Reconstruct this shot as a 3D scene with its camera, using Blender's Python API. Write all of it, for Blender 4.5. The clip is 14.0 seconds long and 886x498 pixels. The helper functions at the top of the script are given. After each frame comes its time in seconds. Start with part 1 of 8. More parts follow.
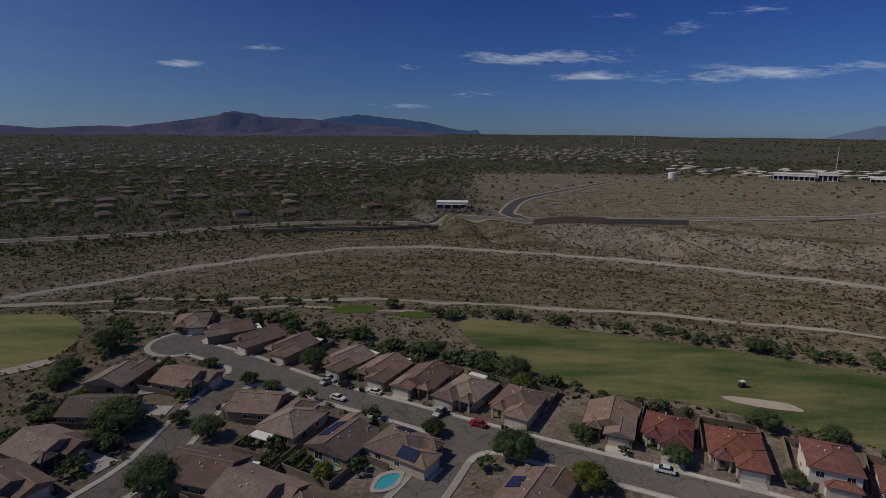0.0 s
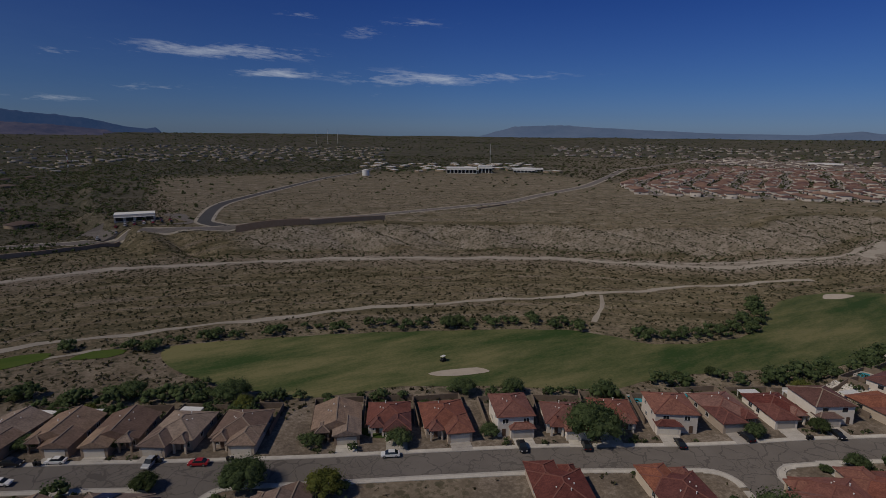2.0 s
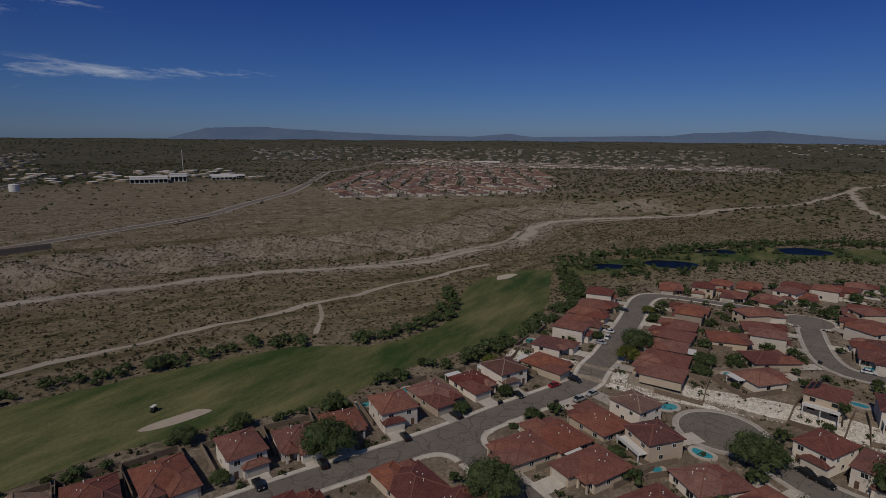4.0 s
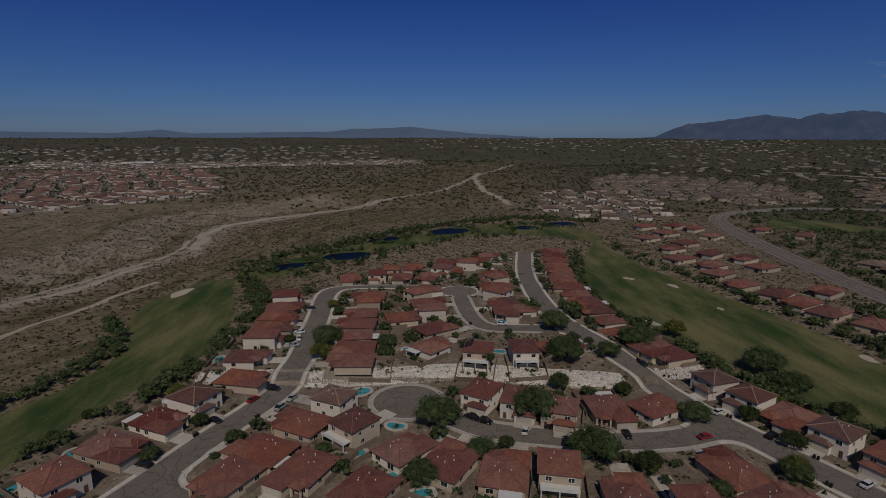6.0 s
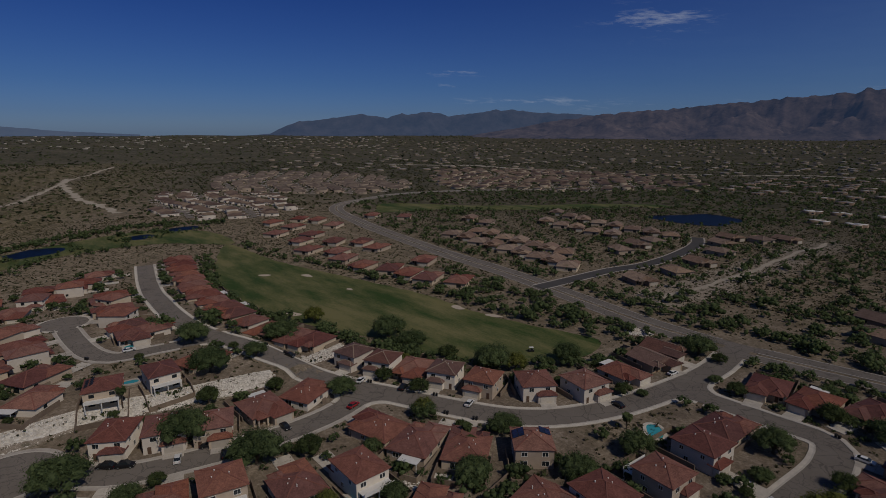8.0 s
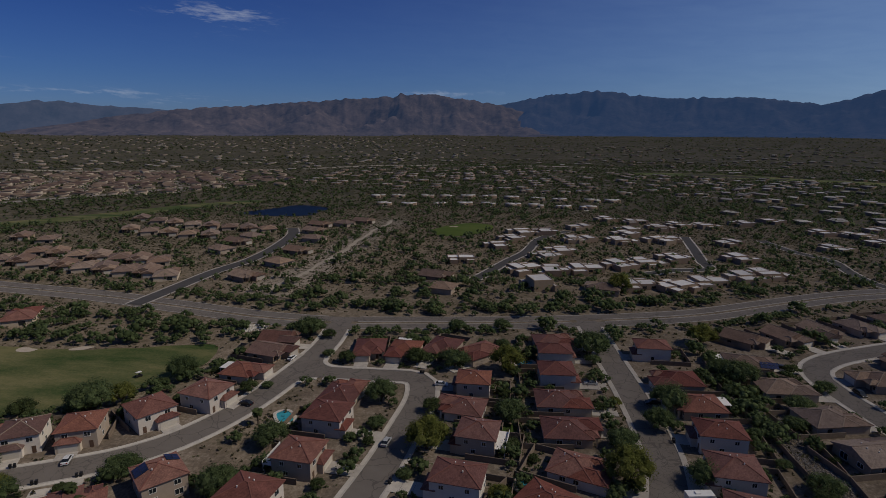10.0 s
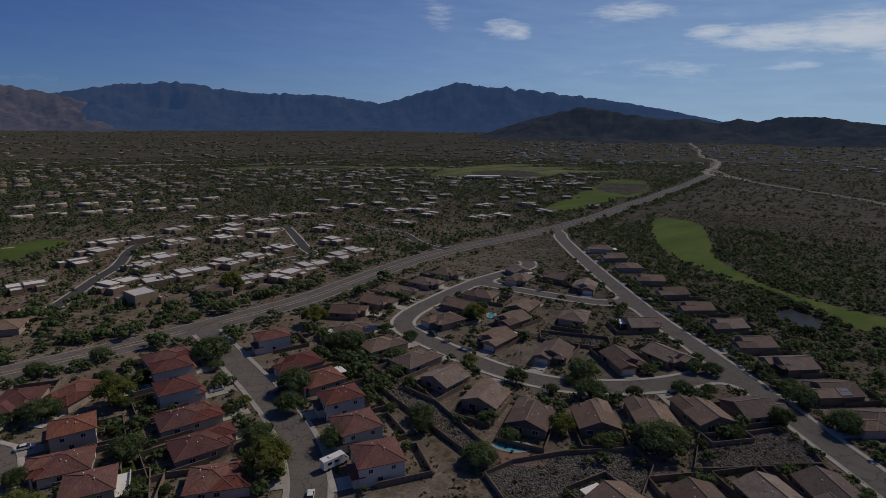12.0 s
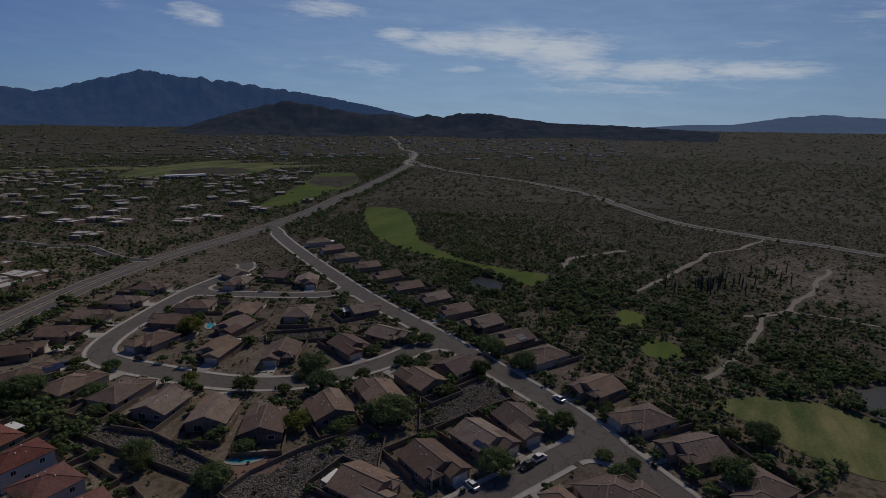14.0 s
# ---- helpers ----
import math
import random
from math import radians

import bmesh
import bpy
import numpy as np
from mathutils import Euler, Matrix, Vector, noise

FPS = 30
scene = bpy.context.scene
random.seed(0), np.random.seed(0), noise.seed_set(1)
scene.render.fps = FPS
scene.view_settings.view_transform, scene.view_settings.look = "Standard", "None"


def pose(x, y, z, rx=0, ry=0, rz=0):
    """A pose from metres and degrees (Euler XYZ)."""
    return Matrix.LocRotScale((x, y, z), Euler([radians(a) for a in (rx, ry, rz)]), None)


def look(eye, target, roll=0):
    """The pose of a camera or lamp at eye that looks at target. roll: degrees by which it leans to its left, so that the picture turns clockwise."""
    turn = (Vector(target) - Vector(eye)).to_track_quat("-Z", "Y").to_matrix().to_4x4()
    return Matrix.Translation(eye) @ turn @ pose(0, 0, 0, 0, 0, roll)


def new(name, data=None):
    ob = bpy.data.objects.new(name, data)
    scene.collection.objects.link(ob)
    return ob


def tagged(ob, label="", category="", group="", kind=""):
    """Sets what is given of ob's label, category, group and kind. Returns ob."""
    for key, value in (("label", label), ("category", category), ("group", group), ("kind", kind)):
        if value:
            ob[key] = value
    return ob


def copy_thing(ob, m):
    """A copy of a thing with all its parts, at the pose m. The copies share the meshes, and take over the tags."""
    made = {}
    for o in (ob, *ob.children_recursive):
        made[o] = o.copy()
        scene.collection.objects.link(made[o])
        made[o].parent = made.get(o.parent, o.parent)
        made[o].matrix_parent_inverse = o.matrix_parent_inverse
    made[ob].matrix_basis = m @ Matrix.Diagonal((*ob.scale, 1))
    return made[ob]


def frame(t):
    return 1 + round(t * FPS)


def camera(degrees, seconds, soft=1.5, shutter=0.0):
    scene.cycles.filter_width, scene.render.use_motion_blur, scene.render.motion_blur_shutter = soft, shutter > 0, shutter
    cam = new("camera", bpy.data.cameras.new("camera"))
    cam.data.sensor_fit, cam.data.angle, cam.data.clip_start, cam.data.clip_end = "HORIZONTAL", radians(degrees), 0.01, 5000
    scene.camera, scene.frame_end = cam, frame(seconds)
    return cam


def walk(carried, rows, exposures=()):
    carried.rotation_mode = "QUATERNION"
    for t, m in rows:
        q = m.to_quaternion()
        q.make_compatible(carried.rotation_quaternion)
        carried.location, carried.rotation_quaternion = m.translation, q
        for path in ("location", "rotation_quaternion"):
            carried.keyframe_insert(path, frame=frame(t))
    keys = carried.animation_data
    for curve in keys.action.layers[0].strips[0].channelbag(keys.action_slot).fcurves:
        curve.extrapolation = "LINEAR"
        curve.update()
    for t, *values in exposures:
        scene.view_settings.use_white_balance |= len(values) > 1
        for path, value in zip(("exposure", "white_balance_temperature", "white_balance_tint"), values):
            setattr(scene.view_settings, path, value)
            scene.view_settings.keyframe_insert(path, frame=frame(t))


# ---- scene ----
cam = camera(78.2, 14.0, soft=0.6)
PATH = [
    (0.0, look((0.00, 0.00, 75.49), (-0.01, 97.83, 54.76), 0.43)),
    (0.5, look((-0.13, 0.21, 76.08), (8.48, 97.65, 55.30), 0.39)),
    (1.0, look((-0.22, 0.36, 76.76), (20.61, 95.94, 55.99), 0.43)),
    (1.5, look((-0.27, 0.36, 77.58), (34.50, 91.77, 56.73), 0.48)),
    (2.0, look((-0.34, 0.29, 78.60), (49.62, 84.41, 57.94), 0.49)),
    (2.5, look((-0.50, 0.29, 79.87), (58.67, 78.33, 59.64), 0.45)),
    (3.0, look((-0.68, 0.28, 81.31), (69.15, 69.01, 61.32), 0.35)),
    (3.2, look((-0.75, 0.27, 81.89), (72.27, 65.60, 61.86), 0.39)),
    (5.3, look((-1.43, 1.08, 88.11), (95.57, 14.51, 67.84), 0.23)),
    (5.5, look((-1.64, 1.12, 88.24), (95.87, 9.99, 67.89), 0.21)),
    (6.0, look((-2.20, 1.21, 88.48), (95.36, -6.33, 67.85), 0.13)),
    (6.5, look((-2.70, 1.32, 88.64), (92.72, -20.21, 67.84), 0.19)),
    (7.0, look((-3.02, 1.43, 88.77), (87.12, -36.54, 67.97), 0.17)),
    (7.5, look((-3.15, 1.58, 88.86), (79.59, -50.55, 67.98), 0.11)),
    (8.0, look((-3.15, 1.89, 88.96), (68.87, -64.23, 67.93), 0.06)),
    (8.5, look((-3.07, 2.24, 89.04), (54.20, -76.93, 67.80), -0.07)),
    (8.7, look((-3.04, 2.39, 89.07), (46.90, -81.60, 67.78), -0.06)),
    (10.8, look((-2.44, 4.65, 89.69), (-14.13, -92.33, 68.27), 0.47)),
    (11.0, look((-2.48, 4.89, 89.83), (-20.78, -91.05, 68.37), 0.50)),
    (11.5, look((-2.61, 5.52, 90.20), (-41.52, -84.01, 68.52), 0.42)),
    (12.0, look((-2.75, 6.12, 90.60), (-57.58, -74.54, 68.55), 0.48)),
    (12.5, look((-2.83, 6.67, 90.93), (-67.21, -66.48, 68.47), 0.49)),
    (13.0, look((-2.82, 7.20, 91.17), (-75.49, -57.63, 68.44), 0.51)),
    (13.5, look((-2.76, 7.73, 91.35), (-83.58, -46.57, 68.57), 0.44)),
    (14.0, look((-2.72, 8.29, 91.49), (-89.99, -35.01, 68.92), 0.74)),
]
EXPOSURE = -1.35
walk(cam, PATH, [(0.0, EXPOSURE + 0.45), (1.0, EXPOSURE + 0.4), (2.0, EXPOSURE + 0.22), (3.0, EXPOSURE + 0.14), (5.5, EXPOSURE - 0.03), (6.5, EXPOSURE - 0.14), (7.5, EXPOSURE - 0.14), (8.5, EXPOSURE + 0.04), (11.0, EXPOSURE + 0.27), (12.0, EXPOSURE + 0.33), (13.0, EXPOSURE + 0.22), (14.0, EXPOSURE + 0.12)])

# ---- world and sun ----
SUN_EL, SUN_AZ = 47.0, 272.0          # degrees; azimuth clockwise from +y
world = bpy.data.worlds.new("world")
scene.world = world
world.use_nodes = True


def wire(tree, kind, settings=(), **inputs):
    """A node with its settings and inputs; an input is a value or another node's output."""
    n = tree.nodes.new(kind)
    given = dict(settings)
    if "operation" in given:
        n.operation = given["operation"]
    if "feature" in given:
        n.feature = given["feature"]
    if "attribute_name" in given:
        n.attribute_name = given["attribute_name"]
    for key, value in inputs.items():
        sock = n.inputs[int(key[1:])] if key[0] == "i" and key[1:].isdigit() else n.inputs[key.replace("_", " ")]
        if isinstance(value, bpy.types.NodeSocket):
            tree.links.new(value, sock)
        else:
            sock.default_value = value
    return n


def calc(tree, op, a, b=0.0, c=0.0):
    return wire(tree, "ShaderNodeMath", {"operation": op}, i0=a, i1=b, i2=c).outputs[0]


def ramp(tree, fac, stops):
    n = tree.nodes.new("ShaderNodeValToRGB")
    e = n.color_ramp.elements
    while len(e) < len(stops):
        e.new(0.5)
    for el, (p, c) in zip(e, stops):
        el.position, el.color = p, (*c, 1) if len(c) == 3 else c
    tree.links.new(fac, n.inputs[0])
    return n.outputs[0]


def mix(tree, fac, a, b, blend="MIX"):
    n = tree.nodes.new("ShaderNodeMix")
    n.data_type, n.blend_type = "RGBA", blend
    for sock, v in ((n.inputs[0], fac), (n.inputs[6], a), (n.inputs[7], b)):
        if isinstance(v, bpy.types.NodeSocket):
            tree.links.new(v, sock)
        else:
            sock.default_value = (*v, 1) if isinstance(v, tuple) else v
    return n.outputs[2]


wt = world.node_tree
wt.nodes.clear()
sky = wt.nodes.new("ShaderNodeTexSky")
sky.sky_type, sky.sun_disc, sky.sun_elevation, sky.sun_rotation = "NISHITA", False, radians(SUN_EL), radians(SUN_AZ)
sky.altitude, sky.air_density, sky.dust_density, sky.ozone_density = 900, 1.0, 1.0, 3.0
way = wire(wt, "ShaderNodeTexCoord").outputs["Generated"]
sep = wire(wt, "ShaderNodeSeparateXYZ", i0=way)
az = calc(wt, "ARCTAN2", sep.outputs[0], sep.outputs[1])                  # -pi..pi, clockwise from +y
el = calc(wt, "ARCSINE", sep.outputs[2])
streak = wire(wt, "ShaderNodeCombineXYZ", i0=calc(wt, "ADD", calc(wt, "MULTIPLY", az, 9.0), calc(wt, "MULTIPLY", el, 14.0)), i1=calc(wt, "MULTIPLY", el, 46.0))
wisp = wire(wt, "ShaderNodeTexNoise", Vector=streak.outputs[0], Scale=1.3, Detail=8.0, Roughness=0.6, Distortion=0.5)
fine = wire(wt, "ShaderNodeTexNoise", Vector=streak.outputs[0], Scale=5.0, Detail=6.0, Roughness=0.65)
# cirrus: azimuth, elevation, half width, half height (degrees), density
CLOUDS = [
    (9.8, 7.35, 8.5, 0.75, 0.62), (14.5, 5.6, 4.2, 0.5, 0.64), (28, 5.4, 8, 0.7, 0.68), (37, 5.7, 7, 0.4, 0.5), (16.5, 11.0, 3, 0.5, 0.36), (22.6, 9.7, 3, 0.9, 0.3), (27.6, 10.5, 3.5, 0.4, 0.4),
    (-25, 6.1, 2.0, 0.45, 0.62), (-17.4, 7.8, 2.2, 0.3, 0.5), (-3.2, 6.3, 1.6, 0.5, 0.46), (-29.9, 2.3, 1.6, 0.3, 0.4), (-4.1, 2.7, 3.5, 0.35, 0.42), (4, 3.9, 4.5, 0.35, 0.4), (23.5, 3.7, 2, 0.3, 0.36),
    (150.6, 10.2, 2.2, 0.6, 0.7), (153, 10.2, 5, 1.4, 0.42), (133.5, 5.8, 3.2, 0.35, 0.42), (133, 4.5, 2, 0.3, 0.36), (141, 3.0, 8, 0.35, 0.4), (152, 2.5, 12, 0.5, 0.32), (173, 3.5, 5, 0.35, 0.36),
    (-146.4, 10.5, 1.6, 1.4, 0.52), (-140, 9.4, 2.4, 1.0, 0.85), (-138.5, 8.9, 1.2, 0.7, 0.9), (-128, 10.4, 3.6, 0.9, 0.95), (-125, 5.3, 8, 1.0, 0.42),
    (-121, 8.4, 2.5, 0.9, 1.0), (-116, 7.7, 4.5, 1.0, 1.3), (-110, 7.6, 5, 1.3, 1.5), (-105, 7.0, 4.5, 1.6, 1.5), (-103, 5.4, 4.5, 1.1, 1.2), (-96, 5.0, 6, 0.95, 1.3), (-89, 4.8, 6, 0.8, 1.15),
    (-114, 5.2, 2.5, 0.4, 0.7), (-99, 3.4, 10, 0.8, 0.55), (-88, 7.0, 3, 0.4, 0.42), (-70, 9.0, 12, 2.5, 0.7)]
cover = None
for a, e, wa, we, dens in CLOUDS:
    da = calc(wt, "DIVIDE", calc(wt, "SUBTRACT", az, radians(a)), radians(wa))
    de = calc(wt, "DIVIDE", calc(wt, "SUBTRACT", el, radians(e)), radians(we))
    r2 = calc(wt, "ADD", calc(wt, "MULTIPLY", da, da), calc(wt, "MULTIPLY", de, de))
    m = calc(wt, "MULTIPLY", calc(wt, "EXPONENT", calc(wt, "MULTIPLY", r2, -1.0)), dens)
    cover = m if cover is None else calc(wt, "MAXIMUM", cover, m)
puff = calc(wt, "ADD", calc(wt, "MULTIPLY", calc(wt, "SUBTRACT", wisp.outputs[0], 0.5), 1.7), calc(wt, "MULTIPLY", calc(wt, "SUBTRACT", fine.outputs[0], 0.5), 1.1))
cloud = calc(wt, "MULTIPLY", calc(wt, "SUBTRACT", calc(wt, "ADD", cover, puff), 0.26), 0.72)
cloud = calc(wt, "SMOOTH_MIN", calc(wt, "MAXIMUM", cloud, 0.0), 0.74, 0.3)
cloud = calc(wt, "MULTIPLY", cloud, calc(wt, "MINIMUM", calc(wt, "MULTIPLY", cover, 2.6), 1.0))
tone = ramp(wt, calc(wt, "MULTIPLY", el, 1.6), [(0.0, (0.54, 0.77, 1.36)), (0.05, (0.41, 0.63, 1.22)), (0.125, (0.32, 0.56, 1.14)), (0.4, (0.15, 0.37, 1.06)), (0.62, (0.34, 0.52, 1.0)), (1.0, (0.44, 0.6, 0.98))])
tinted = mix(wt, 1.0, sky.outputs[0], tone, "MULTIPLY")
# a thin veil of high ice cloud below the sun
toward = calc(wt, "ADD", calc(wt, "MULTIPLY", sep.outputs[0], math.sin(radians(-108))), calc(wt, "MULTIPLY", sep.outputs[1], math.cos(radians(-108))))
veil = calc(wt, "EXPONENT", calc(wt, "MULTIPLY", calc(wt, "SUBTRACT", 1.0, toward), -2.4))
veil = calc(wt, "MULTIPLY", calc(wt, "MULTIPLY", veil, calc(wt, "EXPONENT", calc(wt, "MULTIPLY", calc(wt, "ABSOLUTE", el), -1.6))), calc(wt, "ADD", 0.56, calc(wt, "MULTIPLY", wisp.outputs[0], 0.38)))
# the sky is darkest a quarter turn from the sun
across = calc(wt, "ADD", calc(wt, "MULTIPLY", sep.outputs[0], math.sin(radians(-58))), calc(wt, "MULTIPLY", sep.outputs[1], math.cos(radians(-58))))
deep = calc(wt, "SUBTRACT", 1.0, calc(wt, "MULTIPLY", calc(wt, "MAXIMUM", across, 0.0), 0.42))
tinted = mix(wt, 1.0, tinted, wire(wt, "ShaderNodeCombineXYZ", i0=deep, i1=deep, i2=deep).outputs[0], "MULTIPLY")
hazed = mix(wt, veil, tinted, (7.2, 10.7, 14.8))
lit = mix(wt, cloud, hazed, (13.2, 14.0, 15.2))
bg = wire(wt, "ShaderNodeBackground", Color=lit, Strength=0.085)
wt.links.new(bg.outputs[0], wire(wt, "ShaderNodeOutputWorld").inputs[0])

sun_lamp = bpy.data.lights.new("sun", "SUN")
sun_lamp.energy, sun_lamp.angle, sun_lamp.color = 3.8, radians(0.6), (1.0, 0.895, 0.755)
sun_ob = new("sun", sun_lamp)
_a, _e = radians(SUN_AZ), radians(SUN_EL)
sun_ob.matrix_world = look((math.sin(_a) * math.cos(_e) * 500, math.cos(_a) * math.cos(_e) * 500, math.sin(_e) * 500), (0, 0, 0))

# ---- materials ----
def material(name, rough=0.85, metal=0.0, spec=0.3):
    m = bpy.data.materials.new(name)
    m.use_nodes = True
    t = m.node_tree
    b = t.nodes["Principled BSDF"]
    b.inputs["Roughness"].default_value, b.inputs["Metallic"].default_value = rough, metal
    b.inputs["Specular IOR Level"].default_value = spec
    if rough > 0.7:
        b.inputs["Diffuse Roughness"].default_value = 0.55
    return m, t, b


def place_of(t, scale=1.0, local=False):
    """World (or object) position in metres."""
    if local:
        return wire(t, "ShaderNodeTexCoord").outputs["Object"]
    return wire(t, "ShaderNodeNewGeometry").outputs["Position"]


def noise_of(t, where, scale, detail=4.0, rough=0.6):
    return wire(t, "ShaderNodeTexNoise", Vector=where, Scale=scale, Detail=detail, Roughness=rough).outputs[0]


def bumped(t, b, height, strength=0.4, distance=0.05):
    n = wire(t, "ShaderNodeBump", Height=height, Strength=strength, Distance=distance)
    t.links.new(n.outputs[0], b.inputs["Normal"])


def plain(name, dark, light, scale=0.8, rough=0.85, metal=0.0, spec=0.3, bump=0.0, vary=0.0, island=False):
    """A surface with grain and stains at two scales; vary: how far it differs from thing to thing."""
    m, t, b = material(name, rough, metal, spec)
    p = place_of(t)
    n = calc(t, "ADD", calc(t, "MULTIPLY", noise_of(t, p, scale), 0.6), calc(t, "MULTIPLY", noise_of(t, p, scale * 9), 0.4))
    c = ramp(t, n, [(0.3, dark), (0.7, light)])
    if vary:
        r = wire(t, "ShaderNodeNewGeometry").outputs["Random Per Island"] if island else wire(t, "ShaderNodeObjectInfo").outputs["Random"]
        hsv = wire(t, "ShaderNodeHueSaturation", Color=c, Value=calc(t, "ADD", 1.0 - vary, calc(t, "MULTIPLY", r, 2 * vary)),
                   Hue=calc(t, "ADD", 0.5 - vary * 0.04, calc(t, "MULTIPLY", r, vary * 0.08)))
        c = hsv.outputs[0]
    t.links.new(c, b.inputs["Base Color"])
    if bump:
        bumped(t, b, noise_of(t, p, scale * 12), bump, 0.04)
    return m


def roof_tiles(name, dark, light):
    """Curved clay or concrete tiles: courses 0.38 m deep, barrels 0.3 m wide, weathered blotches, tone by house."""
    m, t, b = material(name, 0.8, 0, 0.25)
    p = place_of(t, local=True)
    s = wire(t, "ShaderNodeSeparateXYZ", i0=p)
    big = noise_of(t, place_of(t), 0.35, 5)
    small = noise_of(t, p, 3.2, 3)
    v = wire(t, "ShaderNodeTexVoronoi", Vector=p, Scale=2.6)
    mixv = calc(t, "ADD", calc(t, "MULTIPLY", big, 0.55), calc(t, "ADD", calc(t, "MULTIPLY", small, 0.25), calc(t, "MULTIPLY", wire(t, "ShaderNodeSeparateColor", i0=v.outputs["Color"]).outputs[0], 0.2)))
    c = ramp(t, mixv, [(0.32, dark), (0.68, light)])
    r = wire(t, "ShaderNodeObjectInfo").outputs["Random"]
    c = wire(t, "ShaderNodeHueSaturation", Color=c, Value=calc(t, "ADD", 0.64, calc(t, "MULTIPLY", r, 0.72)),
             Hue=calc(t, "ADD", 0.49, calc(t, "MULTIPLY", r, 0.022)), Saturation=calc(t, "ADD", 0.8, calc(t, "MULTIPLY", calc(t, "FRACT", calc(t, "MULTIPLY", r, 7.3)), 0.3))).outputs[0]
    course = calc(t, "FRACT", calc(t, "MULTIPLY", s.outputs[2], 6.0))
    c = mix(t, calc(t, "MULTIPLY", calc(t, "LESS_THAN", course, 0.16), 0.3), c, dark)
    t.links.new(c, b.inputs["Base Color"])
    barrel = calc(t, "ADD", calc(t, "ABSOLUTE", calc(t, "SINE", calc(t, "MULTIPLY", s.outputs[0], 10.5))), calc(t, "ABSOLUTE", calc(t, "SINE", calc(t, "MULTIPLY", s.outputs[1], 10.5))))
    bumped(t, b, calc(t, "ADD", barrel, calc(t, "MULTIPLY", course, 0.8)), 0.35, 0.06)
    return m


def asphalt_of():
    m, t, b = material("asphalt", 0.9, 0, 0.25)
    p = place_of(t)
    n = calc(t, "ADD", calc(t, "MULTIPLY", noise_of(t, p, 0.12, 5), 0.6), calc(t, "MULTIPLY", noise_of(t, p, 14, 2), 0.4))
    c = ramp(t, n, [(0.3, (0.14, 0.122, 0.107)), (0.72, (0.2, 0.176, 0.155))])
    wob = wire(t, "ShaderNodeTexNoise", Vector=p, Scale=0.25, Detail=4.0)
    off = wire(t, "ShaderNodeVectorMath", {"operation": "MULTIPLY_ADD"}, i0=wob.outputs["Color"], i1=(5.0, 5.0, 0.0), i2=p)
    edge = wire(t, "ShaderNodeTexVoronoi", {"feature": "DISTANCE_TO_EDGE"}, Vector=off.outputs[0], Scale=0.16).outputs["Distance"]
    hair = wire(t, "ShaderNodeTexVoronoi", {"feature": "DISTANCE_TO_EDGE"}, Vector=off.outputs[0], Scale=0.42).outputs["Distance"]
    gate = calc(t, "GREATER_THAN", noise_of(t, p, 0.05, 2), 0.5)
    crack = calc(t, "MAXIMUM", calc(t, "LESS_THAN", edge, 0.02), calc(t, "MULTIPLY", gate, calc(t, "LESS_THAN", hair, 0.024)))
    c = mix(t, calc(t, "MULTIPLY", crack, 0.36), c, (0.018, 0.017, 0.017))
    t.links.new(c, b.inputs["Base Color"])
    bumped(t, b, noise_of(t, p, 30, 2), 0.2, 0.02)
    return m


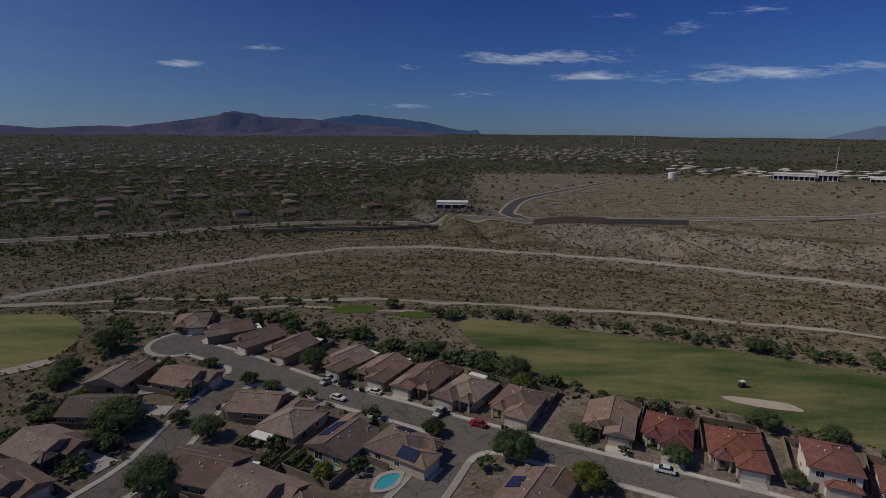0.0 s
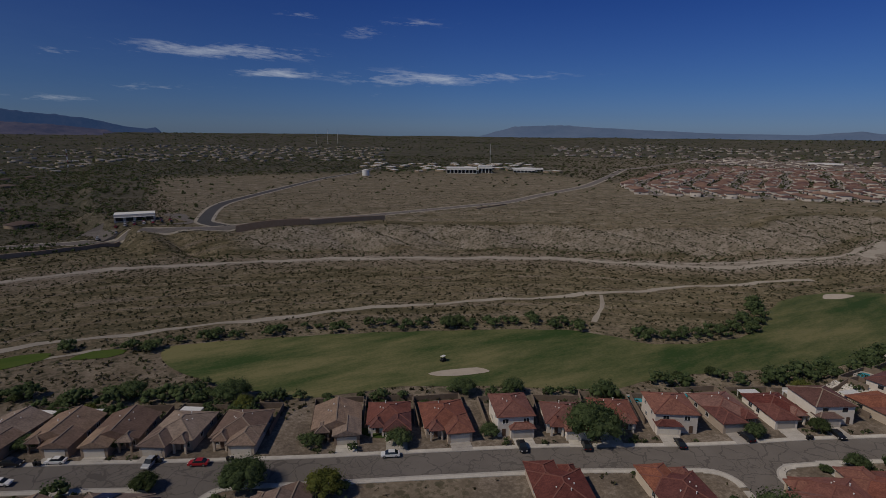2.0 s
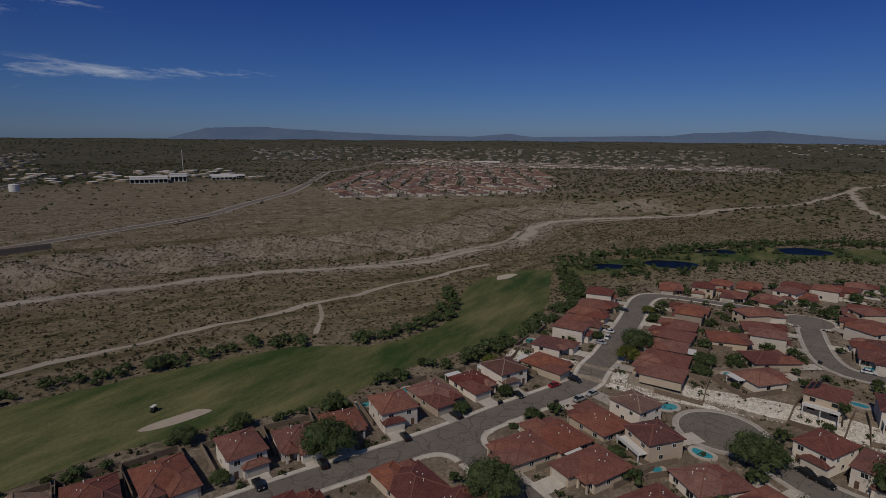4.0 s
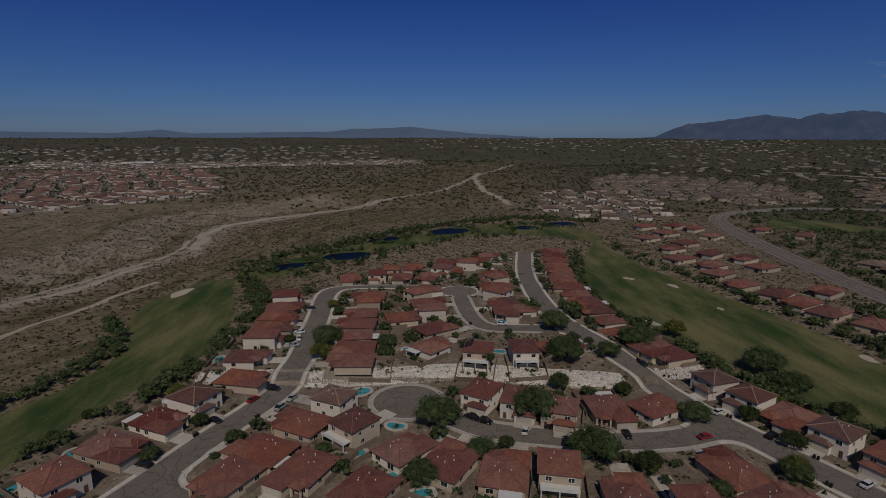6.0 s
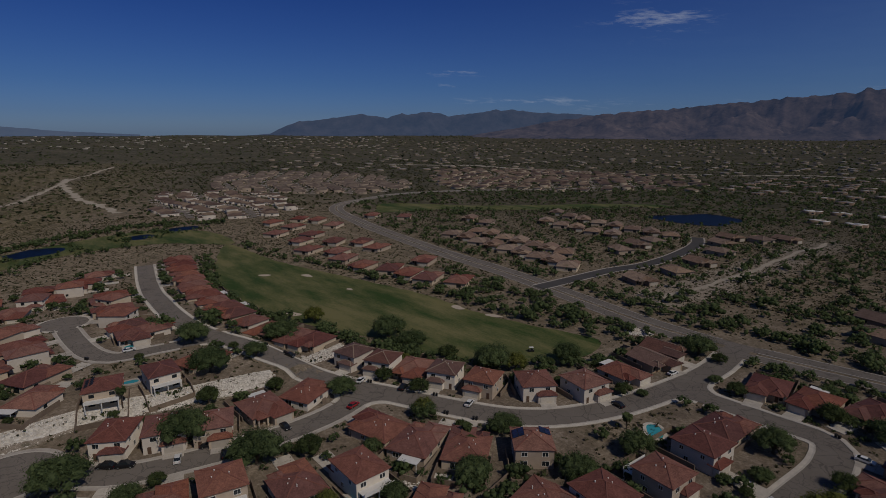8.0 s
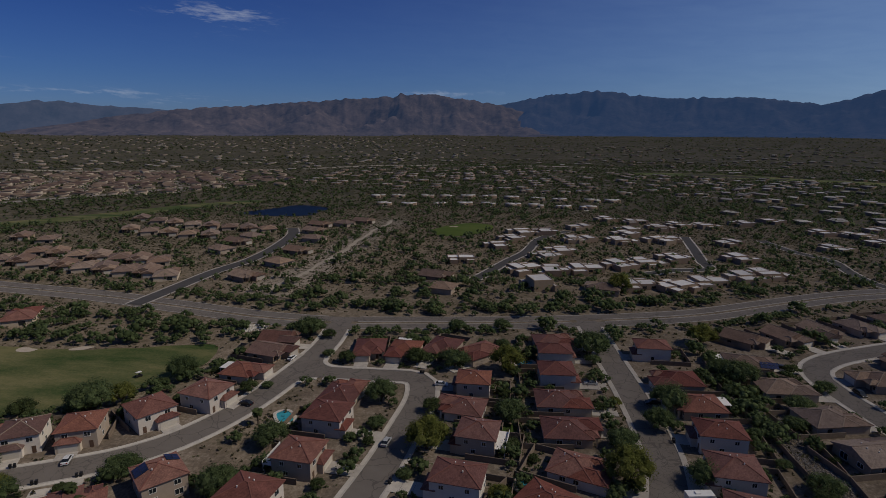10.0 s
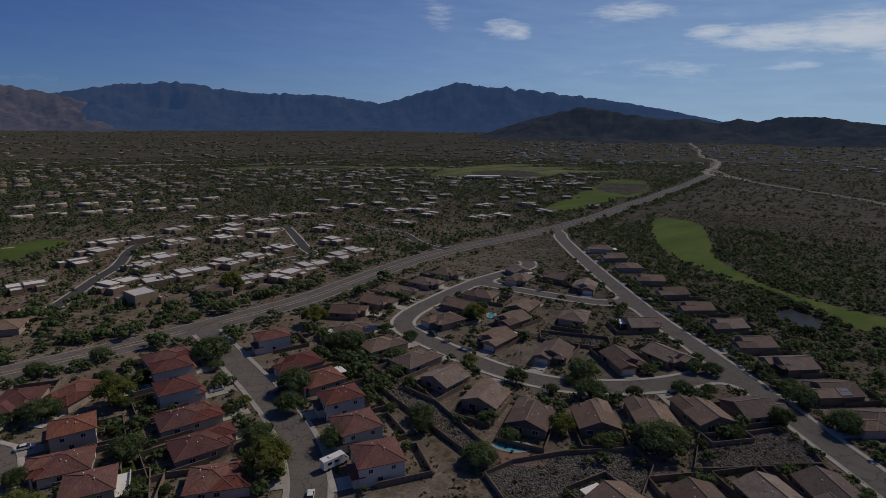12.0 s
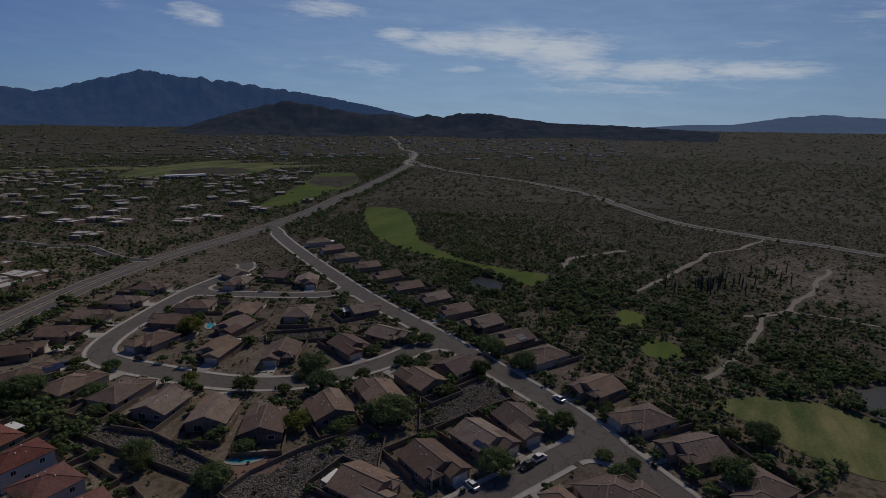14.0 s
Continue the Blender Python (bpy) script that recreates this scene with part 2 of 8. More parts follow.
def ground_of():
    """Desert floor: pale caliche soil, gravelly yards, brown brush and dry grass by how much grows there."""
    m, t, b = material("desert_soil", 0.95, 0, 0.1)
    p = place_of(t)
    big, mid_n, small = noise_of(t, p, 0.012, 6), noise_of(t, p, 0.09, 6, 0.7), noise_of(t, p, 0.9, 5, 0.7)
    soil = ramp(t, calc(t, "ADD", calc(t, "MULTIPLY", mid_n, 0.6), calc(t, "MULTIPLY", small, 0.4)),
                [(0.32, (0.12, 0.093, 0.064)), (0.5, (0.2, 0.16, 0.115)), (0.7, (0.37, 0.305, 0.23))])
    dry = ramp(t, calc(t, "ADD", calc(t, "MULTIPLY", mid_n, 0.5), calc(t, "MULTIPLY", small, 0.5)),
               [(0.35, (0.092, 0.074, 0.042)), (0.5, (0.17, 0.136, 0.08)), (0.66, (0.33, 0.272, 0.185))])
    bush = ramp(t, calc(t, "ADD", calc(t, "MULTIPLY", mid_n, 0.5), calc(t, "MULTIPLY", small, 0.5)),
                [(0.36, (0.024, 0.028, 0.018)), (0.55, (0.05, 0.052, 0.034)), (0.75, (0.105, 0.095, 0.068))])
    off_wash = wire(t, "ShaderNodeAttribute", {"attribute_name": "off_wash"}).outputs["Fac"]
    px = wire(t, "ShaderNodeSeparateXYZ", i0=p)
    flow = wire(t, "ShaderNodeCombineXYZ", i0=calc(t, "MULTIPLY", px.outputs[0], 0.016), i1=calc(t, "MULTIPLY", off_wash, 0.13), i2=calc(t, "MULTIPLY", px.outputs[1], 0.006))
    rows = noise_of(t, flow.outputs[0], 1.0, 6, 0.62)
    grass_at = wire(t, "ShaderNodeAttribute", {"attribute_name": "dry_grass"}).outputs["Fac"]
    bush_at = wire(t, "ShaderNodeAttribute", {"attribute_name": "brush"}).outputs["Fac"]
    bare_at = wire(t, "ShaderNodeAttribute", {"attribute_name": "bare"}).outputs["Fac"]
    c = mix(t, calc(t, "MULTIPLY", grass_at, ramp(t, rows, [(0.38, (0.0, 0.0, 0.0)), (0.46, (1, 1, 1))])), soil, dry)
    c = mix(t, calc(t, "MULTIPLY", grass_at, ramp(t, rows, [(0.53, (0, 0, 0)), (0.6, (0.8, 0.8, 0.8))])), c, (0.085, 0.074, 0.038))
    gravel = ramp(t, calc(t, "ADD", calc(t, "MULTIPLY", mid_n, 0.5), calc(t, "MULTIPLY", small, 0.5)), [(0.35, (0.085, 0.068, 0.052)), (0.5, (0.175, 0.14, 0.108)), (0.66, (0.37, 0.31, 0.25))])
    c = mix(t, calc(t, "MULTIPLY", bare_at, 0.85), c, gravel)
    pale_at = wire(t, "ShaderNodeAttribute", {"attribute_name": "pale"}).outputs["Fac"]
    sand = ramp(t, calc(t, "ADD", calc(t, "MULTIPLY", mid_n, 0.5), calc(t, "MULTIPLY", small, 0.5)), [(0.36, (0.2, 0.168, 0.133)), (0.52, (0.31, 0.262, 0.21)), (0.7, (0.43, 0.37, 0.305))])
    worn = calc(t, "MINIMUM", calc(t, "MAXIMUM", calc(t, "MULTIPLY", calc(t, "ADD", calc(t, "SUBTRACT", pale_at, 0.62), calc(t, "MULTIPLY", mid_n, 0.5)), 3.0), 0.0), 1.0)
    c = mix(t, worn, c, sand)
    ragged = wire(t, "ShaderNodeVectorMath", {"operation": "MULTIPLY_ADD"}, i0=wire(t, "ShaderNodeTexNoise", Vector=p, Scale=1.6, Detail=4.0, Roughness=0.75).outputs["Color"], i1=(2.2, 2.2, 0.0), i2=p).outputs[0]
    spots = wire(t, "ShaderNodeTexVoronoi", Vector=ragged, Scale=0.3).outputs["Distance"]
    tuft = calc(t, "MULTIPLY", calc(t, "LESS_THAN", spots, calc(t, "MULTIPLY", small, 0.62)), calc(t, "SUBTRACT", 1.0, bare_at))
    c = mix(t, calc(t, "MULTIPLY", tuft, 0.7), c, (0.068, 0.064, 0.038))
    fine = wire(t, "ShaderNodeTexVoronoi", Vector=ragged, Scale=0.75)
    shade = wire(t, "ShaderNodeSeparateColor", i0=fine.outputs["Color"]).outputs[0]
    speck = calc(t, "MULTIPLY", calc(t, "LESS_THAN", fine.outputs["Distance"], calc(t, "MULTIPLY", shade, 0.62)), calc(t, "SUBTRACT", 1.0, bare_at))
    c = mix(t, calc(t, "MULTIPLY", speck, 0.6), c, (0.085, 0.076, 0.045))
    c = mix(t, calc(t, "MULTIPLY", bush_at, ramp(t, calc(t, "ADD", calc(t, "MULTIPLY", big, 0.5), calc(t, "MULTIPLY", mid_n, 0.5)), [(0.4, (1, 1, 1)), (0.62, (0.55, 0.55, 0.55))])), c, bush)
    t.links.new(c, b.inputs["Base Color"])
    bumped(t, b, small, 0.5, 0.25)
    return m


def fairway_of(name, lush, straw):
    m, t, b = material(name, 0.68, 0, 0.02)
    p = place_of(t)
    st = wire(t, "ShaderNodeMapping", i0=p, Scale=(0.5, 1.6, 1.0), Rotation=(0, 0, radians(28)))
    n = calc(t, "ADD", calc(t, "MULTIPLY", noise_of(t, st.outputs[0], 0.028, 7, 0.68), 0.8), calc(t, "MULTIPLY", noise_of(t, p, 0.9, 5, 0.7), 0.2))
    t.links.new(ramp(t, n, [(0.4, lush), (0.49, tuple(0.6 * a + 0.4 * c for a, c in zip(lush, straw))), (0.6, straw)]), b.inputs["Base Color"])
    bumped(t, b, noise_of(t, p, 3, 4), 0.3, 0.05)
    return m


def water_of(name, colour, rough):
    m, t, b = material(name, rough, 0, 0.3)
    b.inputs["IOR"].default_value = 1.33
    p = place_of(t)
    t.links.new(ramp(t, noise_of(t, p, 0.2, 4), [(0.3, tuple(0.8 * c for c in colour)), (0.7, colour)]), b.inputs["Base Color"])
    bumped(t, b, noise_of(t, p, 1.6, 3), 0.12, 0.03)
    return m


def leaves_of(name, dark, light):
    m, t, b = material(name, 0.65, 0, 0.04)
    r = wire(t, "ShaderNodeNewGeometry").outputs["Random Per Island"]
    o = wire(t, "ShaderNodeObjectInfo").outputs["Random"]
    c = ramp(t, calc(t, "ADD", calc(t, "MULTIPLY", r, 0.75), calc(t, "MULTIPLY", o, 0.25)), [(0.1, dark), (0.9, light)])
    t.links.new(c, b.inputs["Base Color"])
    thin = wire(t, "ShaderNodeBsdfTranslucent", Color=c)
    both = wire(t, "ShaderNodeMixShader", Fac=0.45, i1=b.outputs[0], i2=thin.outputs[0])
    t.links.new(both.outputs[0], t.nodes["Material Output"].inputs[0])
    return m


def rock_of(name, dark, light, scale):
    m, t, b = material(name, 0.92, 0, 0.15)
    p = place_of(t)
    v = wire(t, "ShaderNodeTexVoronoi", Vector=p, Scale=scale)
    tone = wire(t, "ShaderNodeSeparateColor", i0=v.outputs["Color"]).outputs[0]
    c = ramp(t, calc(t, "ADD", calc(t, "MULTIPLY", tone, 0.7), calc(t, "MULTIPLY", noise_of(t, p, 3), 0.3)), [(0.1, dark), (0.9, light)])
    t.links.new(c, b.inputs["Base Color"])
    bumped(t, b, v.outputs["Distance"], 0.8, 0.3)
    return m


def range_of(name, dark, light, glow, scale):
    """A far range with air haze painted in: an even blue emission lies over the rock colour."""
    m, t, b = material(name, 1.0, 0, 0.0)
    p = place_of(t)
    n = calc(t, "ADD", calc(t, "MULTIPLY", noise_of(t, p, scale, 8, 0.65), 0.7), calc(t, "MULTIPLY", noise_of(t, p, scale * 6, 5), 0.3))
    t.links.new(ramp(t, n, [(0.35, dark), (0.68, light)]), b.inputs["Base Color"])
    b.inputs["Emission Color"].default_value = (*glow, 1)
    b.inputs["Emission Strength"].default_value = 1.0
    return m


GROUND, ASPHALT = ground_of(), asphalt_of()
ROAD_DARK = plain("dark_asphalt", (0.055, 0.052, 0.05), (0.085, 0.08, 0.078), 0.05, 0.9)
CONCRETE = plain("concrete", (0.35, 0.318, 0.28), (0.55, 0.505, 0.45), 0.35, 0.9, vary=0.2)
KERB = plain("kerb_concrete", (0.36, 0.33, 0.3), (0.5, 0.46, 0.41), 0.7, 0.9)
DIRT = plain("packed_dirt", (0.29, 0.25, 0.2), (0.42, 0.37, 0.3), 0.08, 0.95, bump=0.3)
STUCCO = plain("stucco", (0.43, 0.35, 0.27), (0.53, 0.44, 0.35), 0.4, 0.92, bump=0.15, vary=0.22)
STUCCO_PALE = plain("pale_stucco", (0.56, 0.5, 0.44), (0.67, 0.61, 0.54), 0.4, 0.92, bump=0.15, vary=0.14)
STUCCO_BROWN = plain("brown_stucco", (0.29, 0.21, 0.15), (0.37, 0.28, 0.2), 0.4, 0.92, bump=0.15, vary=0.2)
ROOF_RED = roof_tiles("red_clay_tiles", (0.125, 0.046, 0.037), (0.255, 0.1, 0.076))
ROOF_TAN = roof_tiles("brown_concrete_tiles", (0.165, 0.11, 0.082), (0.31, 0.21, 0.157))
ROOF_DARK = roof_tiles("dark_tiles", (0.1, 0.05, 0.042), (0.19, 0.1, 0.082))
CAP_RED = plain("red_ridge_tiles", (0.17, 0.068, 0.052), (0.25, 0.105, 0.082), 1.2)
CAP_TAN = plain("brown_ridge_tiles", (0.24, 0.18, 0.135), (0.34, 0.26, 0.2), 1.2)
WHITE_ROOF = plain("white_roof_coating", (0.6, 0.58, 0.55), (0.76, 0.74, 0.71), 0.3, 0.8, vary=0.15)
TRIM = plain("white_trim", (0.68, 0.66, 0.62), (0.8, 0.78, 0.75), 0.8, 0.7)
GARAGE = plain("garage_door_paint", (0.5, 0.45, 0.38), (0.62, 0.57, 0.5), 0.8, 0.6, vary=0.25)
DOOR = plain("door_paint", (0.1, 0.06, 0.04), (0.16, 0.1, 0.07), 1.0, 0.5)
BLOCKWALL = plain("block_wall", (0.15, 0.112, 0.085), (0.25, 0.195, 0.15), 0.7, 0.95, bump=0.3, vary=0.2)
METAL = plain("galvanised_metal", (0.5, 0.5, 0.5), (0.62, 0.62, 0.62), 2.0, 0.4, 0.8)
GLASS = material("window_glass", 0.06, 0, 0.6)[0]
GLASS.node_tree.nodes["Principled BSDF"].inputs["Base Color"].default_value = (0.02, 0.025, 0.03, 1)
SOLAR = plain("solar_cells", (0.014, 0.022, 0.06), (0.03, 0.045, 0.12), 1.5, 0.5, 0, 0.1, vary=0.2)
BLACK = plain("black_plastic", (0.012, 0.012, 0.013), (0.03, 0.03, 0.032), 2.0, 0.55)
RUBBER = plain("tyre_rubber", (0.012, 0.012, 0.012), (0.025, 0.025, 0.025), 3.0, 0.9)
GRASS = fairway_of("fairway_grass", (0.046, 0.08, 0.026), (0.2, 0.185, 0.085))
GREEN = fairway_of("putting_green_grass", (0.06, 0.095, 0.02), (0.105, 0.132, 0.036))
LAWN = fairway_of("lawn_grass", (0.04, 0.07, 0.018), (0.075, 0.1, 0.03))
SAND = plain("bunker_sand", (0.38, 0.32, 0.255), (0.5, 0.43, 0.35), 0.3, 0.95, bump=0.2)
POND = water_of("pond_water", (0.004, 0.007, 0.013), 0.42)
POOL = water_of("pool_water", (0.06, 0.38, 0.46), 0.05)
TREE_A = leaves_of("mesquite_leaves", (0.058, 0.085, 0.036), (0.16, 0.205, 0.09))
TREE_B = leaves_of("palo_verde_leaves", (0.11, 0.125, 0.03), (0.23, 0.24, 0.07))
TREE_C = leaves_of("dark_evergreen_leaves", (0.046, 0.066, 0.027), (0.13, 0.162, 0.066))
BRUSH = leaves_of("creosote_leaves", (0.045, 0.046, 0.024), (0.14, 0.13, 0.072))
BRUSH_GREEN = leaves_of("mesquite_brush", (0.046, 0.06, 0.027), (0.135, 0.155, 0.072))
BARK = plain("bark", (0.06, 0.045, 0.035), (0.12, 0.09, 0.07), 4.0)
CACTUS = plain("saguaro_skin", (0.05, 0.06, 0.035), (0.09, 0.1, 0.06), 3.0)
RIPRAP = rock_of("pale_riprap", (0.5, 0.46, 0.41), (0.76, 0.72, 0.66), 1.6)
GREYROCK = rock_of("grey_rock_mulch", (0.1, 0.09, 0.08), (0.3, 0.27, 0.24), 1.8)
PAINTS = {k: plain(k + "_car_paint", tuple(0.9 * c for c in v), v, 1.0, 0.3, 0.0, 0.5)
          for k, v in dict(white=(0.75, 0.75, 0.74), red=(0.35, 0.02, 0.025), black=(0.015, 0.015, 0.017), silver=(0.42, 0.43, 0.44), blue=(0.04, 0.07, 0.16)).items()}
LAMP_RED = plain("tail_lamp", (0.25, 0.01, 0.01), (0.35, 0.02, 0.02), 2.0, 0.2)

# ---- mesh helpers ----
rng = random.Random(7)


class Form:
    """Points and faces of one mesh."""

    def __init__(self):
        self.v, self.f = [], []

    def face(self, *pts):
        n = len(self.v)
        self.v += [tuple(p) for p in pts]
        self.f.append(tuple(range(n, n + len(pts))))

    def box(self, x0, y0, z0, x1, y1, z1):
        n = len(self.v)
        self.v += [(x, y, z) for z in (z0, z1) for x, y in ((x0, y0), (x1, y0), (x1, y1), (x0, y1))]
        self.f += [tuple(n + i for i in q) for q in ((3, 2, 1, 0), (4, 5, 6, 7), (0, 1, 5, 4), (1, 2, 6, 5), (2, 3, 7, 6), (3, 0, 4, 7))]

    def bar(self, a, b, w, h):
        """A straight bar from a to b, w wide and h high, its foot on the line."""
        a, b = Vector(a), Vector(b)
        s = (b - a).cross(Vector((0, 0, 1)))
        s = (s.normalized() if s.length > 1e-6 else Vector((1, 0, 0))) * w / 2
        u = Vector((0, 0, h))
        n = len(self.v)
        self.v += [tuple(p) for p in (a - s, b - s, b + s, a + s, a - s + u, b - s + u, b + s + u, a + s + u)]
        self.f += [tuple(n + i for i in q) for q in ((0, 1, 2, 3), (7, 6, 5, 4), (4, 5, 1, 0), (5, 6, 2, 1), (6, 7, 3, 2), (7, 4, 0, 3))]

    def tube(self, a, b, r0, r1, sides=6, caps=True):
        a, b = Vector(a), Vector(b)
        q = (b - a).to_track_quat("Z", "Y")
        n = len(self.v)
        for c, r in ((a, r0), (b, r1)):
            self.v += [tuple(c + q @ Vector((r * math.cos(i * math.tau / sides), r * math.sin(i * math.tau / sides), 0))) for i in range(sides)]
        self.f += [(n + i, n + (i + 1) % sides, n + sides + (i + 1) % sides, n + sides + i) for i in range(sides)]
        if caps:
            self.f += [tuple(n + sides - 1 - i for i in range(sides)), tuple(n + sides + i for i in range(sides))]

    def mesh(self, name, mat, smooth=False):
        me = bpy.data.meshes.new(name)
        spot, index = {}, []
        for p in self.v:
            index.append(spot.setdefault((round(p[0], 4), round(p[1], 4), round(p[2], 4)), len(spot)))
        me.from_pydata(list(spot), [], [tuple(index[i] for i in q) for q in self.f])
        me.materials.append(mat)
        if smooth:
            me.polygons.foreach_set("use_smooth", [True] * len(me.polygons))
        me.update()
        return me


def part(name, form, mat, parent, label="", smooth=False):
    ob = new(name, form.mesh(name, mat, smooth) if isinstance(form, Form) else form)
    ob.parent = parent
    return tagged(ob, label)


def thing(name, label, category, m=None, group="", kind=""):
    ob = tagged(new(name), label, category, group, kind)
    ob.empty_display_size = 0.5
    if m is not None:
        ob.matrix_basis = m
    return ob


def setting(name, form, mat, label, category="", smooth=False):
    return tagged(new(name, form.mesh(name, mat, smooth)), label, category or name.replace("_", " "), "", "structure")


# ---- terrain ----
WASH = [(-200, 240), (-170, 271), (-128, 313), (-69, 353), (-9, 362), (59, 344), (128, 321), (191, 286), (236, 262), (269, 229), (310, 192), (372, 178), (410, 160), (445, 164), (490, 173), (540, 170), (593, 129), (657, 62), (774, 9), (892, -68), (1203, -174), (1600, -330)]


def step(a, b, x):
    t = np.clip((x - a) / (b - a), 0, 1)
    return t * t * (3 - 2 * t)


def line_dist(px, py, line):
    """Distance to a polyline, and on which side (left positive)."""
    best, side = np.full(np.shape(px), 1e9), np.zeros(np.shape(px))
    for (ax, ay), (bx, by) in zip(line[:-1], line[1:]):
        dx, dy = bx - ax, by - ay
        t = np.clip(((px - ax) * dx + (py - ay) * dy) / max(dx * dx + dy * dy, 1e-9), 0, 1)
        d = np.hypot(px - ax - t * dx, py - ay - t * dy)
        near = d < best
        best = np.where(near, d, best)
        side = np.where(near, np.sign(dx * (py - ay) - dy * (px - ax)), side)
    return best, side


def ripple(x, y):
    return (np.sin(x * 0.013 + 1.3 * np.sin(y * 0.011)) + np.sin(y * 0.017 + 1.7 * np.sin(x * 0.009)) + 0.6 * np.sin(x * 0.041 + y * 0.037) + 0.5 * np.sin(y * 0.053 - x * 0.031)) / 3.1


BANK_FOOT = ((-92, 168), (-76, 170.5), (-57, 175), (-40, 178.5), (-27, 182.5), (-12, 183), (4, 181.5), (24, 181), (38, 181.5), (61, 184), (75, 185))     # y, x


def height(x, y):
    x, y = np.asarray(x, float), np.asarray(y, float)
    r = np.hypot(x, y)
    z = 58 * step(1400, 4700, r) + step(420, 1500, r) * 5 * ripple(x * 0.5, y * 0.5)
    foot = np.interp(y, [p[0] for p in BANK_FOOT], [p[1] for p in BANK_FOOT])
    z = z + 3.0 * step(0, 7, x - foot) * step(-97, -86, y) * (1 - step(72, 82, y)) * (1 - step(290, 330, x))
    d, s = line_dist(x, y, WASH[3:])
    north = np.where(s > 0, d, 0) * step(-60, 40, x)
    scarp = step(16, 72, north + 9 * np.sin(x * 0.09 + np.sin(y * 0.05)) * step(5, 30, north) * (1 - step(60, 80, north)))
    z = z + 10 * scarp * (1 - step(1500, 1900, x))
    z = z - 5.6 * (1 - np.abs(np.sin(x * 0.085 + 0.9 * np.sin(x * 0.037) + 0.03 * y))) * step(14, 40, north) * (1 - step(58, 84, north)) * (1 - step(560, 760, x))
    z = z + 1.8 * ripple(x * 3, y * 3) * scarp * (1 - step(70, 110, north))
    return z


def ground_z(x, y):
    if math.hypot(x, y) < 420 and (y < -98 or x < 158 and y < 200):
        return 0.0
    return float(height(x, y))


def spread(lo, hi, n, power):
    u = np.linspace(-1, 1, n)
    return np.sign(u) * (lo * np.abs(u) + (hi - lo) * np.abs(u) ** power)


axis = spread(520, 4850, 431, 5.0)
gx, gy = np.meshgrid(axis, axis, indexing="ij")
gz = height(gx, gy)
n_axis = len(axis)
idx = np.arange(n_axis * n_axis).reshape(n_axis, n_axis)
quads = np.stack([idx[:-1, :-1], idx[1:, :-1], idx[1:, 1:], idx[:-1, 1:]], -1).reshape(-1, 4)
keep = (np.hypot(gx, gy) < 4880).ravel()
quads = quads[keep[quads].all(1)]
ground_mesh = bpy.data.meshes.new("ground")
ground_mesh.from_pydata(np.stack([gx, gy, gz], -1).reshape(-1, 3).tolist(), [], quads.tolist())
ground_mesh.materials.append(GROUND)
ground_mesh.polygons.foreach_set("use_smooth", [True] * len(ground_mesh.polygons))
ground = tagged(new("ground", ground_mesh), "brown desert ground with pale soil and dry brush", "ground", "", "structure")

# ---- plan: streets (centre lines) ----
STREETS = {
    "north_street": (9.2, [(-92, 185), (-67, 171), (-38, 152), (-13, 139), (6, 129), (30, 117), (60, 103), (87, 90), (112, 76), (130, 67), (148, 59), (166, 50), (180, 44), (200, 41), (225, 41), (250, 41), (285, 42), (300, 36), (303, 20), (300, -8)]),
    "west_street": (9.0, [(-76, 92), (-72, 101), (-68, 112), (-67, 130), (-66, 145), (-62, 167)]),
    "short_street": (9.0, [(-14, 88), (-4, 104), (6, 128)]),
    "garden_street": (9.0, [(100, 24), (109, 38), (117, 52), (127, 68)]),
    "court": (9.0, [(166, -2), (156, -14), (148, -24), (143, -40), (139, -60), (139, -80), (144, -98)]),
    "south_street": (9.6, [(398, -92), (343, -80), (287, -72), (241, -72), (206, -81), (184, -86), (156, -94), (136, -103), (116, -112), (100, -121), (88, -134), (79, -154), (73, -180), (70, -205), (71, -228), (72, -240)]),
    "loop_street": (8.0, [(286, -30), (262, -30), (240, -32), (229, -38), (227, -52), (224, -72)]),
    "east_street": (9.0, [(72, -180), (61, -180), (42, -180), (27, -179), (23, -166), (25, -145), (28, -124), (33, -100)]),
    "bend_street": (9.4, [(-44, -250), (-45, -235), (-47, -205), (-49, -175), (-49.5, -152), (-48.5, -134), (-44, -115), (-36, -99)]),
    "long_street": (9.0, [(-358, -338), (-352, -328), (-345, -318), (-332, -303), (-297, -252), (-260, -194), (-232, -148), (-212, -110), (-196, -80), (-180, -52), (-165, -26), (-150, -8), (-134, 12), (-118, 34)]),
    "brown_loop": (8.8, [(-255, -262), (-246, -252), (-220, -246), (-193, -240), (-160, -227), (-132, -213), (-121, -198), (-123, -170), (-129, -140), (-140, -119), (-155, -107), (-174, -98), (-201, -92)]),
    "inner_street": (7.6, [(-196, -240), (-203, -220), (-214, -196), (-227, -174), (-243, -168)]),
    "near_street": (8.6, [(-156, -14), (-140, -22), (-124, -30), (-100, -42)]),
}
AVENUE = [(430, -900), (490, -760), (560, -650), (606, -560), (626, -490), (616, -432), (591, -373), (556, -339), (510, -319), (463, -306), (427, -296), (371, -284), (325, -275), (286, -268), (255, -264), (226, -260), (198, -255), (173, -249), (150, -244), (129, -239), (108, -235), (80, -233), (52, -235), (-10, -243), (-60, -253), (-101, -265), (-143, -285), (-191, -307), (-240, -321), (-298, -330), (-360, -341), (-450, -366), (-560, -408), (-688, -452), (-940, -552), (-1160, -653), (-1500, -850)]
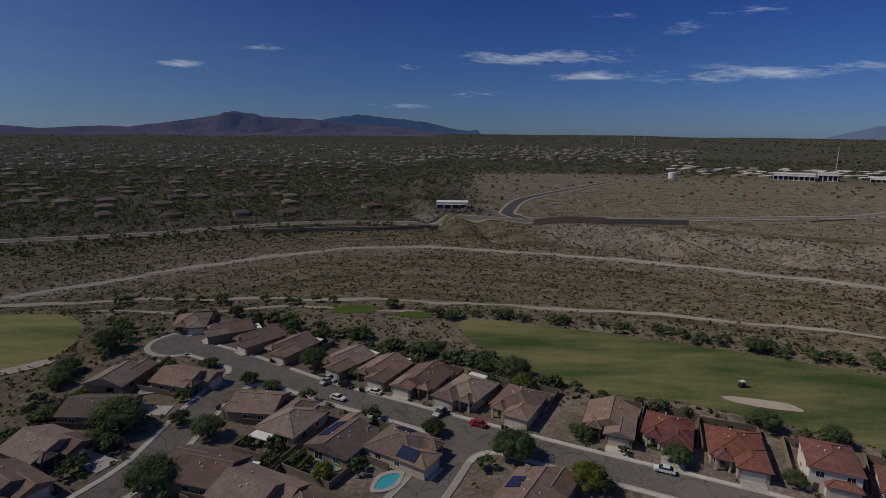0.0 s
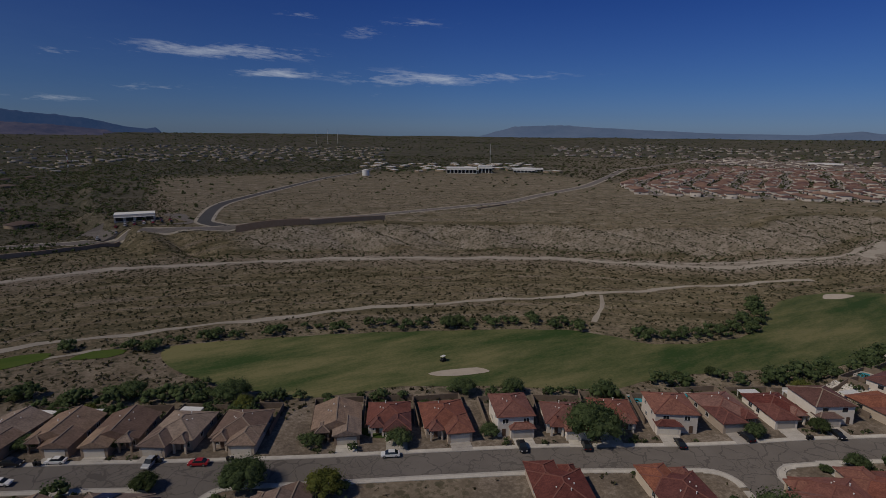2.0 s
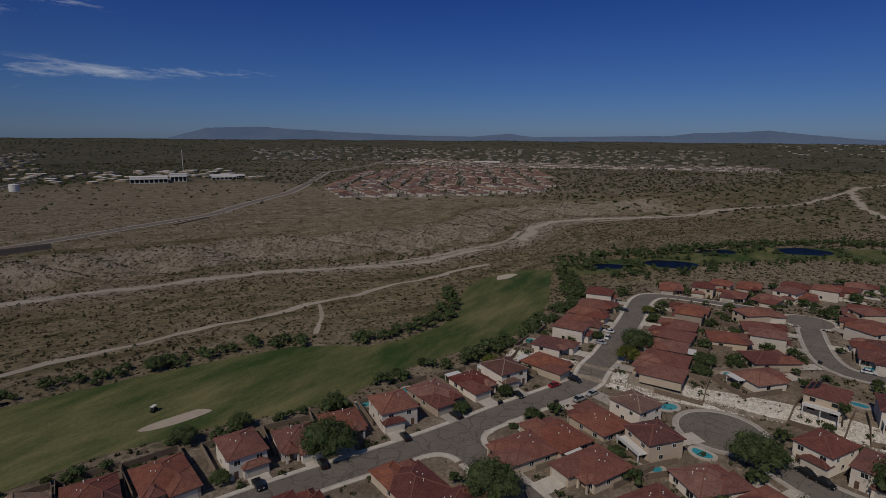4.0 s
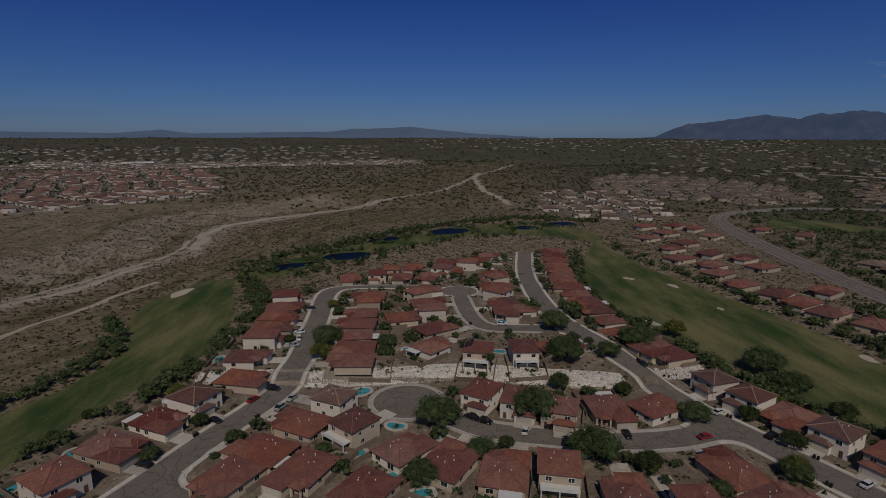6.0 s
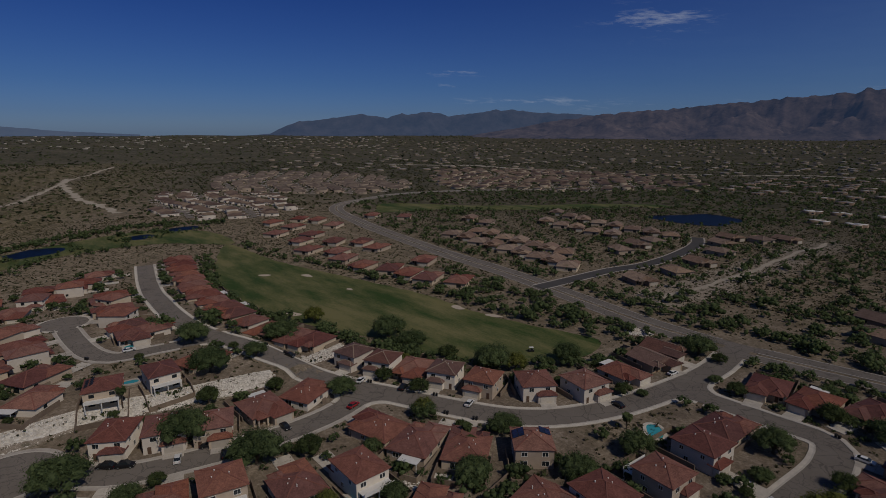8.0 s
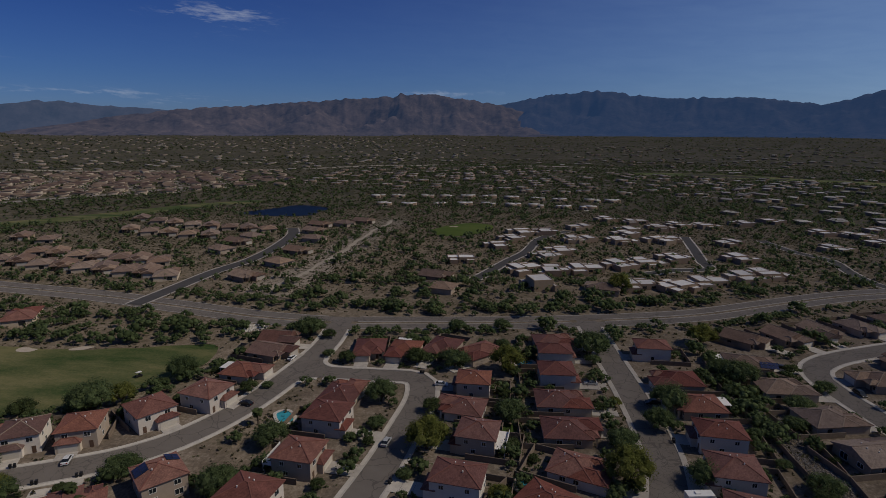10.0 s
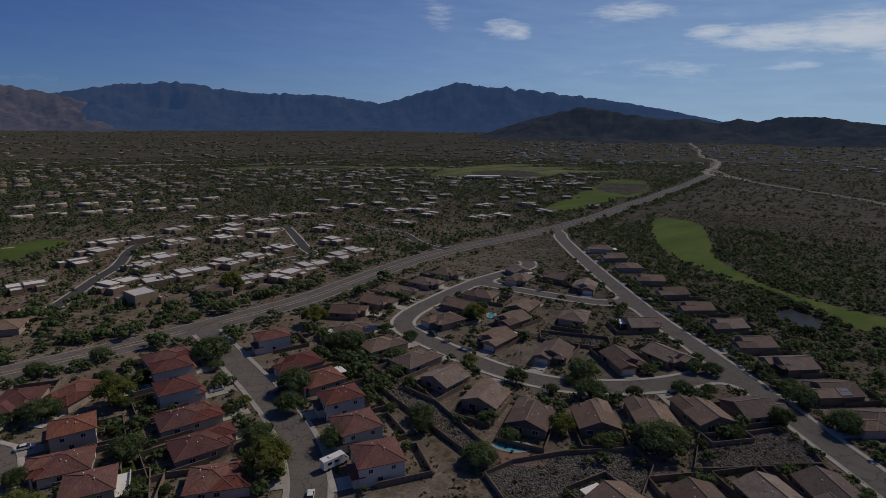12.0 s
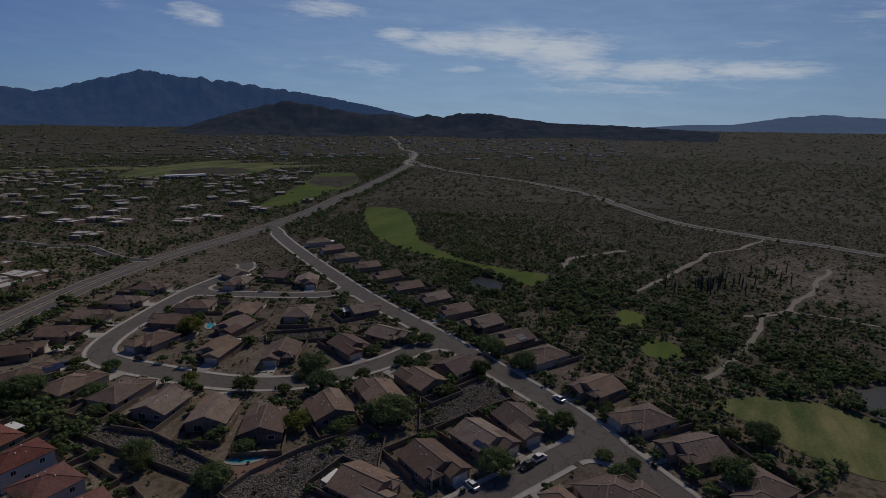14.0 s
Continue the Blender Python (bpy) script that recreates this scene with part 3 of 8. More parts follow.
FAR_ROADS = {
    "mesa_road": (10, [(-480, 330), (-350, 358), (-266, 384), (-221, 402), (-174, 431), (-131, 454), (-88, 464), (-45, 463), (0, 446), (37, 430), (65, 426), (90, 429), (136, 426), (185, 428), (240, 435), (305, 443), (347, 450), (414, 484), (503, 523), (554, 549), (700, 648), (945, 814), (1205, 897), (1500, 1000)]),
    "upper_road": (10, [(66, 428), (55, 448), (57, 474), (82, 558), (133, 633), (249, 787), (408, 963), (560, 1150)]),
    "hill_road": (8, [(-1159, -653), (-1000, -500), (-945, -390), (-840, -243), (-740, -143), (-656, -86), (-592, -42), (-558, -9), (-529, 45), (-516, 88), (-494, 126)]),
    "cul_de_sac_road": (9, [(185, -246), (182, -275), (178, -315), (171, -340), (169, -375), (172, -415), (178, -447), (188, -470)]),
    "villa_road": (6.6, [(13, -316), (5, -335), (-8, -368), (-21, -397), (-31, -439), (-45, -469), (-62, -487)]),
    "villa_road_east": (6.6, [(-230, -322), (-224, -338), (-227, -366), (-233, -397), (-221, -423), (-216, -465)]),
    "villa_lane": (6.6, [(-158, -473), (-149, -421), (-141, -379), (-139, -360), (-118, -355), (-94, -342)]),
}
DIRT_TRACKS = {
    "wash_bed": (7, WASH[:12]),
    "wash_braid": (4, [(300, 208), (330, 196), (362, 186), (395, 176), (430, 172), (462, 180)]),
    "upper_wash": (9, WASH[15:]),
    "upper_braid": (4, [(560, 140), (600, 108), (640, 92), (690, 50), (740, 36), (800, -16)]),
    "levee_track": (4.5, [(-260, 215), (-192, 228), (-126, 240), (-48, 242), (4, 238), (54, 230), (89, 224), (140, 209), (205, 188), (260, 172), (330, 150)]),
    "connecting_path": (2.6, [(203, 186), (186, 172), (170, 158)]),
    "cart_path": (3.0, [(-150, 222), (-100, 222), (-60, 232), (-30, 225), (-12, 226)]),
    "bank_track": (4, [(126, -280), (122, -311), (118, -346), (114, -390), (112, -459), (105, -525)]),
    "far_wash": (12, [(690, -138), (763, -139), (847, -132), (980, -140), (1115, -150), (1250, -176)]),
    "sand_flat": (11, [(425, 161), (462, 168), (492, 175), (524, 176), (556, 162), (582, 140), (600, 122)]),
    "far_levee": (22, [(1240, -900), (983, -1009), (740, -1090), (504, -1180), (340, -1290), (188, -1371), (-16, -1415), (-202, -1378), (-330, -1290), (-569, -1301), (-760, -1330)]),
    "white_wash": (16, [(-1010, -500), (-1082, -622), (-1230, -690), (-1380, -767), (-1520, -850), (-1637, -967), (-2000, -1200), (-2334, -1448)]),
    "desert_track": (4.0, [(-346, -73), (-374, -76), (-398, -61), (-418, -45)]),
    "knoll_track": (3.6, [(-312, -24), (-352, -14), (-395, -1), (-437, 10), (-472, 31), (-502, 44), (-534, 54)]),
    "lot_track": (3.6, [(-430, 82), (-400, 74), (-374, 67), (-332, 54), (-312, 46), (-297, 27)]),
    "golf_track": (2.8, [(-313, 92), (-317, 62), (-308, 38), (-276, 34), (-250, 27), (-235, 21), (-212, 13)]),
}


def curve_through(pts, spacing=4.0, closed=False):
    """Points at even steps on a smooth line through pts."""
    p = [Vector((a, b)) for a, b in pts]
    n = len(p)
    out = []
    for i in range(n if closed else n - 1):
        a, b, c, d = (p[(i + k) % n] for k in (-1, 0, 1, 2)) if closed else (p[max(i - 1, 0)], p[i], p[i + 1], p[min(i + 2, n - 1)])
        steps = max(2, int((c - b).length / spacing))
        for j in range(steps):
            t = j / steps
            out.append(0.5 * ((2 * b) + (c - a) * t + (2 * a - 5 * b + 4 * c - d) * t * t + (3 * b - a - 3 * c + d) * t ** 3))
    if not closed:
        out.append(p[-1])
    return [(q.x, q.y) for q in out]


def normals(line):
    out = []
    for i in range(len(line)):
        a, b = Vector(line[max(i - 1, 0)]), Vector(line[min(i + 1, len(line) - 1)])
        d = (b - a).normalized()
        out.append((-d.y, d.x))
    return out


def ribbon(form, line, lo, hi, lift, skip=None, rise=None):
    """A strip from lo to hi left of the line, lift above the ground; with rise it gets sides going down that far."""
    nn = np.array(normals(line))
    pts = np.array(line, float)
    n = max(1, math.ceil(abs(np.max(hi) - np.min(lo)) / 3.2))
    lo, hi = np.broadcast_to(lo, len(pts)), np.broadcast_to(hi, len(pts))
    cuts = lo[:, None] + (hi - lo)[:, None] * np.arange(n + 1)[None] / n
    xs, ys = pts[:, :1] + nn[:, :1] * cuts, pts[:, 1:] + nn[:, 1:] * cuts
    grid_v = np.stack([xs, ys, height(xs, ys) + lift], -1).tolist()
    for i in range(len(line) - 1):
        if skip:
            c = (lo[i] + hi[i]) / 2
            if skip((line[i][0] + line[i + 1][0]) / 2 + nn[i][0] * c, (line[i][1] + line[i + 1][1]) / 2 + nn[i][1] * c):
                continue
        a, b = grid_v[i], grid_v[i + 1]
        for c in range(n):
            form.face(a[c + 1], b[c + 1], b[c], a[c])
        if rise:
            for c, flip in ((0, 1), (n, -1)):
                q = [a[c], b[c], (*b[c][:2], b[c][2] - rise), (*a[c][:2], a[c][2] - rise)]
                form.face(*q[::flip])


LINES = {k: (w, curve_through(p)) for k, (w, p) in STREETS.items()}
BULBS = [(-94, 187, 11), (168, 0, 11.5), (288, -30, 10)]


def street_gap(x, y, but=""):
    """How far a place lies outside the nearest street's edge."""
    best = 1e9
    for k, (w, line) in LINES.items():
        if k != but:
            best = min(best, min(math.hypot(x - a, y - b) for a, b in line) - w / 2)
    if but != "bulb":
        for a, b, r in BULBS:
            best = min(best, math.hypot(x - a, y - b) - r)
    best = min(best, min(math.hypot(x - a, y - b) for a, b in AVENUE_LINE) - 9)
    return best


AVENUE_LINE = curve_through(AVENUE, 8)
# rounded corners where a street meets another: street, which end, the other, radius
CORNERS = []
for name, end, other in (("west_street", -1, "north_street"), ("short_street", -1, "north_street"), ("garden_street", -1, "north_street"), ("court", -1, "south_street"), ("loop_street", -1, "south_street"),
                         ("east_street", 0, "south_street"), ("near_street", 0, "long_street"), ("brown_loop", -1, "long_street"), ("inner_street", 0, "brown_loop"), ("inner_street", -1, "long_street")):
    w, line = LINES[name]
    ow, oline = LINES[other]
    p = Vector(line[end])
    d = (Vector(line[end]) - Vector(line[2 if end == 0 else -3])).normalized()
    k = min(range(1, len(oline) - 1), key=lambda i: (Vector(oline[i]) - p).length)
    t = (Vector(oline[k + 1]) - Vector(oline[k - 1])).normalized()
    q = Vector(oline[k])
    n = Vector((-t.y, t.x))
    if n.dot(d) > 0:
        n = -n
    b = -d
    for s in (1, -1):
        a = t * s
        side = Vector((-b.y, b.x))
        side = side if side.dot(a) > 0 else -side
        # where the street's side meets the other's edge
        o, e = p + side * (w / 2), q + n * (ow / 2)
        u = (e - o).dot(n) / b.dot(n)
        c = o + b * u
        half = math.acos(max(-1, min(1, a.dot(b)))) / 2
        R = 7.0
        reach = R / math.tan(half)
        centre = c + (a + b).normalized() * (R / math.sin(half))
        p0, p1 = c + a * reach - centre, c + b * reach - centre
        a0 = math.atan2(p0.y, p0.x)
        da = (math.atan2(p1.y, p1.x) - a0 + math.pi) % math.tau - math.pi
        arc = [(centre.x + R * math.cos(a0 + da * i / 8), centre.y + R * math.sin(a0 + da * i / 8)) for i in range(9)]
        CORNERS.append((c, arc, (centre.x, centre.y), reach))
corner_road, corner_kerb, corner_walk = Form(), Form(), Form()
for c, arc, centre, reach in CORNERS:
    back = (c.x + (c.x - centre[0]) * 0.25, c.y + (c.y - centre[1]) * 0.25)
    for g0, g1 in zip(arc[:-1], arc[1:]):
        tri = [back, g0, g1]
        if (g0[0] - back[0]) * (g1[1] - back[1]) - (g0[1] - back[1]) * (g1[0] - back[0]) < 0:
            tri = [back, g1, g0]
        corner_road.face(*[(x, y, ground_z(x, y) + 0.128) for x, y in tri])
    flip = -1 if (arc[1][0] - arc[0][0]) * (centre[1] - arc[0][1]) - (arc[1][1] - arc[0][1]) * (centre[0] - arc[0][0]) > 0 else 1
    line = arc if flip < 0 else arc[::-1]
    ribbon(corner_kerb, line, 0.0, 0.45, 0.212, None, 0.25)
    ribbon(corner_walk, line, 0.46, 1.9, 0.192, None, 0.2)
setting("road", corner_road, ASPHALT, "rounded asphalt street corners", "road")
setting("kerb", corner_kerb, KERB, "curved concrete kerb at street corners", "kerb")
setting("pavement", corner_walk, CONCRETE, "curved concrete sidewalk at street corners", "pavement")


def at_corner(x, y):
    return any(math.hypot(x - c.x, y - c.y) < reach and math.hypot(x - m[0], y - m[1]) > 4.7 for c, arc, m, reach in CORNERS)


order = 0
for name, (w, line) in LINES.items():
    order += 1
    road, kerb, walkway = Form(), Form(), Form()
    ribbon(road, line, -w / 2, w / 2, 0.06 + 0.004 * order)
    clear = lambda x, y, n=name: street_gap(x, y, n) < 0.3 or at_corner(x, y)
    for s in (1, -1):
        lo, hi = sorted((s * w / 2, s * (w / 2 + 0.45)))
        ribbon(kerb, line, lo, hi, 0.21, clear, 0.25)
        lo, hi = sorted((s * (w / 2 + 0.46), s * (w / 2 + 1.65)))
        ribbon(walkway, line, lo, hi, 0.19, clear, 0.2)
    setting("road", road, ASPHALT, "worn grey asphalt street with dark crack seams", "road")
    setting("kerb", kerb, KERB, "pale concrete kerb along the street", "kerb")
    setting("pavement", walkway, CONCRETE, "pale concrete sidewalk beside the street", "pavement")
for x, y, r in BULBS:
    disc, kerb, walkway = Form(), Form(), Form()
    disc.face(*[(x + r * math.cos(a), y + r * math.sin(a), ground_z(x, y) + 0.135) for a in [i * math.tau / 40 for i in range(40)]])
    ring = [(x + r * math.cos(i * math.tau / 40), y + r * math.sin(i * math.tau / 40)) for i in range(41)]
    clear = lambda a, b: street_gap(a, b, "bulb") < 0.3
    ribbon(kerb, ring, -0.45, 0.0, 0.21, clear, 0.25)
    ribbon(walkway, ring, -1.9, -0.46, 0.19, clear, 0.2)
    setting("road", disc, ASPHALT, "round asphalt turning circle at the street's end", "road")
    setting("kerb", kerb, KERB, "pale concrete kerb round the turning circle", "kerb")
    setting("pavement", walkway, CONCRETE, "pale concrete sidewalk round the turning circle", "pavement")

# avenue with two carriageways, kerbs and a bare median
lanes, kerb = Form(), Form()
ribbon(lanes, AVENUE_LINE, 1.6, 7.8, 0.1)
ribbon(lanes, AVENUE_LINE, -7.8, -1.6, 0.1)
for lo, hi in ((1.2, 1.6), (-1.6, -1.2), (7.8, 8.2), (-8.2, -7.8)):
    ribbon(kerb, AVENUE_LINE, lo, hi, 0.22, lambda x, y: min(min(math.hypot(x - a, y - b) for a, b in ln) - w / 2 for w, ln in LINES.values()) < 1, 0.2)
setting("road", lanes, ASPHALT, "two-lane avenue of faded asphalt with a bare median", "road")
setting("kerb", kerb, KERB, "concrete kerb of the avenue", "kerb")
for name, (w, pts) in FAR_ROADS.items():
    f = Form()
    ln = curve_through(pts, 9)
    ribbon(f, ln, -w / 2, w / 2, 0.3)
    setting("road", f, ASPHALT if name in ("hill_road", "mesa_road") else ROAD_DARK, "faded pale asphalt road through the desert" if name in ("hill_road", "mesa_road") else "distant dark asphalt road through the desert", "road")
    f = Form()
    side = 1.3 if "villa" in name or "cul" in name else 2.6
    ribbon(f, ln, w / 2, w / 2 + side, 0.26)
    ribbon(f, ln, -w / 2 - side, -w / 2, 0.26)
    setting("road_shoulder", f, CONCRETE if "villa" in name or "cul" in name else DIRT, "pale shoulder of a distant road", "road shoulder")
for name, (w, pts) in DIRT_TRACKS.items():
    f = Form()
    ln = curve_through(pts, 6)
    nn = normals(ln)
    ln = [(x + nx * 1.2 * math.sin(i * 0.7), y + ny * 1.2 * math.sin(i * 0.7)) for i, ((x, y), (nx, ny)) in enumerate(zip(ln, nn))]
    steps_u = np.arange(len(ln))
    frays = [w / 2 * np.clip(0.8 + 0.35 * np.sin(steps_u * 0.83 + ph) + 0.3 * np.sin(steps_u * 1.9 + 2 * ph) + 0.25 * np.sin(steps_u * 0.31 + ph), 0.3, 1.6) for ph in (len(name), 2 * len(name))]
    ribbon(f, ln, -frays[0], frays[1], 0.12 if w < 8 else 0.16)
    setting(name, f, DIRT, "pale packed dirt track through dry brush" if w < 8 else "pale sandy wash bed through dry brush", "dirt track")

# ---- golf course, ponds ----
FAIRWAYS = [
    ("fairway", GRASS, [(9, 216), (10, 193), (24, 170), (44, 151), (66, 146), (90, 134), (108, 122), (126, 111), (148, 107), (168, 101), (190, 92), (215, 82), (242, 82), (275, 88), (300, 96), (335, 108), (318, 128), (282, 136), (252, 130), (220, 117), (190, 120), (170, 130), (158, 151), (140, 165), (110, 180), (80, 194), (45, 207)]),
    ("fairway", GRASS, [(-230, 205), (-183, 216), (-156, 216), (-138, 198), (-132, 176), (-141, 160), (-175, 150), (-230, 160)]),
    ("fairway", GRASS, [(430, -160), (340, -118), (281, -109), (250, -107), (213, -118), (176, -132), (145, -140), (122, -160), (110, -183), (117, -200), (144, -194), (176, -188), (221, -188), (285, -176), (350, -164)]),
    ("fairway", GREEN, [(-490, -325), (-500, -288), (-430, -232), (-376, -196), (-335, -140), (-326, -95), (-324, -78), (-296, -82), (-315, -125), (-332, -171), (-358, -221), (-410, -272)]),
    ("fairway", GRASS, [(-196, 17), (-211, 40), (-204, 66), (-172, 60), (-172, 44), (-182, 30)]),
    ("fairway", GREEN, [(25, -520), (50, -500), (60, -470), (42, -450), (15, -470), (5, -505)]),
    ("fairway", GREEN, [(-676, -471), (-568, -440), (-473, -410), (-430, -424), (-518, -477), (-640, -540), (-767, -610), (-802, -568)]),
    ("fairway", GRASS, [(-300, -1150), (-600, -1000), (-900, -820), (-920, -860), (-620, -1060), (-320, -1210)]),
    ("green", GREEN, [(-50, 227), (-42, 233), (-28, 231), (-30, 224), (-42, 222)]), ("green", GREEN, [(-22, 221), (-14, 225), (-4, 221), (-10, 216)]),
    ("green", GREEN, [(-280, -24), (-272, -14), (-258, -15), (-256, -24), (-268, -29)]), ("green", GREEN, [(-246, -6), (-238, 5), (-226, 2), (-225, -8), (-236, -13)]),
    ("fairway", GRASS, [(553, -405), (520, -372), (489, -360), (462, -430), (420, -470), (380, -520), (330, -600), (290, -632), (310, -650), (372, -600), (410, -545), (470, -470), (520, -440)]),
    ("fairway", GRASS, [(-560, -860), (-724, -990), (-911, -1010), (-860, -850), (-929, -700), (-800, -740), (-690, -720), (-640, -780)]),
    ("fairway", GRASS, [(340, 100), (372, 92), (420, 52), (480, 4), (520, -60), (540, -130), (500, -170), (430, -165), (470, -120), (470, -60), (430, 0), (380, 50), (335, 84)]),
]


def sheet(form, outline, lift, wobble=0.0, seed=0):
    ring = curve_through(outline, 4.0, True)
    if wobble:
        ring = [(x + wobble * math.sin(i * 1.1 + seed), y + wobble * math.cos(i * 1.37 + seed)) for i, (x, y) in enumerate(ring)]
    form.face(*[(x, y, ground_z(x, y) + lift) for x, y in ring])
    return ring


for k, (name, mat, outline) in enumerate(FAIRWAYS):
    f = Form()
    sheet(f, outline, 0.1 + 0.006 * k, 0.5, k)
    setting(name, f, mat, "mown green fairway with straw-coloured dry patches" if mat is GRASS else "bright green mown golf turf", "golf course")


def blob(cx, cy, rx, ry, turn=0.0, n=9, rough=0.18, seed=1):
    q = random.Random(seed)
    out = []
    for i in range(n):
        a, k = i * math.tau / n, 1 + q.uniform(-rough, rough)
        x, y = rx * k * math.cos(a), ry * k * math.sin(a)
        out.append((cx + x * math.cos(turn) - y * math.sin(turn), cy + x * math.sin(turn) + y * math.cos(turn)))
    return out


BUNKERS = [(93, 144, 9.6, 2.9, 2.75), (305, 126, 10.5, 3.6, 2.8), (-136, 165, 6.8, 3.8, 0.7), (300, -160, 5.2, 2.2, 0.3), (318, -140, 4.5, 2.2, 0.8),
           (190, -186, 3.8, 2.2, 0), (168, -190, 4.5, 1.9, 0.3), (256, -163, 3.0, 1.5, 0), (238, -118, 6.0, 2.2, 0.2), (42, -498, 4.5, 2.2, 0)]
for k, (x, y, rx, ry, turn) in enumerate(BUNKERS):
    f = Form()
    sheet(f, blob(x, y, rx, ry, turn, 9, 0.3, k), 0.2 + 0.005 * k)
    setting("bunker", f, SAND, "pale sand bunker in the golf turf", "bunker")
PONDS = [(366, 76, 14, 8, 2.3), (394, 42, 18, 12, 2.1), (456, 18, 16, 9, 2.2), (494, -40, 20, 16, 2.0), (512, -118, 15, 11, 1.9), (530, -160, 18, 12, 1.8), (232, -572, 44, 36, 0.5), (-287, -105, 15, 10, 0.9), (-222, 72, 14, 12, 0.5)]
for k, (x, y, rx, ry, turn) in enumerate(PONDS):
    f = Form()
    sheet(f, blob(x, y, rx, ry, turn, 10, 0.25, 40 + k), 0.24)
    setting("water", f, POND, "dark blue pond among trees", "pond")

# ---- mountains ----
FAR_RANGE = [(300, 0.9), (310, 1.1), (316, 0.3), (321.5, 0.42), (324, 0.2), (328.5, 0.48), (330.6, 0.4), (335.8, 1.19), (338, 1.54), (339.4, 1.98), (340.8, 1.85), (342.3, 1.46), (346.5, 1.32), (349, 1.05), (352, 0.75), (356, 0.5), (359.5, 0.15), (361, -0.5)]
BLUE_RANGE = [(341, -0.3), (345, 0.7), (348.5, 1.4), (351.2, 1.85), (352.8, 1.7), (355.5, 1.42), (358.5, 1.09), (360.8, 0.48), (362.6, 0.27), (363.4, 0.42), (364.2, -0.5)]
LOW_RANGE = [(34.5, -0.2), (37.9, 0.75), (42.5, 0.92), (45.5, 0.72), (52, 0.4), (56.5, 0.2), (63.8, 0.1), (67.4, 0.43), (70, 0.1), (83, 0.3), (85.2, 0.58), (88.8, 0.66), (91, 0.84), (93.3, 0.56), (98, 0.1), (104, -0.2)]
EAST_RANGE = [(113, -0.4), (115.3, -0.2), (116.7, 0.5), (118.1, 1.0), (119.5, 1.1), (122, 1.46), (124.3, 1.8), (126.8, 1.4), (128.3, 1.9), (129, 1.75), (131.2, 2.03), (133.2, 1.6), (135.8, 1.88), (138, 2.2), (139.8, 2.2), (142, 1.95), (147, 1.7), (152, 1.0), (156, 0.2)]
BIG_RANGE = [(134, -0.6), (138.1, 0.1), (140.5, 0.45), (142.7, 0.95), (146, 1.35), (148.5, 1.75), (151, 1.9), (154.2, 2.15), (157.3, 2.45), (160.9, 2.7), (166.8, 3.1), (172.8, 3.5), (176.9, 2.86), (180.1, 2.3), (184, 1.2), (188, 0)]
HIGH_RANGE = [(170, 0.2), (176, 1.9), (180.1, 2.53), (184.2, 3.46), (189.4, 3.77), (195.6, 2.96), (202.7, 2.94), (207.9, 2.2), (213.5, 3.75), (215.7, 4.4), (217.4, 4.05), (221.1, 3.8), (229, 2.88), (235.9, 1.71), (241, 0.53), (246, -0.2)]
NEAR_HILLS = [(216, -1.5), (219, -0.6), (221, 0.1), (223.3, 0.83), (226.2, 1.53), (228.2, 1.99), (230.2, 1.62), (235.9, 0.72), (238.2, 0.84), (240.4, 0.42), (242, 0.86), (243.7, 0.55), (245.2, 1.04), (247.8, 1.05), (250.9, 0.59), (255, 0.1), (260, 0.0), (265.6, -0.3), (270, -0.6)]
WEST_RANGE = [(258, -0.4), (263.3, -0.2), (267.2, 0.1), (271, 0.15), (275.2, 0.87), (278, 1.07), (281.7, 0.77), (290, 1.0), (300, 0.9)]


def mountains(name, profile, near, crest, back, mat, label, eye_z, rough, seed):
    """A range as real relief: foothills rise from near to the crest; spurs and gullies by noise."""
    lo, hi = profile[0][0], profile[-1][0]
    n, k = int((hi - lo) * 7), 26
    a = np.linspace(lo, hi, n)
    el = np.interp(a, [p[0] for p in profile], [p[1] for p in profile])
    f = Form()
    for i in range(n):
        th = radians(a[i])
        top = eye_z + math.tan(radians(el[i])) * crest
        foot = ground_z(math.sin(th) * near, math.cos(th) * near) - 3
        for j in range(k):
            u = j / (k - 1)
            r = near + (crest - near) * u / 0.85 if u <= 0.85 else crest + (back - crest) * (u - 0.85) / 0.15
            s = (u / 0.85) ** 1.5 if u <= 0.85 else 1 - (u - 0.85) / 0.15 * 0.9
            spur = noise.fractal(Vector((math.sin(th) * r * 0.0034, math.cos(th) * r * 0.0034, seed)), 0.85, 2.1, 6)
            jag = noise.fractal(Vector((a[i] * 1.1, seed, 0.0)), 0.9, 2.1, 4) * 0.055
            z = foot + max(top - foot, 2) * (s * (1 + (jag if u > 0.5 else 0)) + rough * spur * s * (1 - s) * 2.2)
            f.v.append((math.sin(th) * r, math.cos(th) * r, z))
    f.f = [(i * k + j, i * k + j + 1, (i + 1) * k + j + 1, (i + 1) * k + j) for i in range(n - 1) for j in range(k - 1)]
    return setting(name, f, mat, label, "mountain", True)


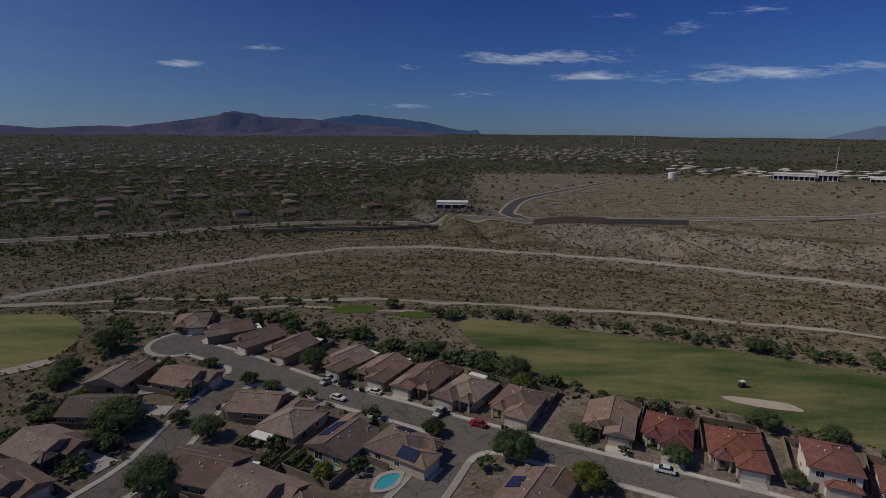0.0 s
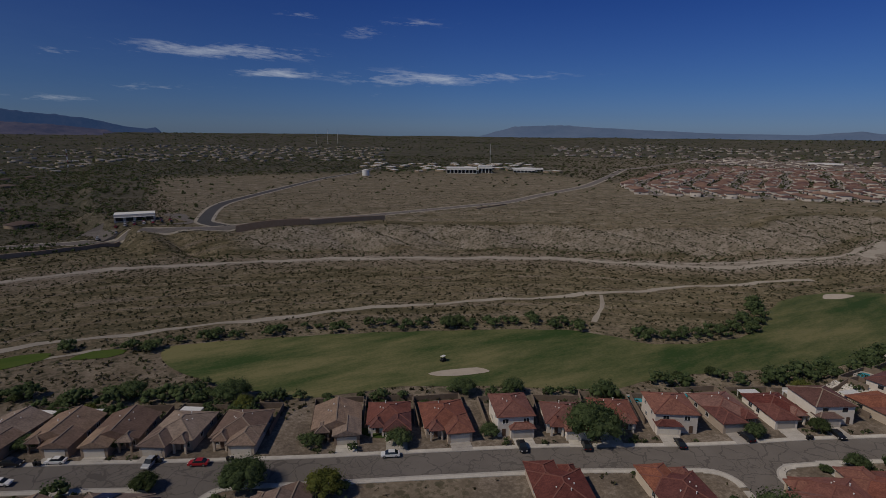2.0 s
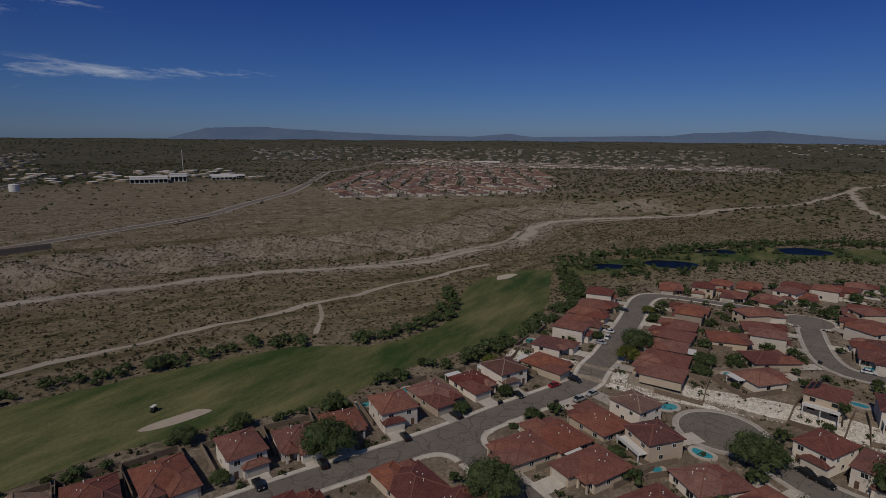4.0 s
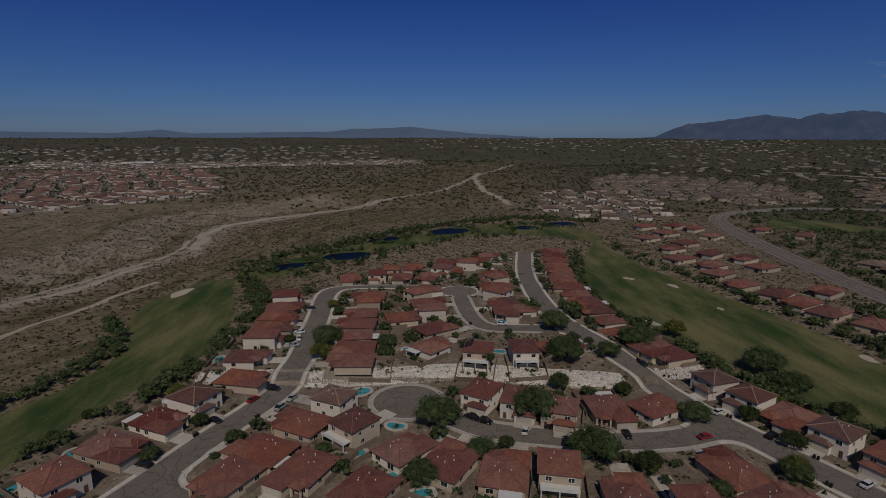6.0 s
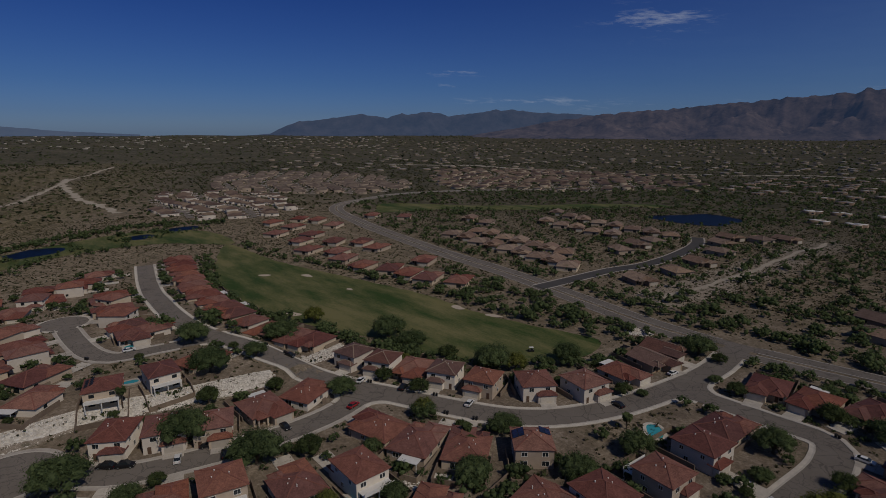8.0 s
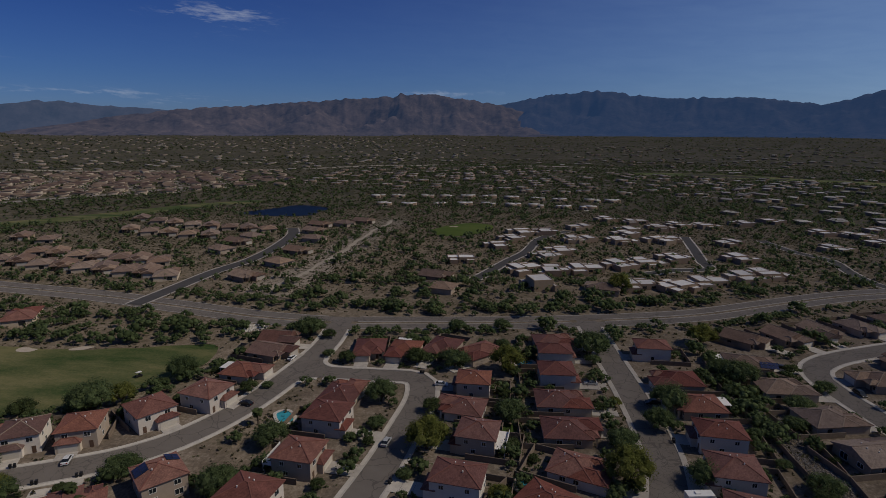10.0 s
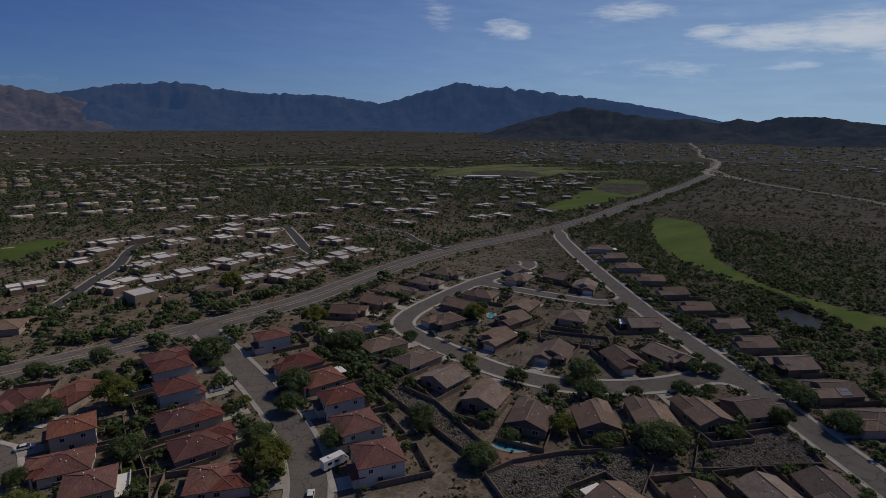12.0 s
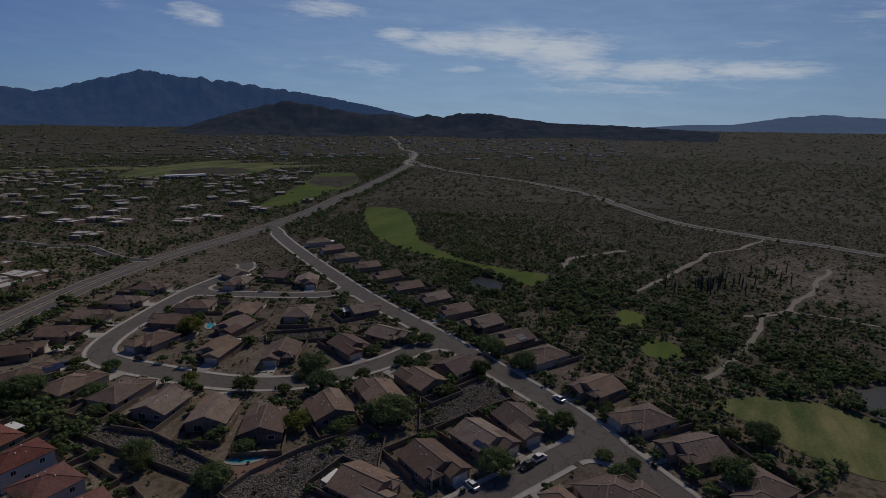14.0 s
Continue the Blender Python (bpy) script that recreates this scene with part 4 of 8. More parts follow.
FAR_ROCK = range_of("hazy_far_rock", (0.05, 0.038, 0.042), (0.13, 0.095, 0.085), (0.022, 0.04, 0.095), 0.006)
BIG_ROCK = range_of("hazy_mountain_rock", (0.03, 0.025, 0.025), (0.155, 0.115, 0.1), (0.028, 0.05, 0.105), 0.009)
# haze of the faintest ridges: bluish base colour plus the strongest blue emission
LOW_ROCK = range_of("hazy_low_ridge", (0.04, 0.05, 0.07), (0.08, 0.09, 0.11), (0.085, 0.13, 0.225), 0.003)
# dark brush of the nearer hills, with a little blue emission painted in as haze
HILL_ROCK = range_of("hazy_hill_brush", (0.02, 0.02, 0.018), (0.09, 0.078, 0.065), (0.014, 0.025, 0.046), 0.012)
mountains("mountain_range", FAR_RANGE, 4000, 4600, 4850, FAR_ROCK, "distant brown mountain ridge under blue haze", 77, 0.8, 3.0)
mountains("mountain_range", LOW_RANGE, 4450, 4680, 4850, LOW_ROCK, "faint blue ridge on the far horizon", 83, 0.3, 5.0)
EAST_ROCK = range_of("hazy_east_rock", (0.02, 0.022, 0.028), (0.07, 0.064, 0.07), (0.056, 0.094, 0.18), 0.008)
# darker, bluer rock: the high range's shade and haze are put into its colours
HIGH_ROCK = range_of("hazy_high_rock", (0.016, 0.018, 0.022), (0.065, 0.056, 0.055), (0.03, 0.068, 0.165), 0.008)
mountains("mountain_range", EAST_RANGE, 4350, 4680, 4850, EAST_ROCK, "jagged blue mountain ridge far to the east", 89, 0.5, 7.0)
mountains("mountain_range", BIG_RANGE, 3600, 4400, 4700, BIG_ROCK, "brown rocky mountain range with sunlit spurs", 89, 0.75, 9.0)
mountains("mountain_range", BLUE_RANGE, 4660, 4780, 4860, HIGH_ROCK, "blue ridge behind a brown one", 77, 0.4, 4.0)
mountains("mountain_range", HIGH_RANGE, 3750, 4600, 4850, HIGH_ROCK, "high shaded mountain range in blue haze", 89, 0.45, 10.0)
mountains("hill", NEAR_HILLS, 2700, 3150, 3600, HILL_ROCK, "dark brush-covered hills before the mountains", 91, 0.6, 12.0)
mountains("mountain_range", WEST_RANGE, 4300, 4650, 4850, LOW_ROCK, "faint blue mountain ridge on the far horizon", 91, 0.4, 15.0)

# ---- houses ----
def hip(form, x0, y0, x1, y1, z, rise, lip=0.16):
    """A closed hip roof on a rectangle; returns its ridge and hip lines."""
    w, d = x1 - x0, y1 - y0
    if w <= d:
        a, b = (x0 + w / 2, y0 + w / 2, z + rise), (x0 + w / 2, y1 - w / 2, z + rise)
        rim = [(x0, y0), (x1, y0), (x1, y1), (x0, y1)]
    else:
        a, b = (x1 - d / 2, y0 + d / 2, z + rise), (x0 + d / 2, y0 + d / 2, z + rise)
        rim = [(x1, y0), (x1, y1), (x0, y1), (x0, y0)]
    lo, up = [(*p, z - lip) for p in rim], [(*p, z) for p in rim]
    form.face(*lo[::-1])
    for i in range(4):
        form.face(lo[i], lo[(i + 1) % 4], up[(i + 1) % 4], up[i])
    form.face(up[0], up[1], a)
    form.face(up[1], up[2], b, a)
    form.face(up[2], up[3], b)
    form.face(up[3], up[0], a, b)
    return [(up[0], a), (up[1], a), (up[2], b), (up[3], b), (a, b)]


def gable(form, x0, y0, x1, y1, z, rise, lip=0.16):
    """A closed gable roof with its ridge along y; returns its ridge line."""
    c = (x0 + x1) / 2
    for y, s in ((y0, 1), (y1, -1)):
        form.face(*[(x0, y, z - lip), (x1, y, z - lip), (x1, y, z), (c, y, z + rise), (x0, y, z)][::s])
    form.face((x0, y0, z), (c, y0, z + rise), (c, y1, z + rise), (x0, y1, z))
    form.face((x1, y1, z), (c, y1, z + rise), (c, y0, z + rise), (x1, y0, z))
    form.face((x0, y1, z - lip), (x1, y1, z - lip), (x1, y0, z - lip), (x0, y0, z - lip))
    form.face((x0, y0, z - lip), (x0, y0, z), (x0, y1, z), (x0, y1, z - lip))
    form.face((x1, y1, z - lip), (x1, y1, z), (x1, y0, z), (x1, y0, z - lip))
    return [((c, y0, z + rise), (c, y1, z + rise))]


LITE = [False]


def window(house, x, y, z, w, h, face):
    """A window with frame and pane; face: the side of the house it looks to (f, b, l, r)."""
    f, g = Form(), Form()
    along = face in "fb"
    s = {"f": -1, "b": 1, "l": -1, "r": 1}[face]

    def bit(form, a0, a1, z0, z1, d0, d1):
        d0, d1 = sorted((s * d0, s * d1))
        if along:
            form.box(x + a0, y + d0, z0, x + a1, y + d1, z1)
        else:
            form.box(x + d0, y + a0, z0, x + d1, y + a1, z1)

    t = 0.1
    if LITE[0]:
        bit(g, -w / 2, w / 2, z, z + h, -0.05, 0.03)
        part("window", g, GLASS, house)
        return
    bit(f, -w / 2 - t, w / 2 + t, z - t, z, -0.05, 0.07)
    bit(f, -w / 2 - t, w / 2 + t, z + h, z + h + t, -0.05, 0.07)
    bit(f, -w / 2 - t, -w / 2, z, z + h, -0.05, 0.07)
    bit(f, w / 2, w / 2 + t, z, z + h, -0.05, 0.07)
    bit(f, -0.03, 0.03, z, z + h, -0.05, 0.05)
    bit(g, -w / 2, w / 2, z, z + h, -0.05, 0.02)
    fr = part("window", f, TRIM, house)
    part("pane", g, GLASS, fr)


def vents(house, spots):
    if LITE[0]:
        return
    for x, y, z in spots:
        f = Form()
        f.tube((x, y, z - 0.3), (x, y, z + 0.45), 0.12, 0.12, 6)
        f.tube((x, y, z + 0.45), (x, y, z + 0.55), 0.2, 0.08, 6)
        part("roof_vent", f, TRIM, house)


LOOKS = {"R": (ROOF_RED, CAP_RED), "T": (ROOF_TAN, CAP_TAN), "B": (ROOF_DARK, CAP_TAN)}


def build_house(storeys, plan, flip, look_key, patio, lite, m):
    """A stucco house; the front looks to -y. plan 0: hips, 1: gables, 2: compact; flip mirrors it."""
    LITE[0] = lite
    roof_mat, cap_mat = LOOKS[look_key]
    wall_mat = {"R": STUCCO if plan != 2 else STUCCO_PALE, "T": STUCCO_BROWN if plan == 1 else STUCCO, "B": STUCCO_BROWN if storeys == 1 else STUCCO_PALE}[look_key]
    if storeys == 2 and look_key == "R":
        wall_mat = STUCCO_PALE if plan else STUCCO
    house = thing("house", "", "house", m)
    k = -1 if flip else 1

    def span(a, b):
        return (a, b) if k > 0 else (-b, -a)

    walls, caps = Form(), []
    rise = 0.37
    if storeys == 1:
        w, d, e = ((11.6, 17.0, 3.0), (12.0, 16.0, 3.0), (11.0, 15.0, 2.9))[plan]
        x0, x1 = -w / 2, w / 2
        yf, yb = -d / 2 + 3.6, d / 2
        ga, gb = span(x0, x0 + 6.4)
        foot = [(ga, -d / 2), (gb, -d / 2)] + ([(gb, yf), (x1, yf), (x1, yb), (x0, yb)] if k > 0 else [(x1, yb), (x0, yb), (x0, yf), (ga, yf)])
        for i in range(6):
            (ax, ay), (bx, by) = foot[i], foot[(i + 1) % 6]
            walls.face((ax, ay, -0.3), (bx, by, -0.3), (bx, by, e), (ax, ay, e))
        walls.face(*[(ax, ay, e) for ax, ay in foot])
        roof = Form()
        o = 0.55
        if plan == 1:
            caps += gable(roof, x0 - o, yf - o, x1 + o, yb + o, e, (w / 2 + o) * rise)
            walls.face((x0, yb, e), (x1, yb, e), (0, yb, e + w / 2 * rise))
            walls.face((x1, yf, e), (x0, yf, e), (0, yf, e + w / 2 * rise))
        else:
            caps += hip(roof, x0 - o, yf - o, x1 + o, yb + o, e, (w / 2 + o) * rise)
        wing = Form()
        if plan == 1:
            caps += gable(wing, ga - o, -d / 2 - o, gb + o, yf + 4.0, e + 0.03, (3.2 + o) * rise)
            c = (ga + gb) / 2
            walls.face((gb, -d / 2, e), (ga, -d / 2, e), (c, -d / 2, e + 3.2 * rise))
        else:
            caps += hip(wing, ga - o, -d / 2 - o, gb + o, yf + 6.0, e + 0.03, (3.2 + o) * rise)
        ea, eb = span(x1 - 4.2, x1 - 0.8)
        porch = Form()
        caps += hip(porch, ea - 0.3, yf - 2.2, eb + 0.3, yf + 3.2, e + 0.06, 1.25)
        for px in (ea, eb - 0.5) if not lite else ():
            post = Form()
            post.box(px, yf - 1.7, -0.3, px + 0.5, yf - 1.2, e)
            part("porch_post", post, wall_mat, house)
        part("wall", walls, wall_mat, house)
        part("roof", roof, roof_mat, house)
        part("garage_roof", wing, roof_mat, house)
        part("porch_roof", porch, roof_mat, house)
        g = Form()
        g.box(ga + 0.75, -d / 2 - 0.06, 0.0, gb - 0.75, -d / 2 + 0.02, 2.25)
        part("garage_door", g, GARAGE, house)
        dr = Form()
        dr.box(ea + 1.2, yf - 0.06, 0, ea + 2.2, yf + 0.02, 2.1)
        part("front_door", dr, DOOR, house)
        ex = k * (x1 - 2.4)
        window(house, ex + k * 1.2, yf, 0.9, 1.0, 1.3, "f")
        if not lite:
            window(house, x0, -d / 2 + 7.5, 1.0, 1.3, 1.2, "l")
            window(house, x1, -d / 2 + 8.5, 1.0, 1.3, 1.2, "r")
            window(house, x1, d / 2 - 3.2, 1.0, 1.5, 1.2, "r")
            window(house, k * 3.0, yb, 0.9, 1.8, 1.3, "b")
        window(house, x0, d / 2 - 4.0, 1.0, 1.5, 1.2, "l")
        window(house, -k * 2.2, yb, 0.3, 2.4, 1.9, "b")
        top = e + (w / 2) * rise
        vents(house, [(k * 1.6, 1.0, top - 0.6), (k * 2.4, 2.2, top - 0.9), (-k * 1.9, 3.4, top - 0.7), (k * 1.0, 4.6, top - 0.4)])
        if patio:
            p = Form()
            px0, px1 = span(-5.2, 0.6)
            p.box(px0, yb + 0.02, 2.55, px1, yb + 3.4, 2.7)
            for px in (px0 + 0.2, px1 - 0.4):
                p.box(px, yb + 3.0, -0.2, px + 0.2, yb + 3.2, 2.55)
            part("patio_cover", p, TRIM, house, "white flat patio cover on posts")
    else:
        w, d, e = ((10.4, 11.0, 5.7), (11.2, 12.0, 5.6), (9.6, 12.5, 5.7))[plan]
        x0, x1, yf, yb = -w / 2, w / 2, -d / 2 + 1.5, d / 2 + 1.5
        walls.box(x0, yf, -0.3, x1, yb, e)
        ga, gb = span(x0 + 0.2, x0 + 6.4)
        part("wall", walls, wall_mat, house)
        walls = Form()
        walls.box(ga, yf - 1.6, -0.3, gb, yf + 0.3, 2.9)
        part("garage_wall", walls, wall_mat, house)
        roof, wing = Form(), Form()
        o = 0.5
        caps += hip(roof, x0 - o, yf - o, x1 + o, yb + o, e, (min(w, d) / 2 + o) * rise)
        caps += hip(wing, ga - 0.4, yf - 2.1, gb + 0.4, yf + 1.6, 2.9, 0.95)
        part("roof", roof, roof_mat, house)
        part("garage_roof", wing, roof_mat, house)
        g = Form()
        g.box(ga + 0.7, yf - 1.66, 0.0, gb - 0.7, yf - 1.58, 2.25)
        part("garage_door", g, GARAGE, house)
        dr = Form()
        dr.box(k * (x1 - 1.6) - 0.5, yf - 0.06, 0, k * (x1 - 1.6) + 0.5, yf + 0.02, 2.1)
        part("front_door", dr, DOOR, house)
        for wx in (-2.8, 2.8):
            window(house, wx, yf, 3.6, 1.5, 1.3, "f")
            window(house, wx, yb, 3.6, 1.5, 1.2, "b")
            window(house, wx * 1.05, yb, 0.8, 1.9, 1.4, "b")
        for wy in (yf + 3.0, yb - 3.0) if not lite else ():
            window(house, x0, wy, 3.6, 1.1, 1.1, "l")
            window(house, x1, wy, 3.6, 1.1, 1.1, "r")
        window(house, x1, 1.0, 0.9, 1.2, 1.2, "r")
        window(house, x0, 3.0, 0.9, 1.2, 1.2, "l")
        top = e + min(w, d) / 2 * rise
        vents(house, [(k * 1.4, 0.5, top - 0.4), (k * 2.2, 2.5, top - 0.8), (-k * 1.7, 3.0, top - 0.5)])
        if patio:
            p = Form()
            p.box(x0 + 0.4, yb + 0.02, 2.75, x1 - 0.4, yb + 3.0, 2.95)
            for px in (x0 + 0.5, -0.1, x1 - 0.8):
                p.box(px, yb + 2.6, -0.2, px + 0.28, yb + 2.88, 2.75)
            p.box(x0 + 0.4, yb + 2.9, 2.95, x1 - 0.4, yb + 3.0, 3.75)
            part("balcony", p, TRIM, house, "white stucco balcony over a patio")
    LITE[0] = False
    cap = Form()
    for a, b in caps:
        cap.bar((a[0], a[1], a[2] - 0.03), (b[0], b[1], b[2] - 0.03), 0.3, 0.12)
    part("ridge_tiles", cap, cap_mat, house)
    return house


# streets' houses: x, y, storeys (2 with a minus sign: with balcony or patio cover)
HOUSES = [
    ("T", "row behind the north street", [(-98, 203, 1), (-81, 195, 1), (-67, 186, 1), (-53, 178, 1), (-32, 167, 1), (-19, 160, -1), (-6, 153, 1), (7, 146, -1), (21, 139, 1), (44, 130, 1)]),
    ("R", "row behind the north street", [(57, 125, 1), (70, 117, 1), (86, 108, 2), (99, 101, 1), (112, 96, 1), (125, 87, 2), (142, 82, 1), (156, 75, -1)]),
    ("B", "row behind the north street", [(167, 68, 2)]),
    ("T", "block south of the north street", [(-52, 138, 1), (-38, 130, -1), (-23, 121, 1), (-8, 117, 1), (-53, 108, 1), (-38, 100, 1), (20, 101, 1), (-24, 92, 1)]),
    ("T", "west street row", [(-77, 153, 1), (-98, 155, 1), (-92, 135, 1), (-93, 116, 1), (-92, 101, 1)]),
    ("R", "block inside the north street", [(77, 79, 1), (99, 65, -1), (96, 50, 1), (125, 47, -1), (138, 41, -1), (152, 33, 1), (127, 28, 1)]),
    ("B", "block inside the north street", [(164, 25, 2)]),
    ("R", "court houses", [(148, 15, -2), (117, 12, 1), (129, -11, 1), (124, -25, 1), (123, -39, -2), (136, 1, 1)]),
    ("R", "court houses on the bank's foot", [(163, -24, 2), (157, -36, 2), (150, -47, 2), (153, -64, 1), (154, -80, 1)]),
    ("R", "terrace row", [(184, 58, 1), (197, 60, 1), (213, 57, 2), (229, 58, 1), (243, 58, 1), (257, 58, 1), (271, 59, 2)]),
    ("R", "terrace row facing it", [(190, 21, 1), (203, 21, 1), (217, 22, -1), (231, 22, 1), (245, 21, 1), (258, 19, 2), (272, 19, 1)]),
    ("R", "terrace houses", [(203, -11, -1), (194, -28, -2), (194, -45, -2), (199, -61, 1), (223, -13, 1), (238, 0, 1), (243, -14, 2), (259, -12, 1), (272, -8, 2), (283, -12, 1)]),
    ("R", "terrace houses by the loop street", [(243, -48, 1), (258, -49, 1), (272, -48, 2), (286, -50, 1), (247, -58, 1), (300, -52, 2), (312, -54, 1), (324, -57, 1)]),
    ("R", "pond end houses", [(318, 32, 1), (318, 16, 2), (318, 1, 1), (318, -14, 1), (332, 8, 2), (345, -6, 1), (336, -32, 1), (350, -44, 2), (364, -52, 1), (378, -62, 1), (334, -24, 2), (360, -30, 1)]),
    ("R", "south street row", [(206, -100, 1), (219, -96, 1), (233, -93, 1), (247, -92, 1), (261, -92, 1), (275, -92, 1), (289, -92, 1), (303, -94, 1), (317, -97, 1), (331, -99, 1), (345, -101, 1), (360, -104, 1), (375, -108, 1), (390, -111, 1)]),
    ("B", "south street row", [(167, -106, 2), (154, -111, 2), (131, -122, 2)]),
    ("R", "south street row", [(194, -104, 1), (144, -118, 1), (117, -127, 2), (103, -139, 2), (91, -152, 2), (89, -173, 1)]),
    ("B", "south street row", [(87, -192, 1), (89, -206, 1)]),
    ("R", "inside the south street", [(120, -84, -1), (106, -89, -1), (94, -97, 1), (82, -110, 2), (112, -53, 1), (105, -67, -2), (64, -95, 1), (80, -72, 1)]),
    ("R", "east street houses", [(49, -161, 1), (47, -143, 2), (48, -122, 2), (54, -104, 2), (49, -199, 1), (35, -199, -1), (20, -204, 1), (5, -201, 1), (7, -171, 2), (9, -156, 1), (4, -138, -2), (8, -117, 2)]),
    ("R", "bend street houses", [(-26, -216, 1), (-26, -200, 2), (-25, -182, 2), (-24, -164, 1), (-25, -146, 1), (-25, -127, 1), (-17, -111, 1), (-62, -209, 2), (-65, -184, 1), (-66, -166, 1), (-65, -146, 2), (-62, -128, 2), (-60, -111, 2), (-37, -88, 2)]),
    ("T", "brown loop houses", [(-107, -228, 1), (-126, -233, 1), (-145, -241, 1), (-165, -249, 1), (-186, -259, 1), (-98, -202, 1), (-101, -182, 1), (-105, -162, 1), (-107, -143, 1), (-110, -124, 1), (-113, -106, 1), (-129, -95, 1), (-145, -86, -1), (-160, -78, 1), (-177, -70, 1)]),
    ("T", "inside the brown loop", [(-138, -192, 1), (-157, -208, 1), (-177, -214, 1), (-144, -162, 1), (-154, -137, 1), (-172, -117, 1), (-190, -110, 1), (-183, -187, 1), (-194, -163, 1), (-213, -138, 1), (-165, -176, 1), (-216, -226, 1), (-237, -218, 1), (-236, -194, 1), (-228, -242, 1)]),
    ("T", "long street row", [(-322, -256, 1), (-308, -233, 1), (-294, -210, 1), (-280, -184, 1), (-267, -161, 1), (-254, -139, 1), (-243, -117, 1), (-231, -99, 1), (-222, -80, 1), (-211, -62, 1), (-200, -45, 1), (-182, -21, 1), (-168, -4, 1), (-157, 11, 1), (-146, 26, 1), (-135, 42, 1)]),
    ("T", "near street houses", [(-102, -61, 1), (-118, -51, 1), (-135, -43, 1), (-149, -36, 1), (-128, -5, 1), (-114, -14, 1), (-84, -64, 1), (-115, 8, 1)]),
]
ALL_LINES = [(w, p) for w, p in LINES.values()] + [(2 * r, [(x, y)]) for x, y, r in BULBS]


FRONTS = {(203, -11): "loop_street", (194, -28): "loop_street", (194, -45): "loop_street", (199, -61): "south_street", (136, 1): "court", (164, 25): "north_street", (148, 15): "court", (223, -13): "loop_street"}


def facing(x, y):
    """Heading of a house towards its street, and the distance to the kerb."""
    best = None
    for w, line in [LINES[FRONTS[x, y]]] if (x, y) in FRONTS else ALL_LINES:
        for i, (a, b) in enumerate(line):
            dist = math.hypot(a - x, b - y) - w / 2
            if best is None or dist < best[0]:
                best = (dist, a, b)
    _, a, b = best
    return math.atan2(b - y, a - x) + math.pi / 2, best[0]


WORDS = {("R", 1): "single-storey tan stucco house, red tile roof", ("R", 2): "two-storey pale stucco house, red tile roof",
         ("T", 1): "single-storey brown stucco house, brown tile roof", ("B", 1): "single-storey brown stucco house with dark tile roof",
         ("B", 2): "two-storey pale stucco house with dark tile roof", ("T", 2): "two-storey brown stucco house with brown tile roof"}
PROTO, PLACED = {}, []
for key, group, spots in HOUSES:
    for i, (x, y, s) in enumerate(spots):
        turn, gap = facing(x, y)
        patio, s = s < 0 or rng.random() < 0.1, abs(s)
        plan, flip = rng.choice((0, 0, 2)) if key == "R" else rng.choice((0, 1, 1)), rng.random() < 0.5
        if s == 2:
            plan = rng.choice((0, 1, 2))
        half = 8.0 if s == 1 else 7.5
        m = pose(x, y, ground_z(x, y) + 0.12, 0, 0, math.degrees(turn))
        mark = (s, plan, flip, key, patio, math.hypot(x, y) > 180)
        if mark not in PROTO:
            ob = PROTO[mark] = build_house(*mark, m)
        else:
            ob = copy_thing(PROTO[mark], m)
        words = WORDS[key, s] + (" and white patio cover" if patio and s == 1 else " and white balcony" if patio else "")
        tagged(ob, words, "house", group)
        PLACED.append((x, y, turn, gap, s, flip, key, plan))

# ---- plants ----
def inside(px, py, ring):
    """Which places lie inside a closed outline."""
    hit = np.zeros(np.shape(px), bool)
    for (ax, ay), (bx, by) in zip(ring, ring[1:] + ring[:1]):
        if ay != by:
            hit ^= ((ay > py) != (by > py)) & (px < (bx - ax) * (py - ay) / (by - ay) + ax)
    return hit


TURF = [curve_through(o, 8.0, True) for _, _, o in FAIRWAYS] + [curve_through(blob(x, y, rx, ry, t, 10, 0.25, 40 + k), 8, True) for k, (x, y, rx, ry, t) in enumerate(PONDS)]
HOUSE_XY = np.array([(p[0], p[1]) for p in PLACED])


def house_near(px, py):
    best = np.full(np.shape(px), 1e9)
    for x, y in HOUSE_XY:
        best = np.minimum(best, np.hypot(px - x, py - y))
    return best


def paved(px, py, margin=1.0):
    hit = np.zeros(np.shape(px), bool)
    for w, line in LINES.values():
        hit |= line_dist(px, py, line[::2] + line[-1:])[0] < w / 2 + 2 + margin
    for x, y, r in BULBS:
        hit |= np.hypot(px - x, py - y) < r + 2 + margin
    hit |= line_dist(px, py, AVENUE)[0] < 9 + margin
    for w, pts in list(FAR_ROADS.values()) + list(DIRT_TRACKS.values()):
        hit |= line_dist(px, py, pts)[0] < w / 2 + margin
    return hit


def turfed(px, py):
    hit = np.zeros(np.shape(px), bool)
    for ring in TURF:
        hit |= inside(px, py, ring)
    return hit


def tuft(n, spread_xy, size, seed, tall=0.8):
    """A clump of n loose leafy triangles, about 1 m in radius."""
    q = random.Random(seed)
    v, f = [], []
    for i in range(n):
        a, r, z = q.uniform(0, math.tau), spread_xy * math.sqrt(q.random()), 0
        z = tall * q.uniform(0.1, 1.0) * math.sqrt(max(0.05, 1 - (r / spread_xy) ** 2 * 0.8))
        c = Vector((r * math.cos(a), r * math.sin(a), z))
        u = Vector((q.gauss(0, 1), q.gauss(0, 1), q.gauss(0, 0.8))).normalized()
        w = u.orthogonal().normalized()
        s = size * q.uniform(0.7, 1.3)
        for k in range(3):
            b = k * math.tau / 3 + q.uniform(-0.4, 0.4)
            v.append(tuple(c + (u * math.cos(b) + w * math.sin(b)) * s))
        f.append((3 * i, 3 * i + 1, 3 * i + 2))
    return np.array(v), np.array(f)


